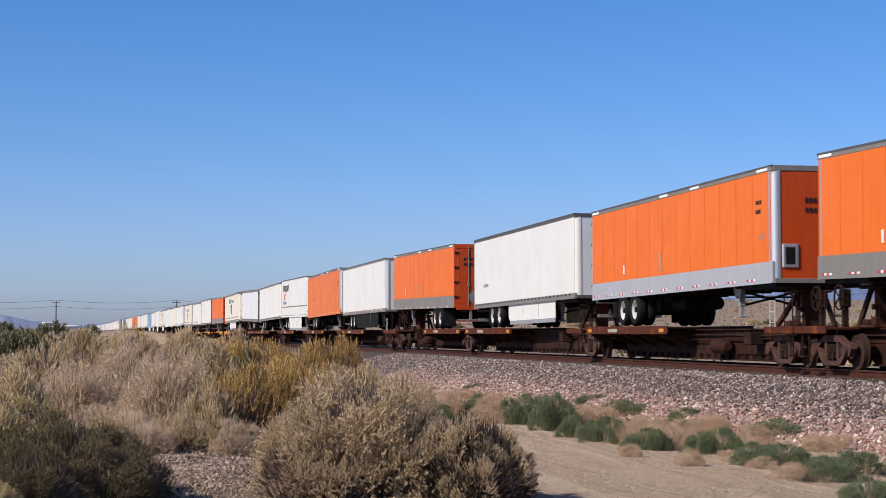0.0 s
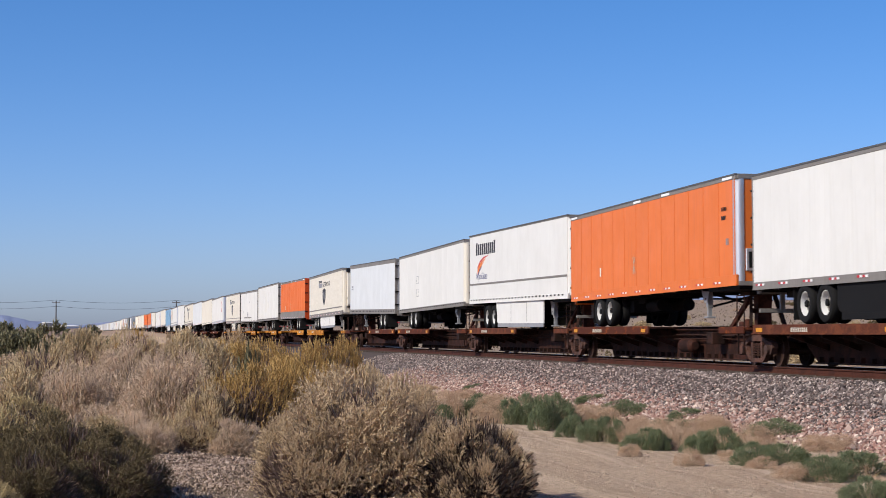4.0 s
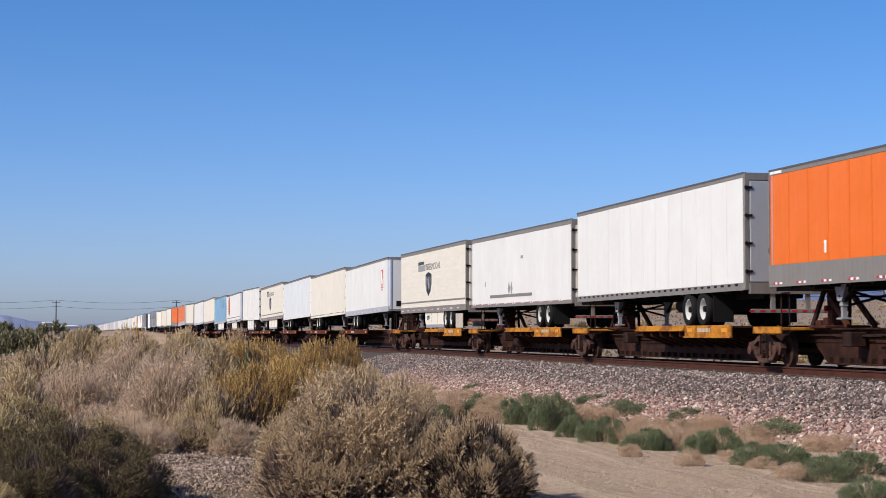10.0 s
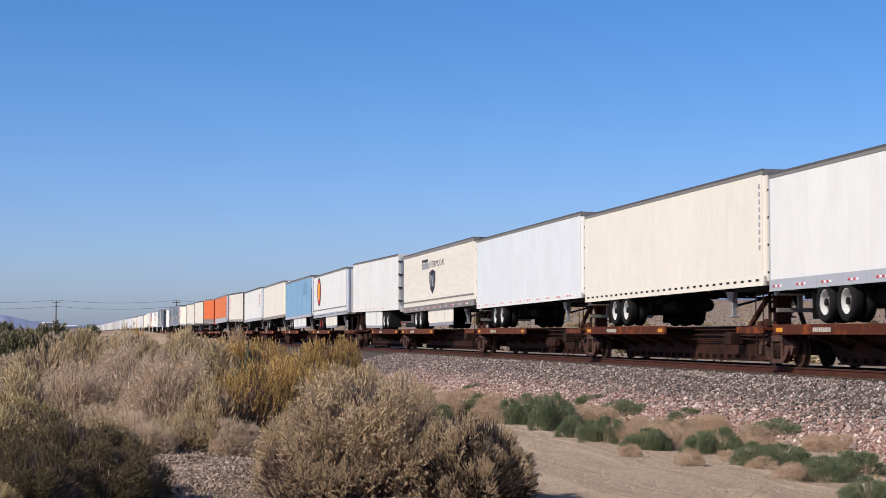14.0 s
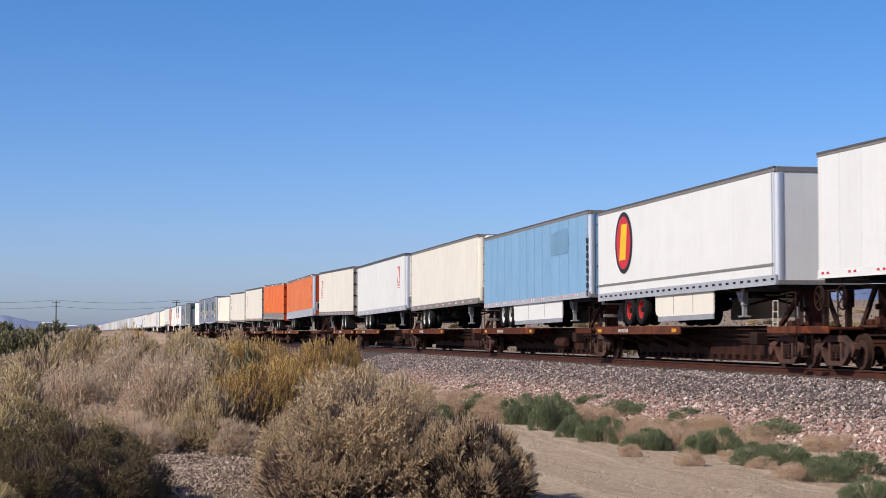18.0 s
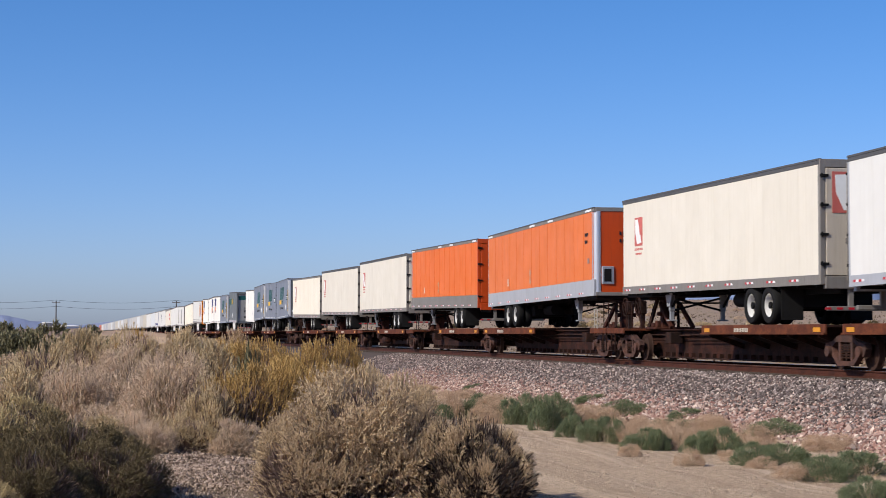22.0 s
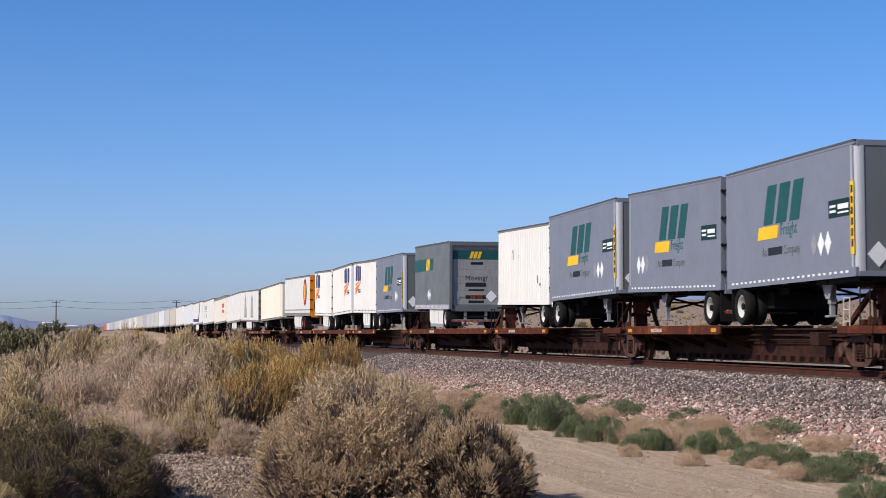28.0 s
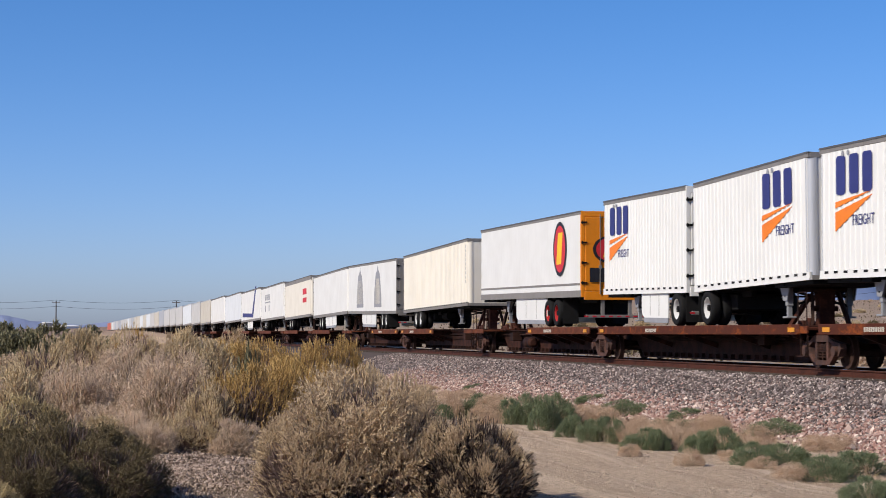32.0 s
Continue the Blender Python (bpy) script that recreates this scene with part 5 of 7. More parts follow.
def orange_trailer(far, near, facing, silver, dull=False, raised=0.05, lift=None, tall=0.0):
    mat = ORANGE_DULL if dull else ORANGE
    if silver is None:
        t = Trailer("box_trailer", far, near, facing, "plain orange box trailer with upright panel seams", raised, lift)
        t.shell(ORANGE_DULL, "panels", low=ORANGE_DULL, low_h=0.3, rear=ORANGE_SHADE, top=STEEL_RAIL)
    elif silver:
        t = Trailer("box_trailer", far, near, facing, "orange panelled trailer with silver lower band and bright post", raised, lift)
        t.shell(mat, "panels", low=SILVER_PAINT, low_h=0.56, top=STEEL_RAIL, nose=ORANGE_SHADE, rear=ORANGE_SHADE)
    else:
        t = Trailer("box_trailer", far, near, facing, "orange panelled trailer with grey lower band and hinged doors", raised, lift)
        t.shell(mat, "panels", zt=TOP + tall, low=STEEL_RAIL, low_h=0.56, top=STEEL_RAIL, nose=ORANGE_SHADE, rear=ORANGE_SHADE, frame=ORANGE_SHADE)
    t.running(rim=RIM_WHITE)
    t.tape(z=FLOOR + 0.14)
    t.tabs()
    L = t.L
    t.decal("side_emblem", ("emblem",), lambda b: (bm_beam(b, (-0.13, -0.003, 0.26), (0.13, -0.003, -0.26), 0.004, 0.03), bm_beam(b, (-0.13, -0.003, -0.26), (0.13, -0.003, 0.26), 0.004, 0.03), bm_beam(b, (0, -0.003, -0.3), (0, -0.003, 0.3), 0.004, 0.03)), DOOR_TAN, L * 0.45, 1.85, "worn pale star emblem")
    t.decal("white_tag", ("wtag",), lambda b: bars(b, [(0, 0, 0.12, 0.3)]), INK_WHITE, L * 0.22, 1.62)
    if facing == "N":
        t.decal("side_figures", ("sfig",), lambda b: (figure_bars(b, 4, 0.06, 0.11, 0.05), bars(b, [(0, -0.24, 0.08, 0.11), (0.12, -0.24, 0.08, 0.11), (0.24, -0.24, 0.08, 0.11)])), INK, L - 1.1, 2.95, "dark unit figures")
        t.decal("side_figures", ("sfig2",), lambda b: figure_bars(b, 2, 0.07, 0.18, 0.05), INK_GREY, L - 0.75, 2.0)
        nf = pose(L, 0, 0, 0, 0, 90) @ pose(0, -0.015, 0)
        t.add("nose_figures", ("nfig",), lambda b: (figure_bars(b, 4, 0.07, 0.13, 0.05), figure_bars_low(b)), INK, nf @ pose(-0.4, 0, 3.0), "dark unit figures")
        vp = t.add("document_box", ("docbox",), lambda b: (bm_box(b, -0.22, 0.22, -0.03, 0.02, -0.31, 0.31, 0.02),), ALU, nf @ pose(-0.82, 0, 1.62), "silver framed document box")
        t.add("dark_recess", ("docrec",), lambda b: bm_box(b, -0.14, 0.12, -0.036, -0.02, -0.22, 0.22), UNDER, parent=vp)
    else:
        rf = pose(0, 0, 0, 0, 0, -90) @ pose(0, -0.055, 0)
        t.add("door_figures", ("dfig",), lambda b: (figure_bars(b, 4, 0.09, 0.13, 0.06), bars(b, [(0.15 * i, -0.24, 0.1, 0.12) for i in range(5)])), INK, rf @ pose(-0.85, 0, 3.2))
        t.add("placard_holder", ("dplac",), lambda b: poly(b, [(0, -0.3), (0.3, 0), (0, 0.3), (-0.3, 0)]), STEEL_RAIL, rf @ pose(-0.42, -0.02, 1.5), "dark diamond placard holder")
    return t


def plain_trailer(far, near, facing, mat, kind="sheets", label="plain white box trailer with a grey top rail", low=STEEL_RAIL, low_h=0.2, top=STEEL_RAIL, top_h=0.13, rim=RIM_WHITE, skirt=None, skirt_q=None, reefer=None, short_unit=False, nose=None, rear=None, tape=True, rivets=False, post=None, name="box_trailer", frame=None, raised=0.0, lift=None, tall=0.0, axles=(3.4, 4.65)):
    t = Trailer(name, far, near, facing, label, raised, lift)
    t.shell(mat, kind, zt=TOP + tall, low=low, low_h=low_h, top=top, top_h=top_h, nose=nose, rear=rear, post=post or mat, frame=frame)
    t.running(rim=rim, axles=axles, skirt=skirt, skirt_q=skirt_q)
    if tape:
        t.tape()
    if rivets:
        t.rivets()
    if reefer:
        t.reefer(reefer, not short_unit)
    return t


def moulding(t, z=1.35, mat=STEEL_RAIL):
    L = t.L
    t.add("side_moulding", ("mould", round(L, 1)), lambda b: bm_box(b, 0.1, L - 0.1, -0.03, -0.01, 0, 0.07), mat, t.side @ pose(0, 0, z))


def far_trailer(far, near, mat, label):
    t = Trailer("box_trailer", far, near, "N", label)
    L = round(t.L, 2)
    t.add("box_shell", ("farbox", L), lambda b: bm_box(b, 0, L, -HALF, HALF, FLOOR + 0.2, TOP - 0.12, 0.03), mat)
    t.add("bottom_rail", ("farlow", L), lambda b: bm_box(b, 0.02, L - 0.02, -HALF + 0.01, HALF - 0.01, FLOOR, FLOOR + 0.2), STEEL_RAIL)
    t.add("roof", ("farroof", L), lambda b: bm_box(b, 0.02, L - 0.02, -HALF + 0.01, HALF - 0.01, TOP - 0.12, TOP), ROOF)
    for a in (3.4, 4.65):
        for sy in (-1, 1):
            w = t.add("wheel", ("wheelhub",), lambda b: bm_cyl(b, (0, -0.325, 0), (0, 0.25, 0), 0.1, seg=12), UNDER, pose(a, sy * (HALF - 0.31), 0.505, 0, 0, 0 if sy < 0 else 180))
            t.add("tyre", ("tyre",), tyre_pair, RUBBER, parent=w, smooth=True)
            t.add("rim", ("rim",), rim_disc, RIM_WHITE, parent=w, smooth=True)
    t.add("under_frame", ("farframe", L), lambda b: (bm_box(b, 0.5, L - 0.4, -0.6, 0.6, FLOOR - 0.18, FLOOR), bm_box(b, 2.6, 5.4, -0.5, 0.5, 0.42, FLOOR)), UNDER)
    t.add("landing_leg", ("farleg",), lambda b: (bm_box(b, -0.08, 0.08, -0.9, -0.74, 0.1, FLOOR), bm_box(b, -0.08, 0.08, 0.74, 0.9, 0.1, FLOOR)), STEEL_RAIL, pose(L - 3.5, 0, 0))
    return t


def far_car(far, near, colour):
    P = far - near
    root = tagged(new("spine_car"), "rusty brown spine car far down the train", "railcar", "cars of the train")
    m = pose(TRACK_X, along(near) + far - near, RAIL_Z, 0, 0, -90)
    root.matrix_basis = m
    MOVING.append((root, m))
    r = round(P, 1)
    part("centre_sill", shared(("fsill", r), lambda b: bm_box(b, 0.1, r - 0.1, -0.32, 0.32, 0.45, 0.98), colour), root)
    part("tyre_deck", shared(("fdeck",), lambda b: bm_box(b, 0.5, 9.2, -1.35, 1.35, 0.78, DECK), colour), root)
    part("hitch_stand", shared(("fstand",), lambda b: bm_box(b, -0.3, 0.3, -0.45, 0.45, 0.98, 2.03), CAR_DARK), root, "", pose(P - 2.4, 0, 0))
    tr = part("truck", shared(("ftruck",), lambda b: (bm_box(b, -1.1, 1.1, -1.07, -0.93, 0.3, 0.75, 0.05), bm_box(b, -1.1, 1.1, 0.93, 1.07, 0.3, 0.75, 0.05), bm_box(b, -0.2, 0.2, -1, 1, 0.4, 0.7)), CAR_DARK), root)
    for ax in (-0.88, 0.88):
        ws = part("wheelset", shared(("wheelset",), wheelset, WHEEL_STEEL, True), tr, "", pose(ax, 0, 0.42))
        SPIN.append((ws, ax))


# ---- the consist, from the head of the clip to the tail ----
BROWN_CAR = "rusty brown spine car with orange reflector plates"
YELLOW_CAR = "worn yellow spine car with white figures"
flat_car(46.8, 28.2, "near", CAR_BROWN, True, False, BROWN_CAR, edge=CAR_ORANGE)
orange_trailer(45.5, 29.3, "R", False)

flat_car(66.0, 46.8, "far", CAR_BROWN, False, True, BROWN_CAR, edge=CAR_ORANGE, plate=True)
orange_trailer(64.9, 48.4, "N", True)
flat_car(85.8, 66.0, "far", CAR_BROWN, False, False, BROWN_CAR, edge=CAR_ORANGE, plate=True)
t = plain_trailer(83.6, 67.1, "N", WHITE, "smooth", "white smooth-sided trailer with a pale skirt and dark top rail", top=DARK_RAIL, rivets=True, tape=False, skirt=WHITE, skirt_q=(6.2, 13.5), nose=WHITE_COOL, post=WHITE)
t.decal("side_figures", ("smallfig",), lambda b: figure_bars(b, 7, 0.09, 0.14, 0.04), INK_GREY, 1.9, 1.75)
flat_car(105.0, 85.8, "near", CAR_BROWN, True, False, BROWN_CAR, edge=CAR_ORANGE)
orange_trailer(104.0, 88.0, "R", False, raised=0.12, lift=0.10, tall=-0.06)

flat_car(123.4, 105.0, "far", CAR_BROWN, False, True, BROWN_CAR, plate=True)
t = plain_trailer(123.0, 106.6, "N", WHITE, "sheets", "long white trailer with a black side skirt", tape=True, skirt=UNDER, skirt_q=(5.3, 13.4), nose=CREAM, post=ALU, raised=0.06, lift=0.10)
t.decal("post_figures", ("upfig",), lambda b: figure_bars(b, 9, 0.11, 0.13, 0.07, True), INK_GREY, t.L - 0.32, 3.55)
flat_car(141.0, 123.4, "far", CAR_BROWN, False, False, BROWN_CAR, edge=CAR_ORANGE)
orange_trailer(140.8, 124.2, "N", None)
flat_car(158.2, 141.0, "far", CAR_BROWN, False, False, BROWN_CAR, plate=True)
t = plain_trailer(157.8, 141.3, "N", WHITE, "smooth", "white trailer with black letters and a coloured swoosh", top_h=0.07, low=WHITE, low_h=0.2, rivets=True, tape=False, skirt=WHITE, skirt_q=(5.0, 12.8), post=WHITE, frame=STEEL_RAIL, raised=0.24, lift=-0.06)
moulding(t, 1.92)
t.decal("brand_letters", ("chal",), lambda b: [poly(b, [(i * 0.38, 0), (i * 0.38 + 0.27, 0.0), (i * 0.38 + 0.33, 0.48 + 0.06 * (i in (0, 9))), (i * 0.38 + 0.06, 0.48 + 0.06 * (i in (0, 9)))]) for i in range(10)], INK, 1.3, 2.98, "bold black slanted letters")
for k, m_ in enumerate((INK_RED, INK_ORANGE, INK_ORANGE, INK_NAVY)):
    t.decal("swoosh", ("swoosh", k), lambda b: poly(b, [(0.02 * k, -0.36), (0.0, -0.26), (0.55 - 0.06 * k, 0.0), (1.2 - 0.15 * k, 0.13), (2.3 - 0.5 * k, 0.2), (1.2 - 0.15 * k, 0.06), (0.55 - 0.06 * k, -0.09)]), m_, 1.65, 2.74 - k * 0.13)
t.words("We go the Distance", 0.42, INK_NAVY, 1.4, 1.92, 0.62, shear=0.2)
flat_car(176.2, 158.2, "far", CAR_BROWN, False, False, BROWN_CAR, edge=CAR_ORANGE)
t = plain_trailer(175.5, 158.9, "N", WHITE, "sheets", "long white trailer with a rounded grey nose post", rivets=True, tape=False, post=CREAM, nose=CREAM)
for zz in (2.28, 1.62):
    t.decal("outlined_plate", ("outl",), lambda b: (bm_box(b, 0, 0.55, -0.004, 0, 0, 0.02), bm_box(b, 0, 0.55, -0.004, 0, 0.38, 0.4), bm_box(b, 0, 0.02, -0.004, 0, 0, 0.4), bm_box(b, 0.53, 0.55, -0.004, 0, 0, 0.4)), INK_GREY, 5.0, zz)
flat_car(194.7, 176.2, "near", CAR_BROWN, True, False, BROWN_CAR, edge=CAR_ORANGE)
t = plain_trailer(193.1, 176.9, "R", WHITE_COOL, "sheets", "bluish white trailer with hinged rear doors and a grey top rail", top_h=0.22, low_h=0.26, rear=SILVER_PAINT, rivets=True, tape=False)
t.decal("side_figures", ("smallfig2",), lambda b: bars(b, [(0, 0.15, 0.6, 0.09), (0, 0, 0.6, 0.09)]), INK_GREY, 0.7, 2.35)

flat_car(214.3, 194.7, "far", CAR_BROWN, False, True, YELLOW_CAR, edge=CAR_YELLOW)
t = plain_trailer(213.0, 196.4, "N", CREAM, "slats", "cream refrigerated trailer with a dark shield badge", top_h=0.16, low_h=0.26, skirt=WHITE, skirt_q=(5.6, 12.6), reefer=CREAM, post=CREAM, nose=CREAM)
moulding(t)
intermodal(t, 5.2)
flat_car(232.6, 214.3, "near", CAR_BROWN, False, False, YELLOW_CAR, edge=CAR_YELLOW, full=True)
orange_trailer(231.6, 215.6, "R", False, raised=0.08, lift=0.03, tall=-0.03)
flat_car(250.2, 232.6, "near", CAR_BROWN, False, False, YELLOW_CAR, edge=CAR_YELLOW, full=True)
t = plain_trailer(249.8, 233.4, "R", WHITE, "panels", "white panelled trailer with grey hinged rear doors", rear=SILVER_PAINT, rivets=True, tape=False, raised=0.08, lift=-0.06, tall=0.12)
flat_car(267.5, 250.2, "near", CAR_BROWN, False, False, YELLOW_CAR, edge=CAR_YELLOW, full=True)
t = plain_trailer(267.1, 250.6, "R", WHITE, "sheets", "white sheet-sided trailer with two dark diamonds", top_h=0.18, low_h=0.14, rear=CREAM, lift=0.05)
diamonds(t, 7.0, 1.72, [INK_GREY, INK_GREY])
t.decal("dark_strip", ("dstrip",), lambda b: bm_box(b, 0, 7.2, -0.012, 0, 0, 0.12), STEEL_RAIL, 3.6, 1.25)
t.decal("grey_plate", ("gplate",), lambda b: bars(b, [(0, 0, 0.35, 0.12), (-6.4, -1.0, 0.14, 0.22)]), INK_GREY, 9.0, 2.75)
flat_car(286.8, 267.5, "near", CAR_BROWN, True, False, YELLOW_CAR, edge=CAR_YELLOW, full=True)
t = plain_trailer(284.8, 268.4, "R", CREAM, "slats", "cream refrigerated trailer with a shield badge and hinged doors", top_h=0.18, low_h=0.28, rear=CREAM, raised=-0.02, lift=0.0, tall=0.14, skirt=CREAM, skirt_q=(6.5, 11.3))
moulding(t)
intermodal(t, 5.0)
t.add("skirt_mark", ("skmark",), lambda b: (bars(b, [(0, 0, 0.14, 0.22), (0.18, 0, 0.12, 0.22), (0.36, 0.05, 0.18, 0.17)])), INK_GREEN, t.side @ pose(7.1, 0.045, 0.46), "small green mark")
t.add("rear_skirt", ("rskirt",), lambda b: bm_box(b, 0, 1.5, 0.05, 0.09, 0.05, 0.72, 0.01), DOOR_TAN, t.side @ pose(13.9, 0, 0))

flat_car(305.0, 286.8, "far", CAR_BROWN, False, True, BROWN_CAR, edge=CAR_ORANGE)
t = plain_trailer(304.8, 288.8, "N", WHITE, "sheets", "white trailer with a red arrow logo and pale nose", low_h=0.3, low=SILVER_PAINT, nose=WHITE, post=ALU)
red_arrow(t, t.L - 2.45)
nf = pose(t.L, 0, 0, 0, 0, 90) @ pose(0, -0.02, 0)
t.add("logo_panel", ("rp2",), lambda b: (bars(b, [(0.25, 0, 0.4, 0.3)])), INK_RED, nf @ pose(0.1, 0, 3.2))
t.add("nose_figures", ("rp3",), lambda b: bars(b, [(0.0 + 0.14 * i, -0.6, 0.1, 0.1) for i in range(6)] + [(0.0 + 0.14 * i, -0.8, 0.1, 0.1) for i in range(5)]), INK, nf @ pose(0.1, 0, 3.2))
t.add("nose_vent", ("nvent",), lambda b: (bars(b, [(-0.85, 0, 0.4, 0.3), (0.45, 0, 0.4, 0.2)])), UNDER, nf @ pose(0, 0, 1.15))
flat_car(322.3, 305.0, "far", CAR_BROWN, False, False, BROWN_CAR, edge=CAR_ORANGE)
t = plain_trailer(322.0, 305.2, "N", CREAM, "sheets", "cream trailer stained along its lower edge", rivets=True, tape=False, low_h=0.26, low=CREAM, post=CREAM)
t.decal("post_figures", ("upfig",), lambda b: figure_bars(b, 9, 0.11, 0.13, 0.07, True), INK_GREY, t.L - 0.32, 3.4)
flat_car(339.5, 322.3, "far", CAR_BROWN, False, False, BROWN_CAR)
t = plain_trailer(339.3, 322.5, "N", WHITE_COOL, "sheets", "bluish white trailer with a light bottom rail", low=WHITE, post=WHITE)
flat_car(358.0, 339.5, "far", CAR_BROWN, False, False, BROWN_CAR)
t = plain_trailer(357.2, 339.8, "N", CREAM, "slats", "cream refrigerated trailer with a shield badge and cooling unit", top_h=0.18, low_h=0.28, reefer=CREAM, skirt=CREAM, skirt_q=(6.5, 12.5), rim=RIM_WHITE)
moulding(t)
intermodal(t, 5.2)
flat_car(376.0, 358.0, "near", CAR_BROWN, True, False, BROWN_CAR, edge=CAR_ORANGE)
t = plain_trailer(374.9, 358.9, "R", WHITE, "panels", "white panelled trailer with a pale skirt and grey rear doors", low=WHITE, rear=SILVER_PAINT, skirt=WHITE, skirt_q=(4.6, 10.5), top_h=0.1, frame=WHITE, raised=0.2, lift=0.04)
rf = pose(0, 0, 0, 0, 0, -90) @ pose(0, -0.06, 0)
t.add("door_sign", ("dsign",), lambda b: poly(b, [(-1.05, 0), (-0.1, 0.25), (-0.1, 0.75), (-1.05, 0.75)]), INK_NAVY, rf @ pose(0, 0, 2.9), "navy sign with a yellow stripe")
t.add("door_stripe", ("dstripe",), lambda b: poly(b, [(-1.05, -0.1), (-0.1, 0.2), (-0.1, 0.28), (-1.05, 0.02)], -0.008), INK_YELLOW, rf @ pose(0, 0, 2.9))
t.add("door_disc", ("ddisc",), lambda b: ellipse(b, 0.2, 0.16, -0.006), INK, rf @ pose(-0.5, 0, 1.4))

flat_car(394.2, 376.0, "far", CAR_BROWN, False, True, BROWN_CAR)
t = plain_trailer(393.6, 377.6, "N", WHITE, "smooth", "white trailer with a black and red oval logo", low_h=0.26, low=SILVER_PAINT, post=ALU, rim=RIM_RED, skirt=CREAM, skirt_q=(6.0, 11.2), rivets=True, tape=False)
moulding(t, 1.36)
oval_logo(t, 3.0)
flat_car(411.4, 394.2, "far", CAR_BROWN, False, False, BROWN_CAR, edge=CAR_ORANGE)
t = plain_trailer(411.0, 394.8, "N", BLUE, "panels", "light blue panelled trailer with bright nose post", low=SILVER_PAINT, top=STEEL_RAIL, post=ALU, skirt=WHITE, skirt_q=(5.0, 12.5))
t.decal("post_figures", ("upfig8",), lambda b: figure_bars(b, 8, 0.16, 0.2, 0.06, True), INK, t.L - 0.2, 2.75, out=0.036)
t.decal("faded_patch", ("bpatch",), lambda b: poly(b, [(0, 0), (2.3, 0), (2.6, 0.35), (2.3, 0.9), (1.2, 0.9), (0, 0.8)], -0.004), BLUE_PATCH, 11.2, 2.55, "grey patch of faded paint")
flat_car(428.8, 411.4, "far", CAR_BROWN, False, False, BROWN_CAR, edge=CAR_ORANGE)
t = plain_trailer(428.3, 412.4, "N", CREAM, "sheets", "cream refrigerated trailer with a white cooling unit", low_h=0.24, reefer=WHITE, short_unit=True, post=CREAM, raised=0.08)
flat_car(447.4, 428.8, "far", CAR_BROWN, False, False, BROWN_CAR, plate=True)
t = plain_trailer(446.6, 430.2, "N", WHITE, "sheets", "white refrigerated trailer with a red arrow logo", low_h=0.26, low=SILVER_PAINT, top=DARK_RAIL, post=ALU, reefer=WHITE, short_unit=True)
red_arrow(t, t.L - 2.45)
flat_car(466.0, 447.4, "near", CAR_BROWN, True, False, BROWN_CAR)
t = plain_trailer(464.4, 448.4, "R", CREAM, "sheets", "cream trailer with a red arrow logo and stained doors", low_h=0.24, top=DARK_RAIL, rear=DOOR_TAN, frame=STEEL_RAIL, raised=0.1, lift=0.09)
red_arrow(t, 1.3)
door_arrow(t)

flat_car(485.0, 466.0, "far", CAR_BROWN, False, True, BROWN_CAR)
orange_trailer(483.8, 467.7, "N", True, dull=True)
flat_car(502.9, 485.0, "near", CAR_BROWN, False, False, BROWN_CAR)
orange_trailer(501.7, 486.0, "R", False)
flat_car(519.5, 502.9, "near", CAR_BROWN, False, False, BROWN_CAR)
t = plain_trailer(519.0, 503.2, "R", CREAM, "sheets", "cream trailer with a red arrow logo", low_h=0.2, top=DARK_RAIL, rear=CREAM, raised=0.09, lift=0.08, tall=0.04, axles=(2.5, 3.75))
red_arrow(t, 1.3)
door_arrow(t)
flat_car(536.8, 519.5, "near", CAR_BROWN, False, False, BROWN_CAR)
t = plain_trailer(536.2, 519.8, "R", CREAM, "sheets", "cream trailer with a red arrow logo", low_h=0.2, top=DARK_RAIL, rear=DOOR_TAN, raised=0.05)
red_arrow(t, 1.25)
door_arrow(t)
flat_car(555.0, 536.8, "near", CAR_BROWN, True, False, BROWN_CAR, edge=CAR_ORANGE)
t = plain_trailer(553.0, 537.1, "R", CREAM, "ribbed", "cream ribbed trailer with a red arrow logo and striped rail", low_h=0.26, top=STEEL_RAIL)
red_arrow(t, 1.6)

flat_car(574.2, 555.0, "far", CAR_BROWN, False, True, BROWN_CAR, edge=CAR_ORANGE)
grey_pup(564.5, 556.1, "N", 2.7, 6.75, 6.0)
grey_pup(573.6, 565.1, "R", 3.1, 6.8, 1.1)
flat_car(592.8, 574.2, "far", CAR_BROWN, False, False, BROWN_CAR, edge=CAR_ORANGE)
grey_pup(583.4, 574.9, "N", 2.9, 6.8, 6.0)
t = Trailer("pup_trailer", 591.9, 583.6, "R", "short white corrugated trailer without marks")
t.shell(WHITE, "ribbed", low=WHITE, low_h=0.12, top_h=0.1, top=STEEL_RAIL, zt=3.95)
t.running(axles=(0.95,))
t.decal("paint_scuffs", ("scuffs",), lambda b: bars(b, [(2.6, 2.75, 0.2, 0.12), (2.7, 2.5, 0.12, 0.3), (3.6, 2.55, 0.06, 0.1), (6.6, 1.5, 0.1, 0.3), (6.9, 1.4, 0.2, 0.1)]), INK_GREY, 0, 0.2)
flat_car(612.3, 592.8, "far", CAR_BROWN, True, False, BROWN_CAR, edge=CAR_ORANGE, full=True)
t = Trailer("pup_trailer", 610.6, 602.0, "R", "short dark grey freight trailer with a roll-up rear door", 0.06)
t.shell(GREY_DARK, "smooth", top=DARK_RAIL, top_h=0.08, low=SILVER_PAINT, low_h=0.22, rear=DOOR_GREY, frame=GREY_DARK, zt=4.08, post=GREY_DARK, roll_door=True)
t.running(axles=(0.95,), skirt=WHITE, skirt_q=(3.7, 7.0))
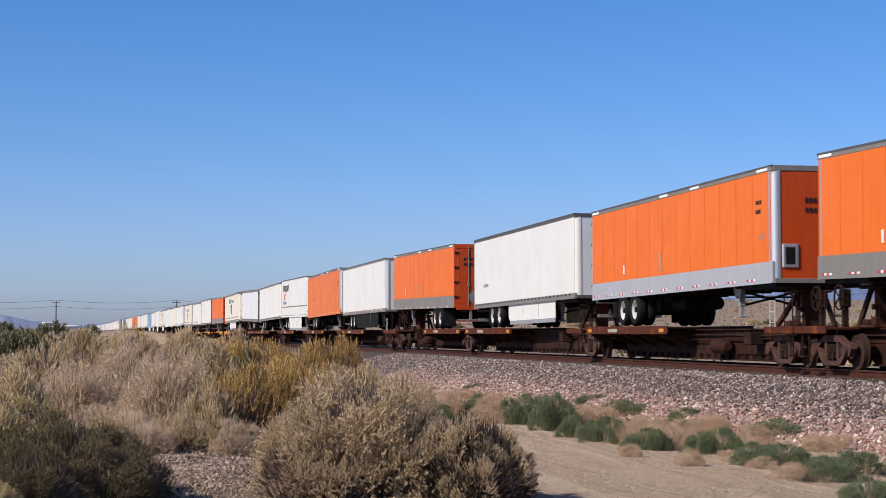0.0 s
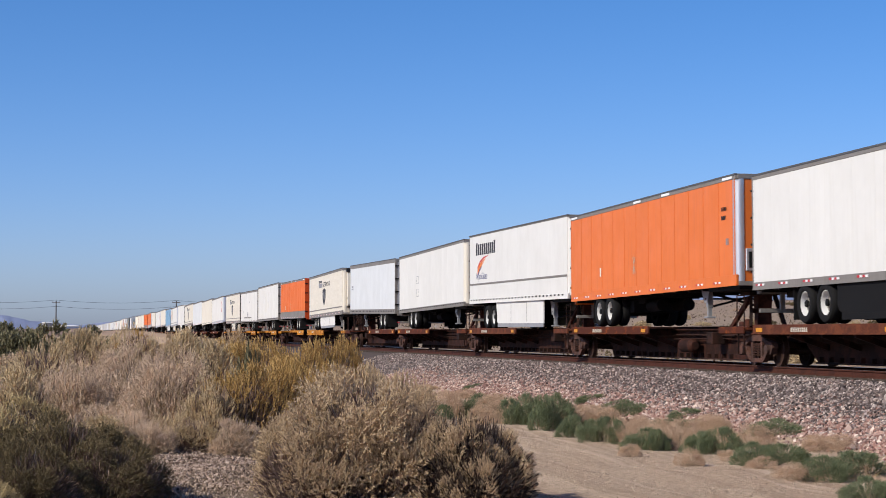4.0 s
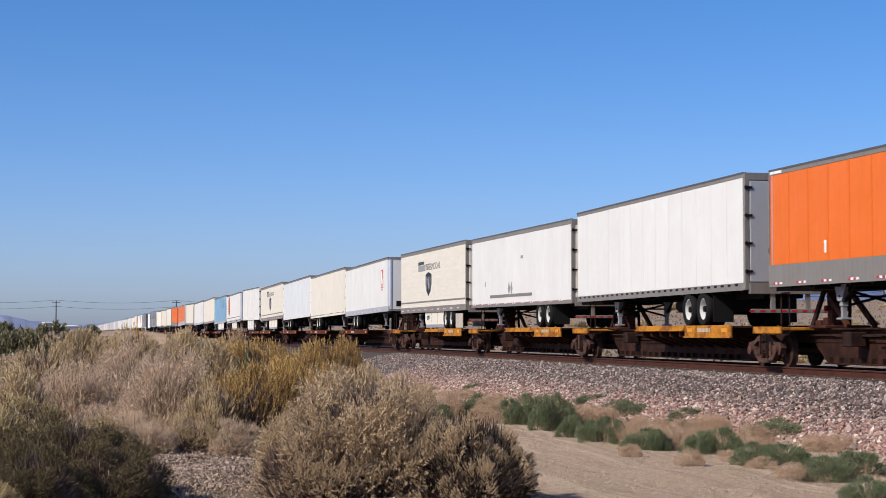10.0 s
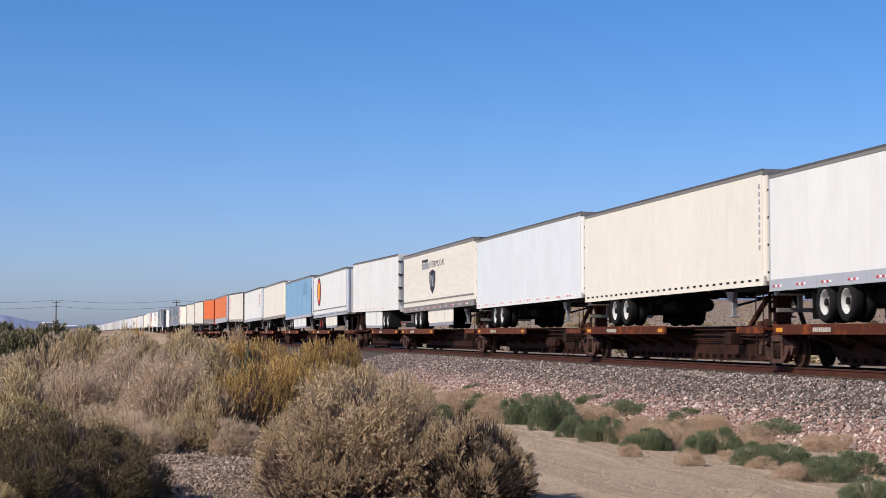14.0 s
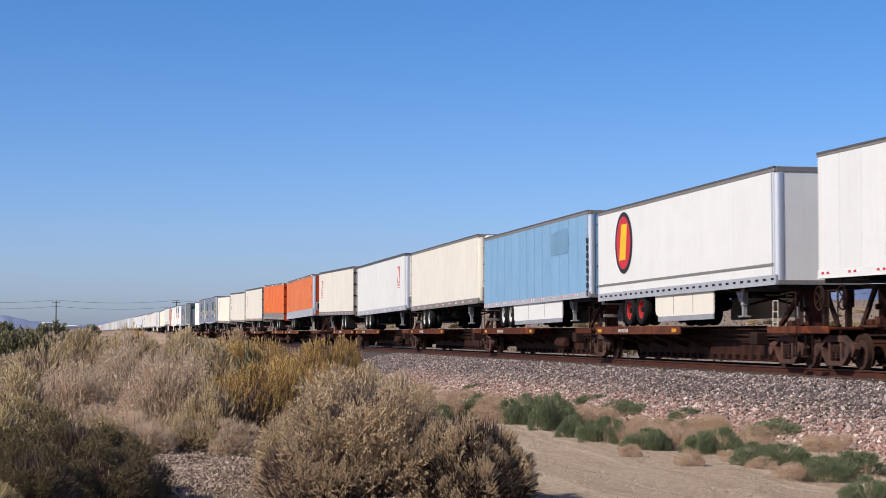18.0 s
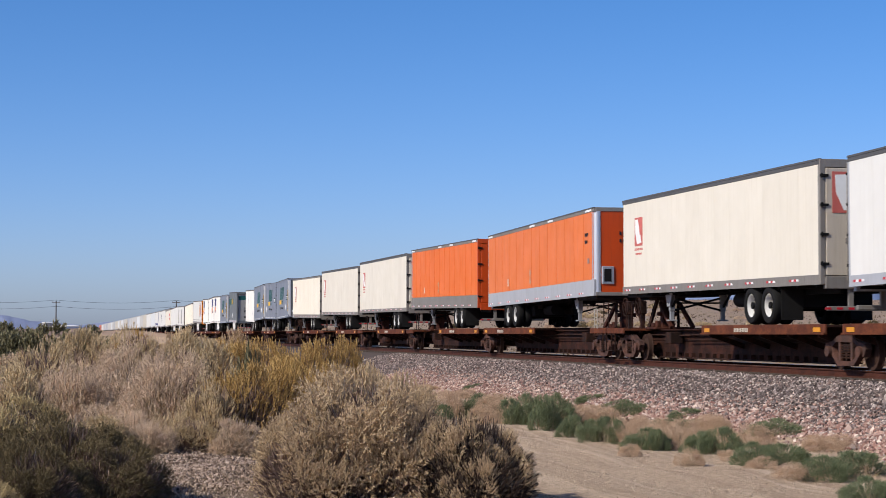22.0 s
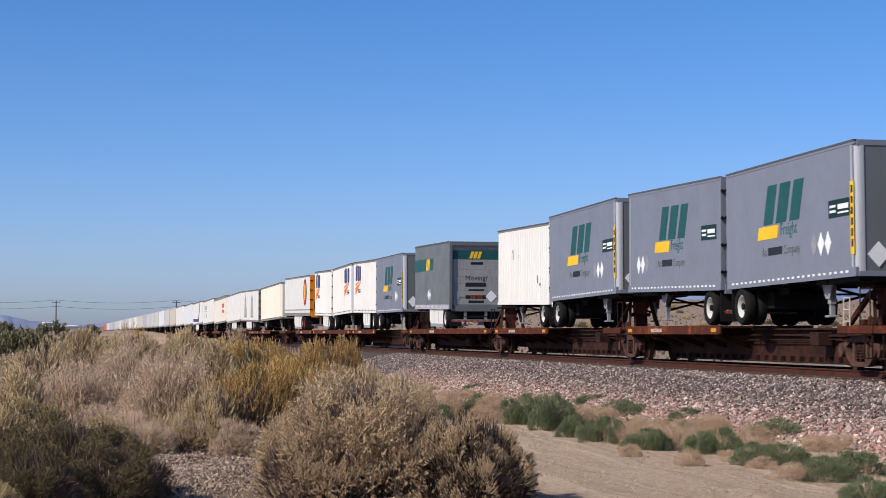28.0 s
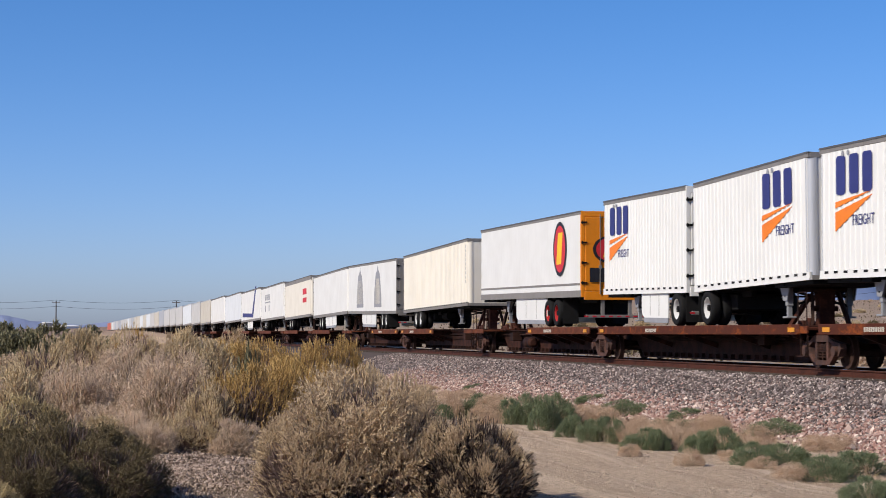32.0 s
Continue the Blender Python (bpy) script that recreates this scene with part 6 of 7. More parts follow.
t.tape(n=8)
t.decal("green_band", ("gband",), lambda b: poly(b, [(0, 0.0), (4.6, 0.05), (4.75, 0.62), (0, 0.62)]), INK_GREEN, 0.1, 2.75, "dark green band")
t.decal("brand_mark", ("bm3",), lambda b: slant_blocks(b, 0.55), INK_YELLOW, 3.0, 2.8, "slanted yellow blocks", out=0.038)
diamonds(t, 3.6, 1.7, [INK_WHITE, INK_WHITE])
rf = pose(0, 0, 0, 0, 0, -90) @ pose(0, 0.004, 0.1)
t.add("door_band", ("dband",), lambda b: poly(b, [(-1.1, 0), (1.1, 0), (1.1, 0.42), (-1.1, 0.42)]), INK_GREEN, rf @ pose(0, 0, 3.2), "dark green band")
t.add("brand_mark", ("bm4",), lambda b: slant_blocks(b, 0.33), INK_YELLOW, rf @ pose(-0.35, -0.008, 3.24), "slanted yellow blocks")
t.add("door_lines", ("dlines",), lambda b: bars(b, [(-0.25, 0, 0.6, 0.12), (-0.5, -1.05, 1.0, 0.2), (-0.35, -1.25, 0.75, 0.09), (-0.5, -1.62, 1.0, 0.17), (-0.35, -1.82, 0.75, 0.12), (-0.55, -2.5, 1.1, 0.06)]), INK, rf @ pose(0, 0, 2.95))
part("lettering", text_mesh("Moving?", 0.34, INK), t.root, "", rf @ pose(-0.52, 0, 2.2))
t.add("door_figures", ("df5",), lambda b: figure_bars(b, 5, 0.09, 0.2, 0.03), INK_ORANGE, rf @ pose(-0.25, 0, 0.98 + 0.35))
for x_, m_ in ((-0.95, INK_GREY), (0.75, INK_WHITE)):
    t.add("placard_holder", ("plac5",), lambda b: poly(b, [(0, -0.28), (0.28, 0), (0, 0.28), (-0.28, 0)]), m_, rf @ pose(x_, -0.01, 1.45))

flat_car(631.9, 612.3, "far", CAR_BROWN, False, True, BROWN_CAR, edge=CAR_ORANGE)
grey_pup(622.6, 614.1, "N", 2.8, 6.7, 5.9, 0.09, 0.0)
white_pup(631.4, 622.9, "R", 0.9, (3.6, 6.0))
flat_car(650.6, 631.9, "far", CAR_BROWN, False, False, BROWN_CAR, edge=CAR_ORANGE, full=True)
white_pup(640.4, 632.0, "N", 5.3)
white_pup(649.6, 641.2, "R", 0.7, (4.0, 6.6))
flat_car(669.5, 650.6, "near", CAR_BROWN, False, False, BROWN_CAR)
t = plain_trailer(668.3, 652.4, "R", WHITE, "smooth", "white trailer with an oval logo and amber rear doors", low_h=0.24, top_h=0.12, rear=YELLOW_DOOR, frame=YELLOW_DOOR, rim=RIM_RED, skirt=WHITE, skirt_q=(6.2, 11.0), tape=False, raised=0.2)
moulding(t, 1.5)
oval_logo(t, 13.15, 2.85)
rf = pose(0, 0, 0, 0, 0, -90) @ pose(0, -0.06, 0)
oval_logo(t, 0, m=rf @ pose(-0.2, -0.02, 2.75) @ Matrix.Diagonal((0.75, 1, 0.5, 1)))
t.add("door_sign", ("dsignb",), lambda b: bars(b, [(-1.0, 0, 1.1, 0.5)]), INK, rf @ pose(0, -0.01, 1.6))
flat_car(688.0, 669.5, "far", CAR_BROWN, False, False, BROWN_CAR)
t = plain_trailer(687.0, 671.0, "N", CREAM, "ribbed", "cream ribbed trailer with a tan nose", low_h=0.16, post=CREAM, rivets=True, tape=False)
t.decal("post_figures", ("upfig",), lambda b: figure_bars(b, 9, 0.11, 0.13, 0.07, True), INK_GREY, t.L - 0.35, 3.5)
flat_car(706.9, 688.0, "near", CAR_BROWN, True, False, BROWN_CAR)
t = plain_trailer(706.6, 689.3, "R", WHITE, "smooth", "white trailer with grey green tower pictures", low_h=0.16, rear=STEEL_RAIL, skirt=WHITE, skirt_q=(5.2, 10.2), tape=False)
for q_ in (3.4, 9.9):
    t.decal("tower_picture", ("tower",), lambda b: (poly(b, [(0, -1.15), (2.6, -1.15), (2.5, -0.5), (2.2, 0.3), (2.0, 0.75), (1.5, 1.0), (1.3, 1.3), (1.1, 1.0), (0.6, 0.8), (0.3, 0.2), (0.05, -0.4)]),), INK_GREY, q_, 2.4)
    t.decal("tower_lines", ("towerl",), lambda b: bars(b, [(0.35 + i * 0.42, -0.95, 0.16, 1.1 + 0.35 * (i in (1, 2, 3))) for i in range(5)]), TAN_FAR, q_, 2.4, out=0.038)

tail = [(723.5, 707.2, WHITE, "long white smooth-sided box trailer"), (741.2, 725.1, CREAM, "dirty cream trailer with a red and grey mark"), (760.0, 742.2, WHITE, "white trailer with grey lettering"), (779.4, 761.0, WHITE, "white trailer with a blue swoosh"), (798.9, 780.2, WHITE_COOL, "bluish white smooth-sided box trailer")]
for i, (f_, n_, m_, l_) in enumerate(tail):
    flat_car(f_ + 0.6, (706.9, 724.1, 741.8, 760.6, 780.0)[i], "far", CAR_BROWN, i == 4, i == 0, BROWN_CAR, marks=False)
    t = plain_trailer(f_, n_, "N", m_, "smooth", l_, tape=False, skirt=WHITE if i in (0, 3) else None, skirt_q=(6, 11), top_h=0.3 if i == 1 else 0.13)
    if i == 1:
        t.decal("side_mark", ("mk1",), lambda b: (bars(b, [(0, 0, 2.2, 0.45), (0, -0.6, 2.2, 0.35)])), INK_RED, 11.5, 2.6)
    if i == 2:
        t.decal("side_mark", ("mk2",), lambda b: bars(b, [(0.3 + k * 0.7, 0.3, 0.5, 0.5) for k in range(6)] + [(0.5, -0.7, 0.6, 0.55), (3.4, -0.7, 0.6, 0.55), (0.3, 0.05, 4.2, 0.1)]), INK_GREY, 3.0, 2.4)
    if i == 3:
        t.decal("side_mark", ("mk3",), lambda b: poly(b, [(0, -0.7), (9.5, -0.9), (12.5, 1.6), (13.5, 1.7), (10.5, -1.3), (0, -1.1)]), INK_NAVY, 1.5, 2.5, "broad blue swoosh")
flat_car(819.9, 799.5, "far", CAR_BROWN, False, True, BROWN_CAR, marks=False)
plain_trailer(819.3, 800.4, "N", WHITE, "smooth", "long white smooth-sided box trailer", tape=False)
random.seed(4)
edge_u = 819.9
k = 0
while edge_u < 1370:
    step = random.choice((17.9, 18.3, 18.7, 19.4))
    # The greyed white carries the haze of the distance in its colour.
    far_mats = [(HAZED_WHITE, "haze-greyed white trailer far down the train"), (WHITE_COOL, "bluish white trailer far down the train"), (TAN_FAR, "tan trailer far down the train"), (HAZED_WHITE, "haze-greyed white trailer far down the train"), (SILVER_PAINT, "silver trailer far down the train")]
    m_, l_ = random.choice(far_mats)
    if edge_u + step > 1335:
        m_, l_ = RED_FAR, "faded red trailer at the tail of the train"
    far_car(edge_u + step, edge_u, CAR_BROWN)
    far_trailer(edge_u + step - 0.7, edge_u + 0.9, m_, l_)
    edge_u += step


# ---- plants ----
def unit(v):
    return v / np.maximum(np.linalg.norm(v, axis=-1, keepdims=True), 1e-9)


def foliage(seed, n, k, sprig, leaf, width, up=0.7, fill=0.35, lumps=0.22, clumps=0, spread=0.24, bare=0.0, splay=0.75):
    """A dome of outward sprigs with small leaves, gathered in clumps, radius and height about 1."""
    r = np.random.RandomState(seed)
    d = unit(np.stack([r.normal(size=n), r.normal(size=n), np.abs(r.normal(size=n)) - 0.12], -1))
    ph = r.uniform(0, 6.28, (6, 2))

    def swell(d):
        az, el = np.arctan2(d[:, 1], d[:, 0]), np.arcsin(np.clip(d[:, 2], -1, 1))
        return 0.86 + lumps * sum(np.sin((i + 2) * az + ph[i, 0]) * np.cos((i + 1.5) * el * 1.3 + ph[i, 1]) for i in range(6)) / 3

    f = np.where(r.rand(n) < fill, r.uniform(0.35, 0.85, n), 1 - np.abs(r.normal(0, 0.09, n)))
    p = d * (swell(d) * f)[:, None]
    grow = d
    if clumps:
        c = unit(np.stack([r.normal(size=clumps), r.normal(size=clumps), np.abs(r.normal(size=clumps)) * 0.9 - 0.05], -1))
        cen = c * (swell(c) * r.uniform(0.62, 0.9, clumps))[:, None]
        size = spread * r.uniform(0.6, 1.3, clumps)
        i = r.randint(0, clumps, n)
        d = unit(r.normal(size=(n, 3)) + c[i] * 0.9 + np.array([0, 0, 0.5]))
        p = cen[i] + d * (size[i] * (1 - np.abs(r.normal(0, 0.22, n))))[:, None] * np.array([1, 1, 1.15])
        grow = unit(d + c[i] * 0.5)
    if bare:
        keep = (p[:, 2] > bare * r.uniform(0.3, 1.7, n)) | (r.rand(n) < 0.25)
        p, grow, n = p[keep], grow[keep], int(keep.sum())
    p *= np.minimum(1.0, 0.98 / np.maximum(np.linalg.norm(p, axis=1), 1e-6))[:, None]
    p[:, 2] = np.maximum(p[:, 2], 0.02)
    grow = unit(grow + np.array([0, 0, up]) + r.normal(0, 0.33, (n, 3)))
    ln = sprig * r.uniform(0.6, 1.4, n)
    side = unit(np.cross(grow, r.normal(size=(n, 3))))
    over = np.cross(grow, side)
    m = n * k
    tt = (np.arange(k) + 0.4) / k
    ang = r.uniform(0, 6.28, n)[:, None] + np.arange(k)[None] * 2.4
    out = np.cos(ang)[..., None] * side[:, None] + np.sin(ang)[..., None] * over[:, None]
    b = p[:, None] + grow[:, None] * (ln[:, None] * tt)[..., None]
    ld = unit(grow[:, None] * 0.9 + out * splay)
    ll = leaf * r.uniform(0.6, 1.35, (n, k))[..., None]
    wd = unit(np.cross(ld, r.normal(size=(n, k, 3)))) * width
    q = np.stack([b - wd, b + wd, b + ld * ll], 2).reshape(-1, 3)
    faces = np.arange(m * 3).reshape(m, 3)
    s0, s1 = p - grow * ln[:, None] * 0.5, p + grow * ln[:, None]
    sw = side * width * 0.35
    st = np.stack([s0 - sw, s0 + sw, s1], 1).reshape(-1, 3)
    sf = np.arange(n * 3).reshape(n, 3) + m * 3
    return np.concatenate([q, st]), faces.tolist() + sf.tolist()


def thicket(seed, n, length=0.3, thin=0.008):
    """Dead twigs crowding the inside of a shrub."""
    r = np.random.RandomState(seed)
    d = unit(np.stack([r.normal(size=n), r.normal(size=n), np.abs(r.normal(size=n))], -1))
    p = d * (r.uniform(0.05, 0.72, n) ** 0.6)[:, None] * np.array([1, 1, 0.9])
    g = unit(d + r.normal(0, 0.5, (n, 3)) + np.array([0, 0, 0.4]))
    w = unit(np.cross(g, r.normal(size=(n, 3)))) * thin
    ln = length * r.uniform(0.5, 1.2, (n, 1))
    v = np.stack([p - w, p + w, p + g * ln + w * 0.3, p + g * ln - w * 0.3], 1)
    v[..., 2] = np.maximum(v[..., 2], 0.0)
    return v.reshape(-1, 3), np.arange(n * 4).reshape(n, 4)


def stems(seed, n, spread=0.8, thick=0.012):
    """Woody stems that rise from the root and fork outwards."""
    r = np.random.RandomState(seed)
    vs, fs = [], []
    for _ in range(n):
        az, el = r.uniform(0, 6.28), r.uniform(0.15, 1.4)
        p = np.array([r.normal(0, 0.05), r.normal(0, 0.05), 0.0])
        d = np.array([math.cos(az) * math.cos(el), math.sin(az) * math.cos(el), math.sin(el)])
        rad = thick * r.uniform(0.5, 1.2)
        pts = [p]
        for s in range(5):
            d = unit(d + r.normal(0, 0.16, 3) + np.array([0, 0, 0.06]))
            pts.append(pts[-1] + d * spread * r.uniform(0.15, 0.23))
        base = len(vs)
        for i, pt in enumerate(pts):
            w = rad * (1 - i / 5.5)
            for a in range(3):
                vs.append((pt[0] + w * math.cos(a * 2.1), pt[1] + w * math.sin(a * 2.1), pt[2] + w * 0.3 * a))
        for i in range(5):
            for a in range(3):
                c, e = base + i * 3 + a, base + i * 3 + (a + 1) % 3
                fs.append((c, e, e + 3, c + 3))
    return vs, fs


def stalks(seed, n, thin=0.006, lean=0.55):
    """A tuft of fine dry stalks with side twigs."""
    r = np.random.RandomState(seed)
    az = r.uniform(0, 6.28, n)
    tilt = np.abs(r.normal(0, lean, n))
    d = np.stack([np.cos(az) * np.sin(tilt), np.sin(az) * np.sin(tilt), np.cos(tilt)], -1)
    o = np.stack([r.normal(0, 0.25, n), r.normal(0, 0.25, n), np.zeros(n)], -1)
    ln = r.uniform(0.45, 1.05, n)[:, None]
    w = unit(np.cross(d, r.normal(size=(n, 3)))) * thin
    a = np.stack([o - w, o + w, o + d * ln], 1).reshape(-1, 3)
    m = n * 2
    i = r.randint(0, n, m)
    o2 = o[i] + d[i] * ln[i] * r.uniform(0.3, 0.95, (m, 1))
    d2 = unit(d[i] + r.normal(0, 0.5, (m, 3)))
    w2 = unit(np.cross(d2, r.normal(size=(m, 3)))) * thin * 0.8
    b = np.stack([o2 - w2, o2 + w2, o2 + d2 * r.uniform(0.1, 0.28, (m, 1))], 1).reshape(-1, 3)
    return np.concatenate([a, b]), np.arange((n + m) * 3).reshape(-1, 3)


PLANTS = {}


def plant_meshes(kind, variant):
    k = (kind, variant)
    if k in PLANTS:
        return PLANTS[k]
    s = 100 + variant * 17 + len(kind)
    if kind in ("hero", "hero_olive", "hero_dark"):
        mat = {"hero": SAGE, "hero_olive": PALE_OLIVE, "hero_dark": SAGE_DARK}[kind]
        v, f = foliage(s, 9500, 9, 0.085, 0.026, 0.0056, up=0.2, clumps=110, spread=0.19, lumps=0.3, bare=0.2, splay=0.9)
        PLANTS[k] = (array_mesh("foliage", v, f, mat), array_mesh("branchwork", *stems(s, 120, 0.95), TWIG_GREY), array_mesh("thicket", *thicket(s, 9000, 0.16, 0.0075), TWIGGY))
    elif kind == "sparse":
        v, f = foliage(s, 4200, 9, 0.095, 0.026, 0.0056, up=0.45, clumps=60, spread=0.17, lumps=0.35, splay=0.8)
        PLANTS[k] = (array_mesh("foliage", v, f, SAGE), array_mesh("branchwork", *stems(s, 140, 0.95), TWIG_GREY), array_mesh("thicket", *thicket(s, 12000, 0.2, 0.009), DEAD_SHADED))
    elif kind in ("sage", "gold", "olive"):
        mat = {"sage": SAGE, "gold": GOLD, "olive": OLIVE}[kind]
        v, f = foliage(s, 2100, 10, 0.12, 0.034, 0.010, up=0.3, clumps=60, spread=0.24, lumps=0.3, bare=0.2, splay=0.7)
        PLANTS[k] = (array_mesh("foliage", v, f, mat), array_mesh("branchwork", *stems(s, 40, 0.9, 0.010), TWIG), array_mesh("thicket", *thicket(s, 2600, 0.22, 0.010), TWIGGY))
    elif kind == "dry":
        v, f = foliage(s, 2600, 8, 0.14, 0.05, 0.0055, up=0.1, clumps=60, spread=0.26, lumps=0.3, splay=1.1)
        PLANTS[k] = (array_mesh("foliage", v, f, DRY), array_mesh("branchwork", *stems(s, 40, 0.9, 0.010), TWIG_GREY), array_mesh("thicket", *thicket(s, 2600, 0.25, 0.008), DRY_TWIGS))
    elif kind == "straw":
        v, f = foliage(s, 900, 6, 0.22, 0.15, 0.0065, up=0.15, clumps=24, spread=0.34, splay=1.2)
        PLANTS[k] = (array_mesh("stalks", v, f, STRAW), array_mesh("stems", *stalks(s, 60, 0.012, 0.8), DRY_TWIGS))
    elif kind == "green":
        v, f = foliage(s, 1700, 7, 0.16, 0.085, 0.008, up=0.7, clumps=30, spread=0.3, splay=0.6)
        PLANTS[k] = (array_mesh("shoots", v, f, GREEN), array_mesh("stems", *stalks(s, 50, 0.012, 0.5), DRY_TWIGS))
    elif kind.startswith("mid_"):
        mat = {"mid_sage": SAGE, "mid_gold": GOLD, "mid_olive": OLIVE, "mid_dry": DRY}[kind]
        dry = kind == "mid_dry"
        v, f = foliage(s, 1100, 7, 0.14, 0.055, 0.0075 if dry else 0.0125, up=0.1 if dry else 0.3, clumps=44, spread=0.27, lumps=0.35, splay=1.1 if dry else 0.75)
        PLANTS[k] = (array_mesh("foliage", v, f, mat), array_mesh("branchwork", *stems(s, 24, 0.85, 0.008), TWIG_GREY), array_mesh("thicket", *thicket(s, 900, 0.25, 0.013), DRY_TWIGS))
    elif kind == "creosote":
        v, f = foliage(s, 1300, 8, 0.13, 0.06, 0.018, up=0.5, clumps=40, spread=0.22)
        PLANTS[k] = (array_mesh("foliage", v, f, CREOSOTE), array_mesh("branchwork", *stems(s, 60, 1.0, 0.012), TWIG))
    return PLANTS[k]


LABELS = {"hero": "big rounded grey-green saltbush with fine leaves", "hero_olive": "olive green saltbush with fine pale leaves", "sparse": "half-dead brown saltbush with shade-dark hollows and pale leafy tips", "hero_dark": "saltbush beside the stones, its leaves coloured dark for shade", "sage": "dry grey-olive desert shrub", "gold": "golden green rabbitbrush shrub",
          "olive": "olive green desert shrub", "dry": "dry pinkish brown brush with bare stalks", "straw": "dry straw-coloured weed tuft at the road edge", "green": "bushy green roadside weed", "creosote": "tall thin dark creosote bush"}


def plant(kind, x, y, rx, rz, variant=0, sink=0.05, ry=None):
    me, st, *inner = plant_meshes(kind, variant)
    root = tagged(new("weed" if kind in ("green", "straw") else "bush"), LABELS[kind.replace("mid_", "")], "weed" if kind in ("green", "straw") else "bush", kind + " plants")
    z = float(land_height(np.array([x]), np.array([y]))[0])
    root.matrix_basis = pose(x, y, z - sink, 0, 0, random.uniform(0, 360)) @ Matrix.Diagonal((rx, ry or rx, rz, 1))
    part("foliage", me, root)
    if st:
        part("branchwork", st, root)
    for th in inner:
        part("thicket", th, root)
    return root


random.seed(8)
plant("hero", 3.74, 23.7, 1.52, 1.72, 0)
plant("hero", 4.2, 23.2, 1.0, 1.42, 1)
plant("sparse", 4.95, 22.7, 0.95, 1.22, 1)
plant("sparse", 5.05, 22.3, 0.7, 0.8, 0)
plant("hero", 3.2, 23.2, 0.95, 1.25, 1)
# Shade on the left saltbushes is put into their dark leaf colour.
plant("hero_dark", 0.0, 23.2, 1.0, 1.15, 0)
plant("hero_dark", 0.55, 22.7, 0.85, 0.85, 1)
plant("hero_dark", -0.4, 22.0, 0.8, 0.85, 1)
plant("hero_olive", -1.05, 20.6, 0.75, 0.62, 1)
# Unseen bush left of the view, added to shade the dark saltbushes.
plant("hero_olive", -2.3, 22.4, 1.3, 1.9, 0)
plant("dry", 1.25, 28.4, 0.5, 0.55, 0)
plant("olive", 1.95, 28.9, 0.55, 0.6, 1)
plant("dry", 2.6, 28.6, 0.5, 0.6, 1)
plant("olive", 0.6, 28.2, 0.6, 0.65, 0)
plant("hero_olive", -0.75, 23.6, 1.15, 1.30, 0)
plant("gold", 5.6, 39.7, 0.9, 2.05, 0)
plant("gold", 5.05, 39.2, 0.8, 1.85, 1)
plant("gold", 4.1, 42.0, 0.9, 1.95, 0)
plant("gold", 4.6, 41.2, 0.85, 1.9, 1)
plant("gold", 5.3, 37.6, 0.75, 1.5, 0)
plant("gold", 4.75, 36.0, 0.8, 1.35, 1)
plant("olive", 5.9, 37.2, 0.7, 1.45, 1)
plant("olive", 3.6, 35.0, 0.85, 1.3, 0)
plant("gold", 6.1, 40.2, 0.7, 1.9, 1)
plant("gold", 2.95, 31.03, 0.9, 1.45, 1)
plant("gold", 3.45, 31.8, 0.8, 1.6, 0)
plant("olive", 2.4, 30.6, 0.7, 1.2, 1)
plant("gold", 4.4, 36.8, 0.95, 1.6, 1)
plant("sage", 4.74, 29.64, 0.73, 1.59, 0)
plant("sage", 5.10, 27.53, 0.64, 1.49, 1)
plant("olive", 2.62, 34.16, 0.78, 1.69, 0)
plant("dry", 1.80, 32.29, 0.93, 1.56, 0)
plant("dry", 1.26, 36.48, 1.05, 1.61, 1)
plant("olive", 2.29, 60.76, 1.19, 2.05, 1)
plant("olive", 3.12, 48.34, 1.10, 1.90, 0)
plant("gold", 4.37, 46.05, 0.84, 1.94, 0)
plant("olive", -0.52, 40.92, 1.16, 1.62, 1)
plant("dry", 0.17, 33.64, 0.86, 1.44, 0)
plant("olive", -0.77, 31.79, 0.81, 1.39, 0)
plant("olive", 0.50, 45.82, 1.10, 1.75, 0)
plant("creosote", -1.19, 76.77, 2.1, 2.3, 0)
plant("creosote", 1.0, 81.62, 1.4, 2.2, 1)
plant("creosote", -2.9, 87.17, 1.9, 2.4, 1)
plant("creosote", 3.24, 33.01, 0.30, 1.9, 0)
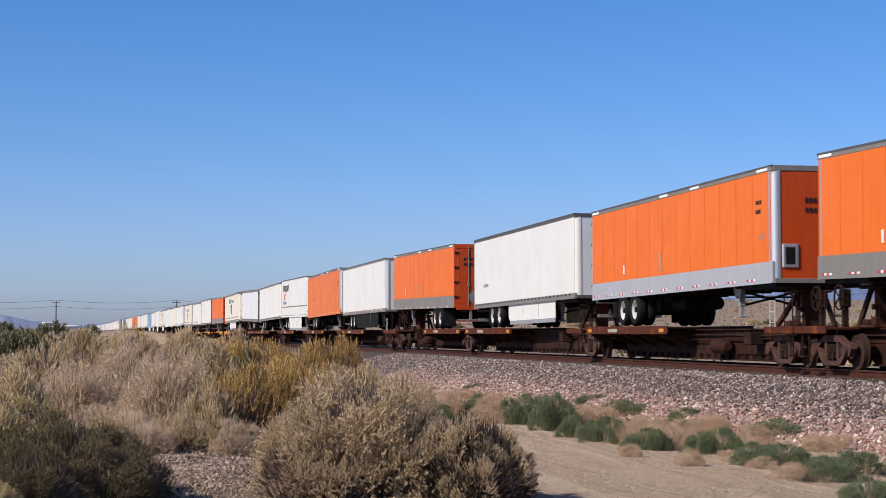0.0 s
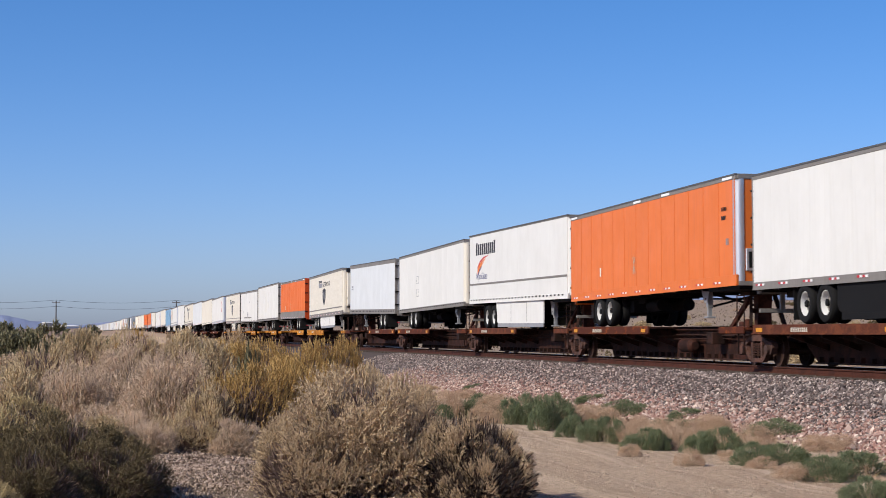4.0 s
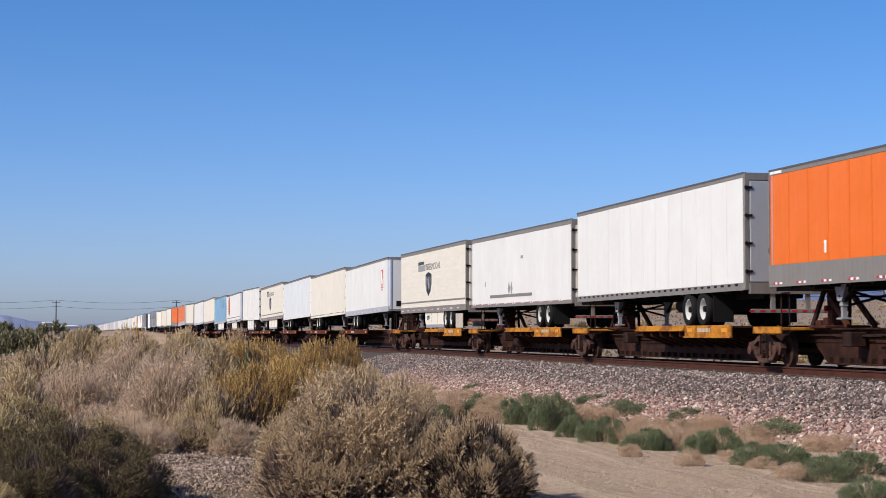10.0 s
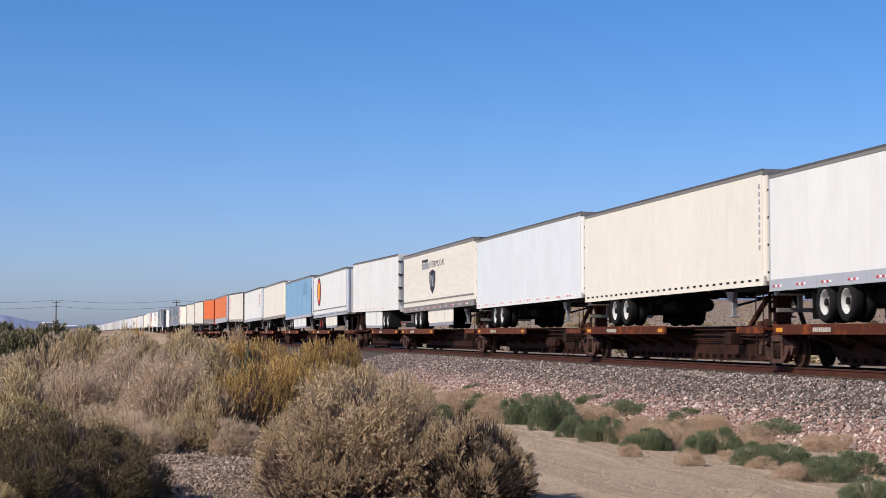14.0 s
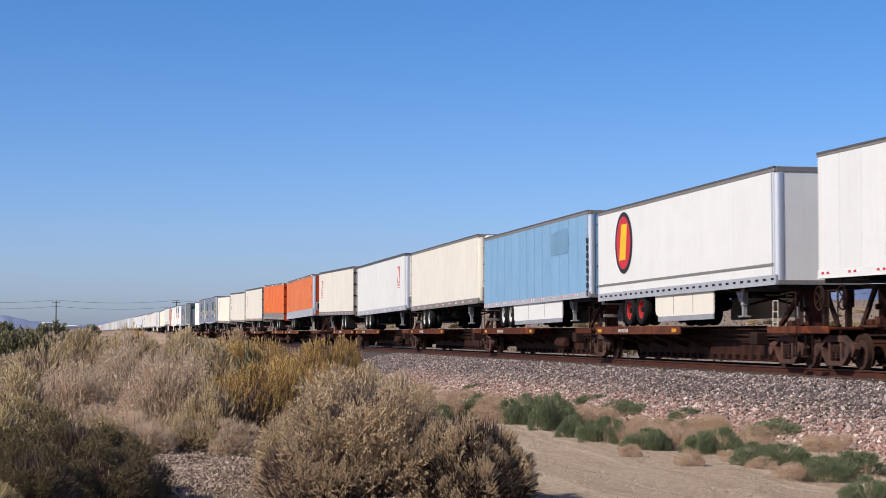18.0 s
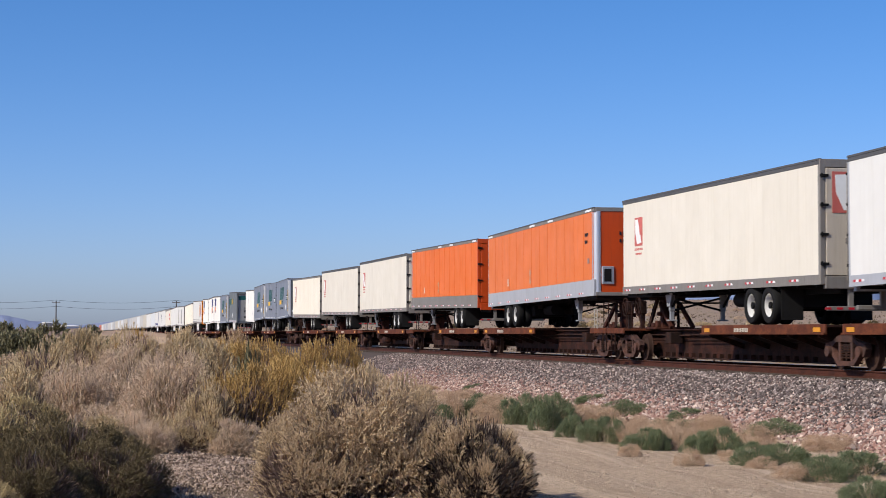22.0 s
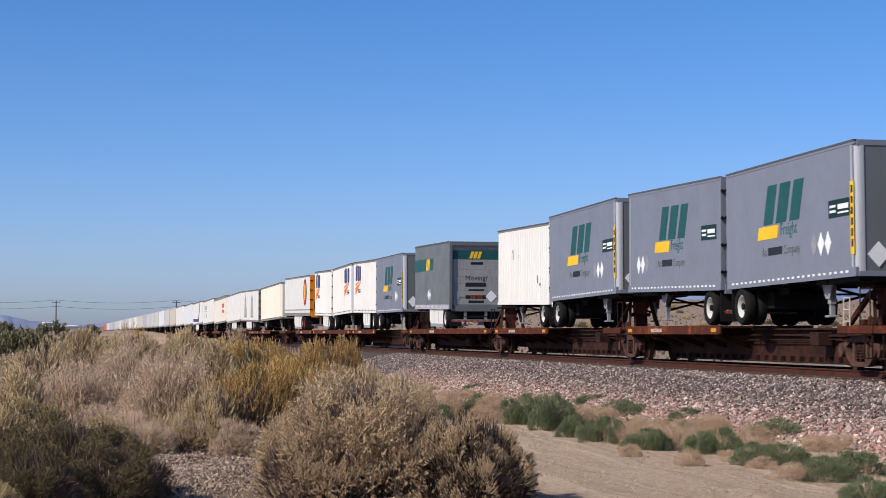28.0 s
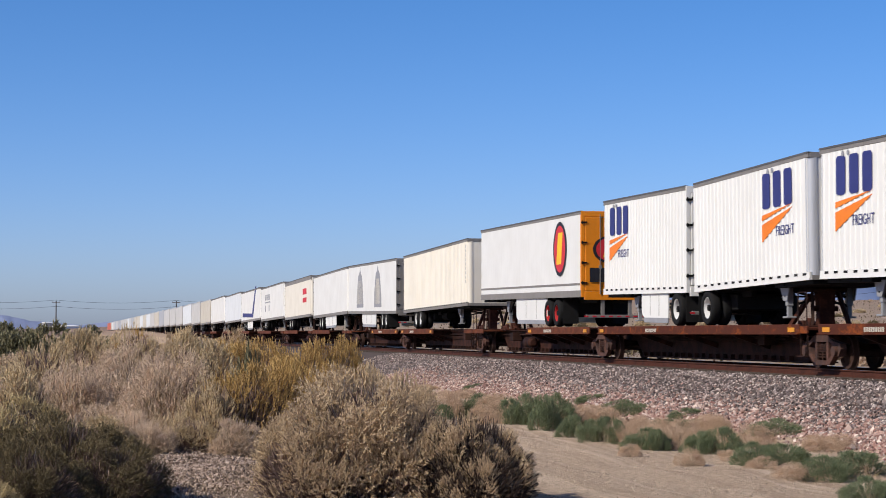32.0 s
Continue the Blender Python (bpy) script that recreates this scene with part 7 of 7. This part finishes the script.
# weeds along the foot of the bank: kind, place, half width, height
WEEDS = [
    ("green", 14.54, 64.41, 0.37, 0.28),
    ("green", 9.99, 40.94, 0.23, 0.65),
    ("green", 10.35, 40.86, 0.25, 0.75),
    ("green", 9.92, 37.73, 0.23, 0.82),
    ("green", 10.38, 38.33, 0.28, 0.77),
    ("green", 10.14, 36.14, 0.23, 0.51),
    ("green", 9.72, 33.47, 0.19, 0.45),
    ("green", 9.93, 33.07, 0.23, 0.54),
    ("green", 10.05, 31.02, 0.29, 0.43),
    ("green", 14.67, 49.88, 0.38, 0.34),
    ("green", 13.96, 44.89, 0.43, 0.41),
    ("green", 14.37, 41.14, 0.33, 0.31),
    ("green", 10.67, 29.97, 0.22, 0.40),
    ("green", 10.92, 29.62, 0.26, 0.50),
    ("green", 10.38, 26.80, 0.25, 0.38),
    ("green", 11.18, 27.63, 0.34, 0.37),
    ("green", 13.91, 34.54, 0.41, 0.40),
    ("green", 10.09, 30.70, 0.14, 0.41),
    ("green", 10.56, 24.52, 0.26, 0.37),
    ("green", 11.19, 24.81, 0.33, 0.39),
    ("green", 9.66, 21.14, 0.24, 0.31),
    ("green", 13.40, 40.24, 0.22, 0.17),
    ("straw", 12.37, 56.73, 0.43, 0.28),
    ("straw", 10.04, 42.89, 0.33, 0.56),
    ("straw", 10.71, 38.75, 0.28, 0.53),
    ("straw", 12.15, 41.04, 0.33, 0.35),
    ("straw", 10.32, 32.63, 0.22, 0.52),
    ("straw", 10.70, 32.21, 0.25, 0.49),
    ("straw", 10.61, 30.91, 0.26, 0.52),
    ("straw", 13.05, 35.97, 0.29, 0.41),
    ("straw", 12.27, 31.89, 0.30, 0.41),
    ("straw", 10.12, 24.61, 0.18, 0.23),
    ("straw", 9.72, 27.93, 0.15, 0.27),
    ("straw", 12.63, 29.57, 0.23, 0.24),
    ("straw", 10.67, 28.27, 0.17, 0.16),
    ("straw", 15.10, 60.56, 0.32, 0.19),
    ("straw", 9.57, 41.02, 0.16, 0.21),
    ("straw", 9.08, 43.50, 0.33, 0.56),
    ("green", 9.80, 43.40, 0.34, 0.65),
    ("green", 8.70, 42.60, 0.27, 0.40),
    ("straw", 9.73, 41.40, 0.24, 0.45),
    ("green", 13.20, 37.60, 0.24, 0.22),
    ("straw", 13.30, 30.40, 0.24, 0.26),
]
for i, (kind, x, y, rx, rz) in enumerate(WEEDS):
    plant(kind, x, y + rx * 0.6, rx * 1.6, rz * (0.85 if kind == "green" else 1.0), i % 2, 0.02)
    if kind == "straw":
        plant("straw", x + random.uniform(-0.5, 0.5), y + random.uniform(0.5, 1.8), rx * 1.4, rz * 0.8, (i + 1) % 2, 0.02)
for i in range(22):
    y = random.uniform(25, 70)
    plant("straw", random.uniform(10.4, 13.6), y, random.uniform(0.18, 0.4), random.uniform(0.1, 0.22), i % 2, 0.02)
# low cover that knits the near brush together
for i in range(70):
    y = random.uniform(29.5, 50)
    x = random.uniform(-0.05 * y, 0.10 * y)
    plant(random.choice(("mid_olive", "mid_dry", "mid_sage", "mid_dry")), x, y, random.uniform(0.35, 0.6), random.uniform(0.4, 0.75) * (0.7 + y / 90), random.randint(0, 2))
# rows of shrubs behind the gravel, filling the verge up to the horizon
for y, tall, step in ((31.5, 0.7, 0.8), (35.0, 0.95, 0.9), (39.0, 1.1, 1.0), (45.0, 1.2, 1.15), (53.0, 1.3, 1.3), (63.0, 1.7, 1.4), (76.0, 1.95, 1.4), (90.0, 2.1, 1.5)):
    x = -0.05 * y
    while x < (0.115 if y < 70 else 0.105) * y:
        kind = random.choice(("mid_olive", "mid_dry", "mid_sage", "mid_gold", "mid_olive", "mid_dry", "mid_sage", "mid_dry"))
        if kind == "mid_gold" and y < 44:
            kind = "mid_dry"
        w = random.uniform(0.6, 0.95) * (0.7 + y / 110)
        tall_here = tall if y < 50 or x > 0.03 * y else 1.05
        plant(kind, x, y + random.uniform(-1.2, 1.2), w, tall_here * random.uniform(0.78, 1.12), random.randint(0, 2))
        x += step * random.uniform(0.7, 1.25)
# the brush that fills the verge further off
def shrub_mass(name, label, material, spots, n, k, sprig, leaf, width):
    """Shrubs too far off to be told apart, in one mesh."""
    vs, fs, base = [], [], 0
    for i, (x, y, rx, rz) in enumerate(spots):
        v, f = foliage(300 + i % 4, n, k, sprig, leaf, width, up=0.6, fill=0.35)
        a = random.uniform(0, 6.28)
        z = float(land_height(np.array([x]), np.array([y]))[0]) - 0.05
        w = np.stack([x + (v[:, 0] * math.cos(a) - v[:, 1] * math.sin(a)) * rx, y + (v[:, 0] * math.sin(a) + v[:, 1] * math.cos(a)) * rx, z + v[:, 2] * rz], -1)
        vs.append(w)
        fs.append(np.array(f) + base)
        base += len(v)
    return tagged(new(name, array_mesh(name, np.concatenate(vs), np.concatenate(fs), material)), label, "brush", kind="stuff")


for material, label in ((OLIVE, "olive brush filling the far verge"), (DRY, "dry pinkish brush filling the far verge"), (SAGE, "grey sage brush filling the far verge")):
    spots = []
    for i in range(44):
        y = random.uniform(66, 170)
        spots.append((random.uniform(-0.02 * y - 3, 8.5), y, random.uniform(0.7, 1.4), random.uniform(0.7, 1.15)))
    shrub_mass("far_brush", label, material, spots, 380, 5, 0.2, 0.1, 0.036)
# scattered scrub on the plain behind the railway
for material, label in ((SAGE_DARK, "dark scrub scattered on the desert plain"), (OLIVE, "olive scrub scattered on the desert plain"), (DRY, "dry scrub scattered on the desert plain")):
    spots = []
    for i in range(60):
        y = random.uniform(60, 420)
        spots.append((random.uniform(34, 40 + 0.42 * y), y, random.uniform(0.6, 1.3), random.uniform(0.45, 0.85)))
    shrub_mass("plain_scrub", label, material, spots, 220, 4, 0.25, 0.16, 0.06)

# ---- poles, wires and far buildings ----
def land_z(x, y):
    return float(land_height(np.array([x]), np.array([y]))[0])


tops = []
for i, az in enumerate((-7.45, -3.85, -0.24, 3.37, 7.0, 10.6, 14.2, 17.8, 21.4, 25.0, 28.6)):
    d = 600 - max(0, i - 4) * 18
    x, y = bearing(az, d)
    z0 = land_z(x, y)
    top = 12.4 if i < 5 else 12.4 + (i - 4) * 0.55
    pole(x, y, top - z0, z0)
    tops.append((x, y, top))
for p, q in zip(tops, tops[1:]):
    wire((p[0], p[1], p[2] + 0.2), (q[0], q[1], q[2] + 0.2), 0.9, "thin dark power wire sagging between poles")
    wire((p[0], p[1], p[2] - 1.8), (q[0], q[1], q[2] - 1.8), 0.9, "thin dark lower wire sagging between poles")

# far works on the horizon
FAR_WHITE = plain("far_white_cladding", (0.75, 0.74, 0.72), 0.7, var=0.1, scale=0.1)
FAR_GREY = plain("far_grey_cladding", (0.4, 0.38, 0.38), 0.8, var=0.2, scale=0.1)


def far_shed(az, d, w, h, dep, mat, label, gable=2.0):
    x, y = bearing(az, d)
    root = tagged(new("warehouse"), label, "building", "far works buildings")
    root.matrix_basis = pose(x, y, land_z(x, y) - 0.3, 0, 0, -az - 55)
    part("wall", shared(("farwall", w, h), lambda b: bm_box(b, -w / 2, w / 2, 0, dep, 0, h), mat), root)
    part("roof", shared(("farroof2", w, h, gable), lambda b: bm_prism(b, [(-w / 2 - 0.5, h), (w * 0.15, h + gable * 0.6), (w / 2 + 0.5, h)], -0.5, dep + 0.5), FAR_WHITE), root)
    for i in range(3):
        part("door", shared(("fardoor", h), lambda b: bm_box(b, -1.5, 1.5, -0.12, 0.05, 0, h * 0.7), FAR_GREY), root, "", pose(-w / 3 + i * w / 3, 0, 0))


far_shed(-0.25, 1500, 27, 2.2, 14, FAR_WHITE, "long low white warehouse on the far plain")
far_shed(-0.6, 1480, 5, 5.0, 6, FAR_GREY, "grey industrial plant building on the far plain", 1.0)

stone_cloud("gravel_patch", 11000, lambda r, n: (lambda x, y: np.stack([x, y, land_height(x, y) + 0.005], -1))(1.75 + r.normal(0, 0.8, n), 26.5 + r.normal(0, 2.2, n)), (0.015, 0.4), GRAVEL_STONES, 31, "pinkish gravel between the bushes")


def motions():
    """The whole train rolls towards the camera's end of the track at a steady speed, and its wheels turn."""
    for ob, m in MOVING:
        end = Matrix.Translation((0, -SPEED * CLIP, 0)) @ m
        walk(ob, [(0, m), (CLIP, end)])
    first = {}
    turn = math.degrees(SPEED / 0.42)
    for ws, ax in SPIN:
        if ax not in first:
            walk(ws, [(i / FPS, pose(ax, 0, 0.42, 0, i / FPS * turn, 0)) for i in range(int(CLIP * FPS) + 1)])
            first[ax] = ws.animation_data
        else:
            ws.rotation_mode = "QUATERNION"
            keys = ws.animation_data_create()
            keys.action = first[ax].action
            keys.action_slot = first[ax].action_slot


motions()
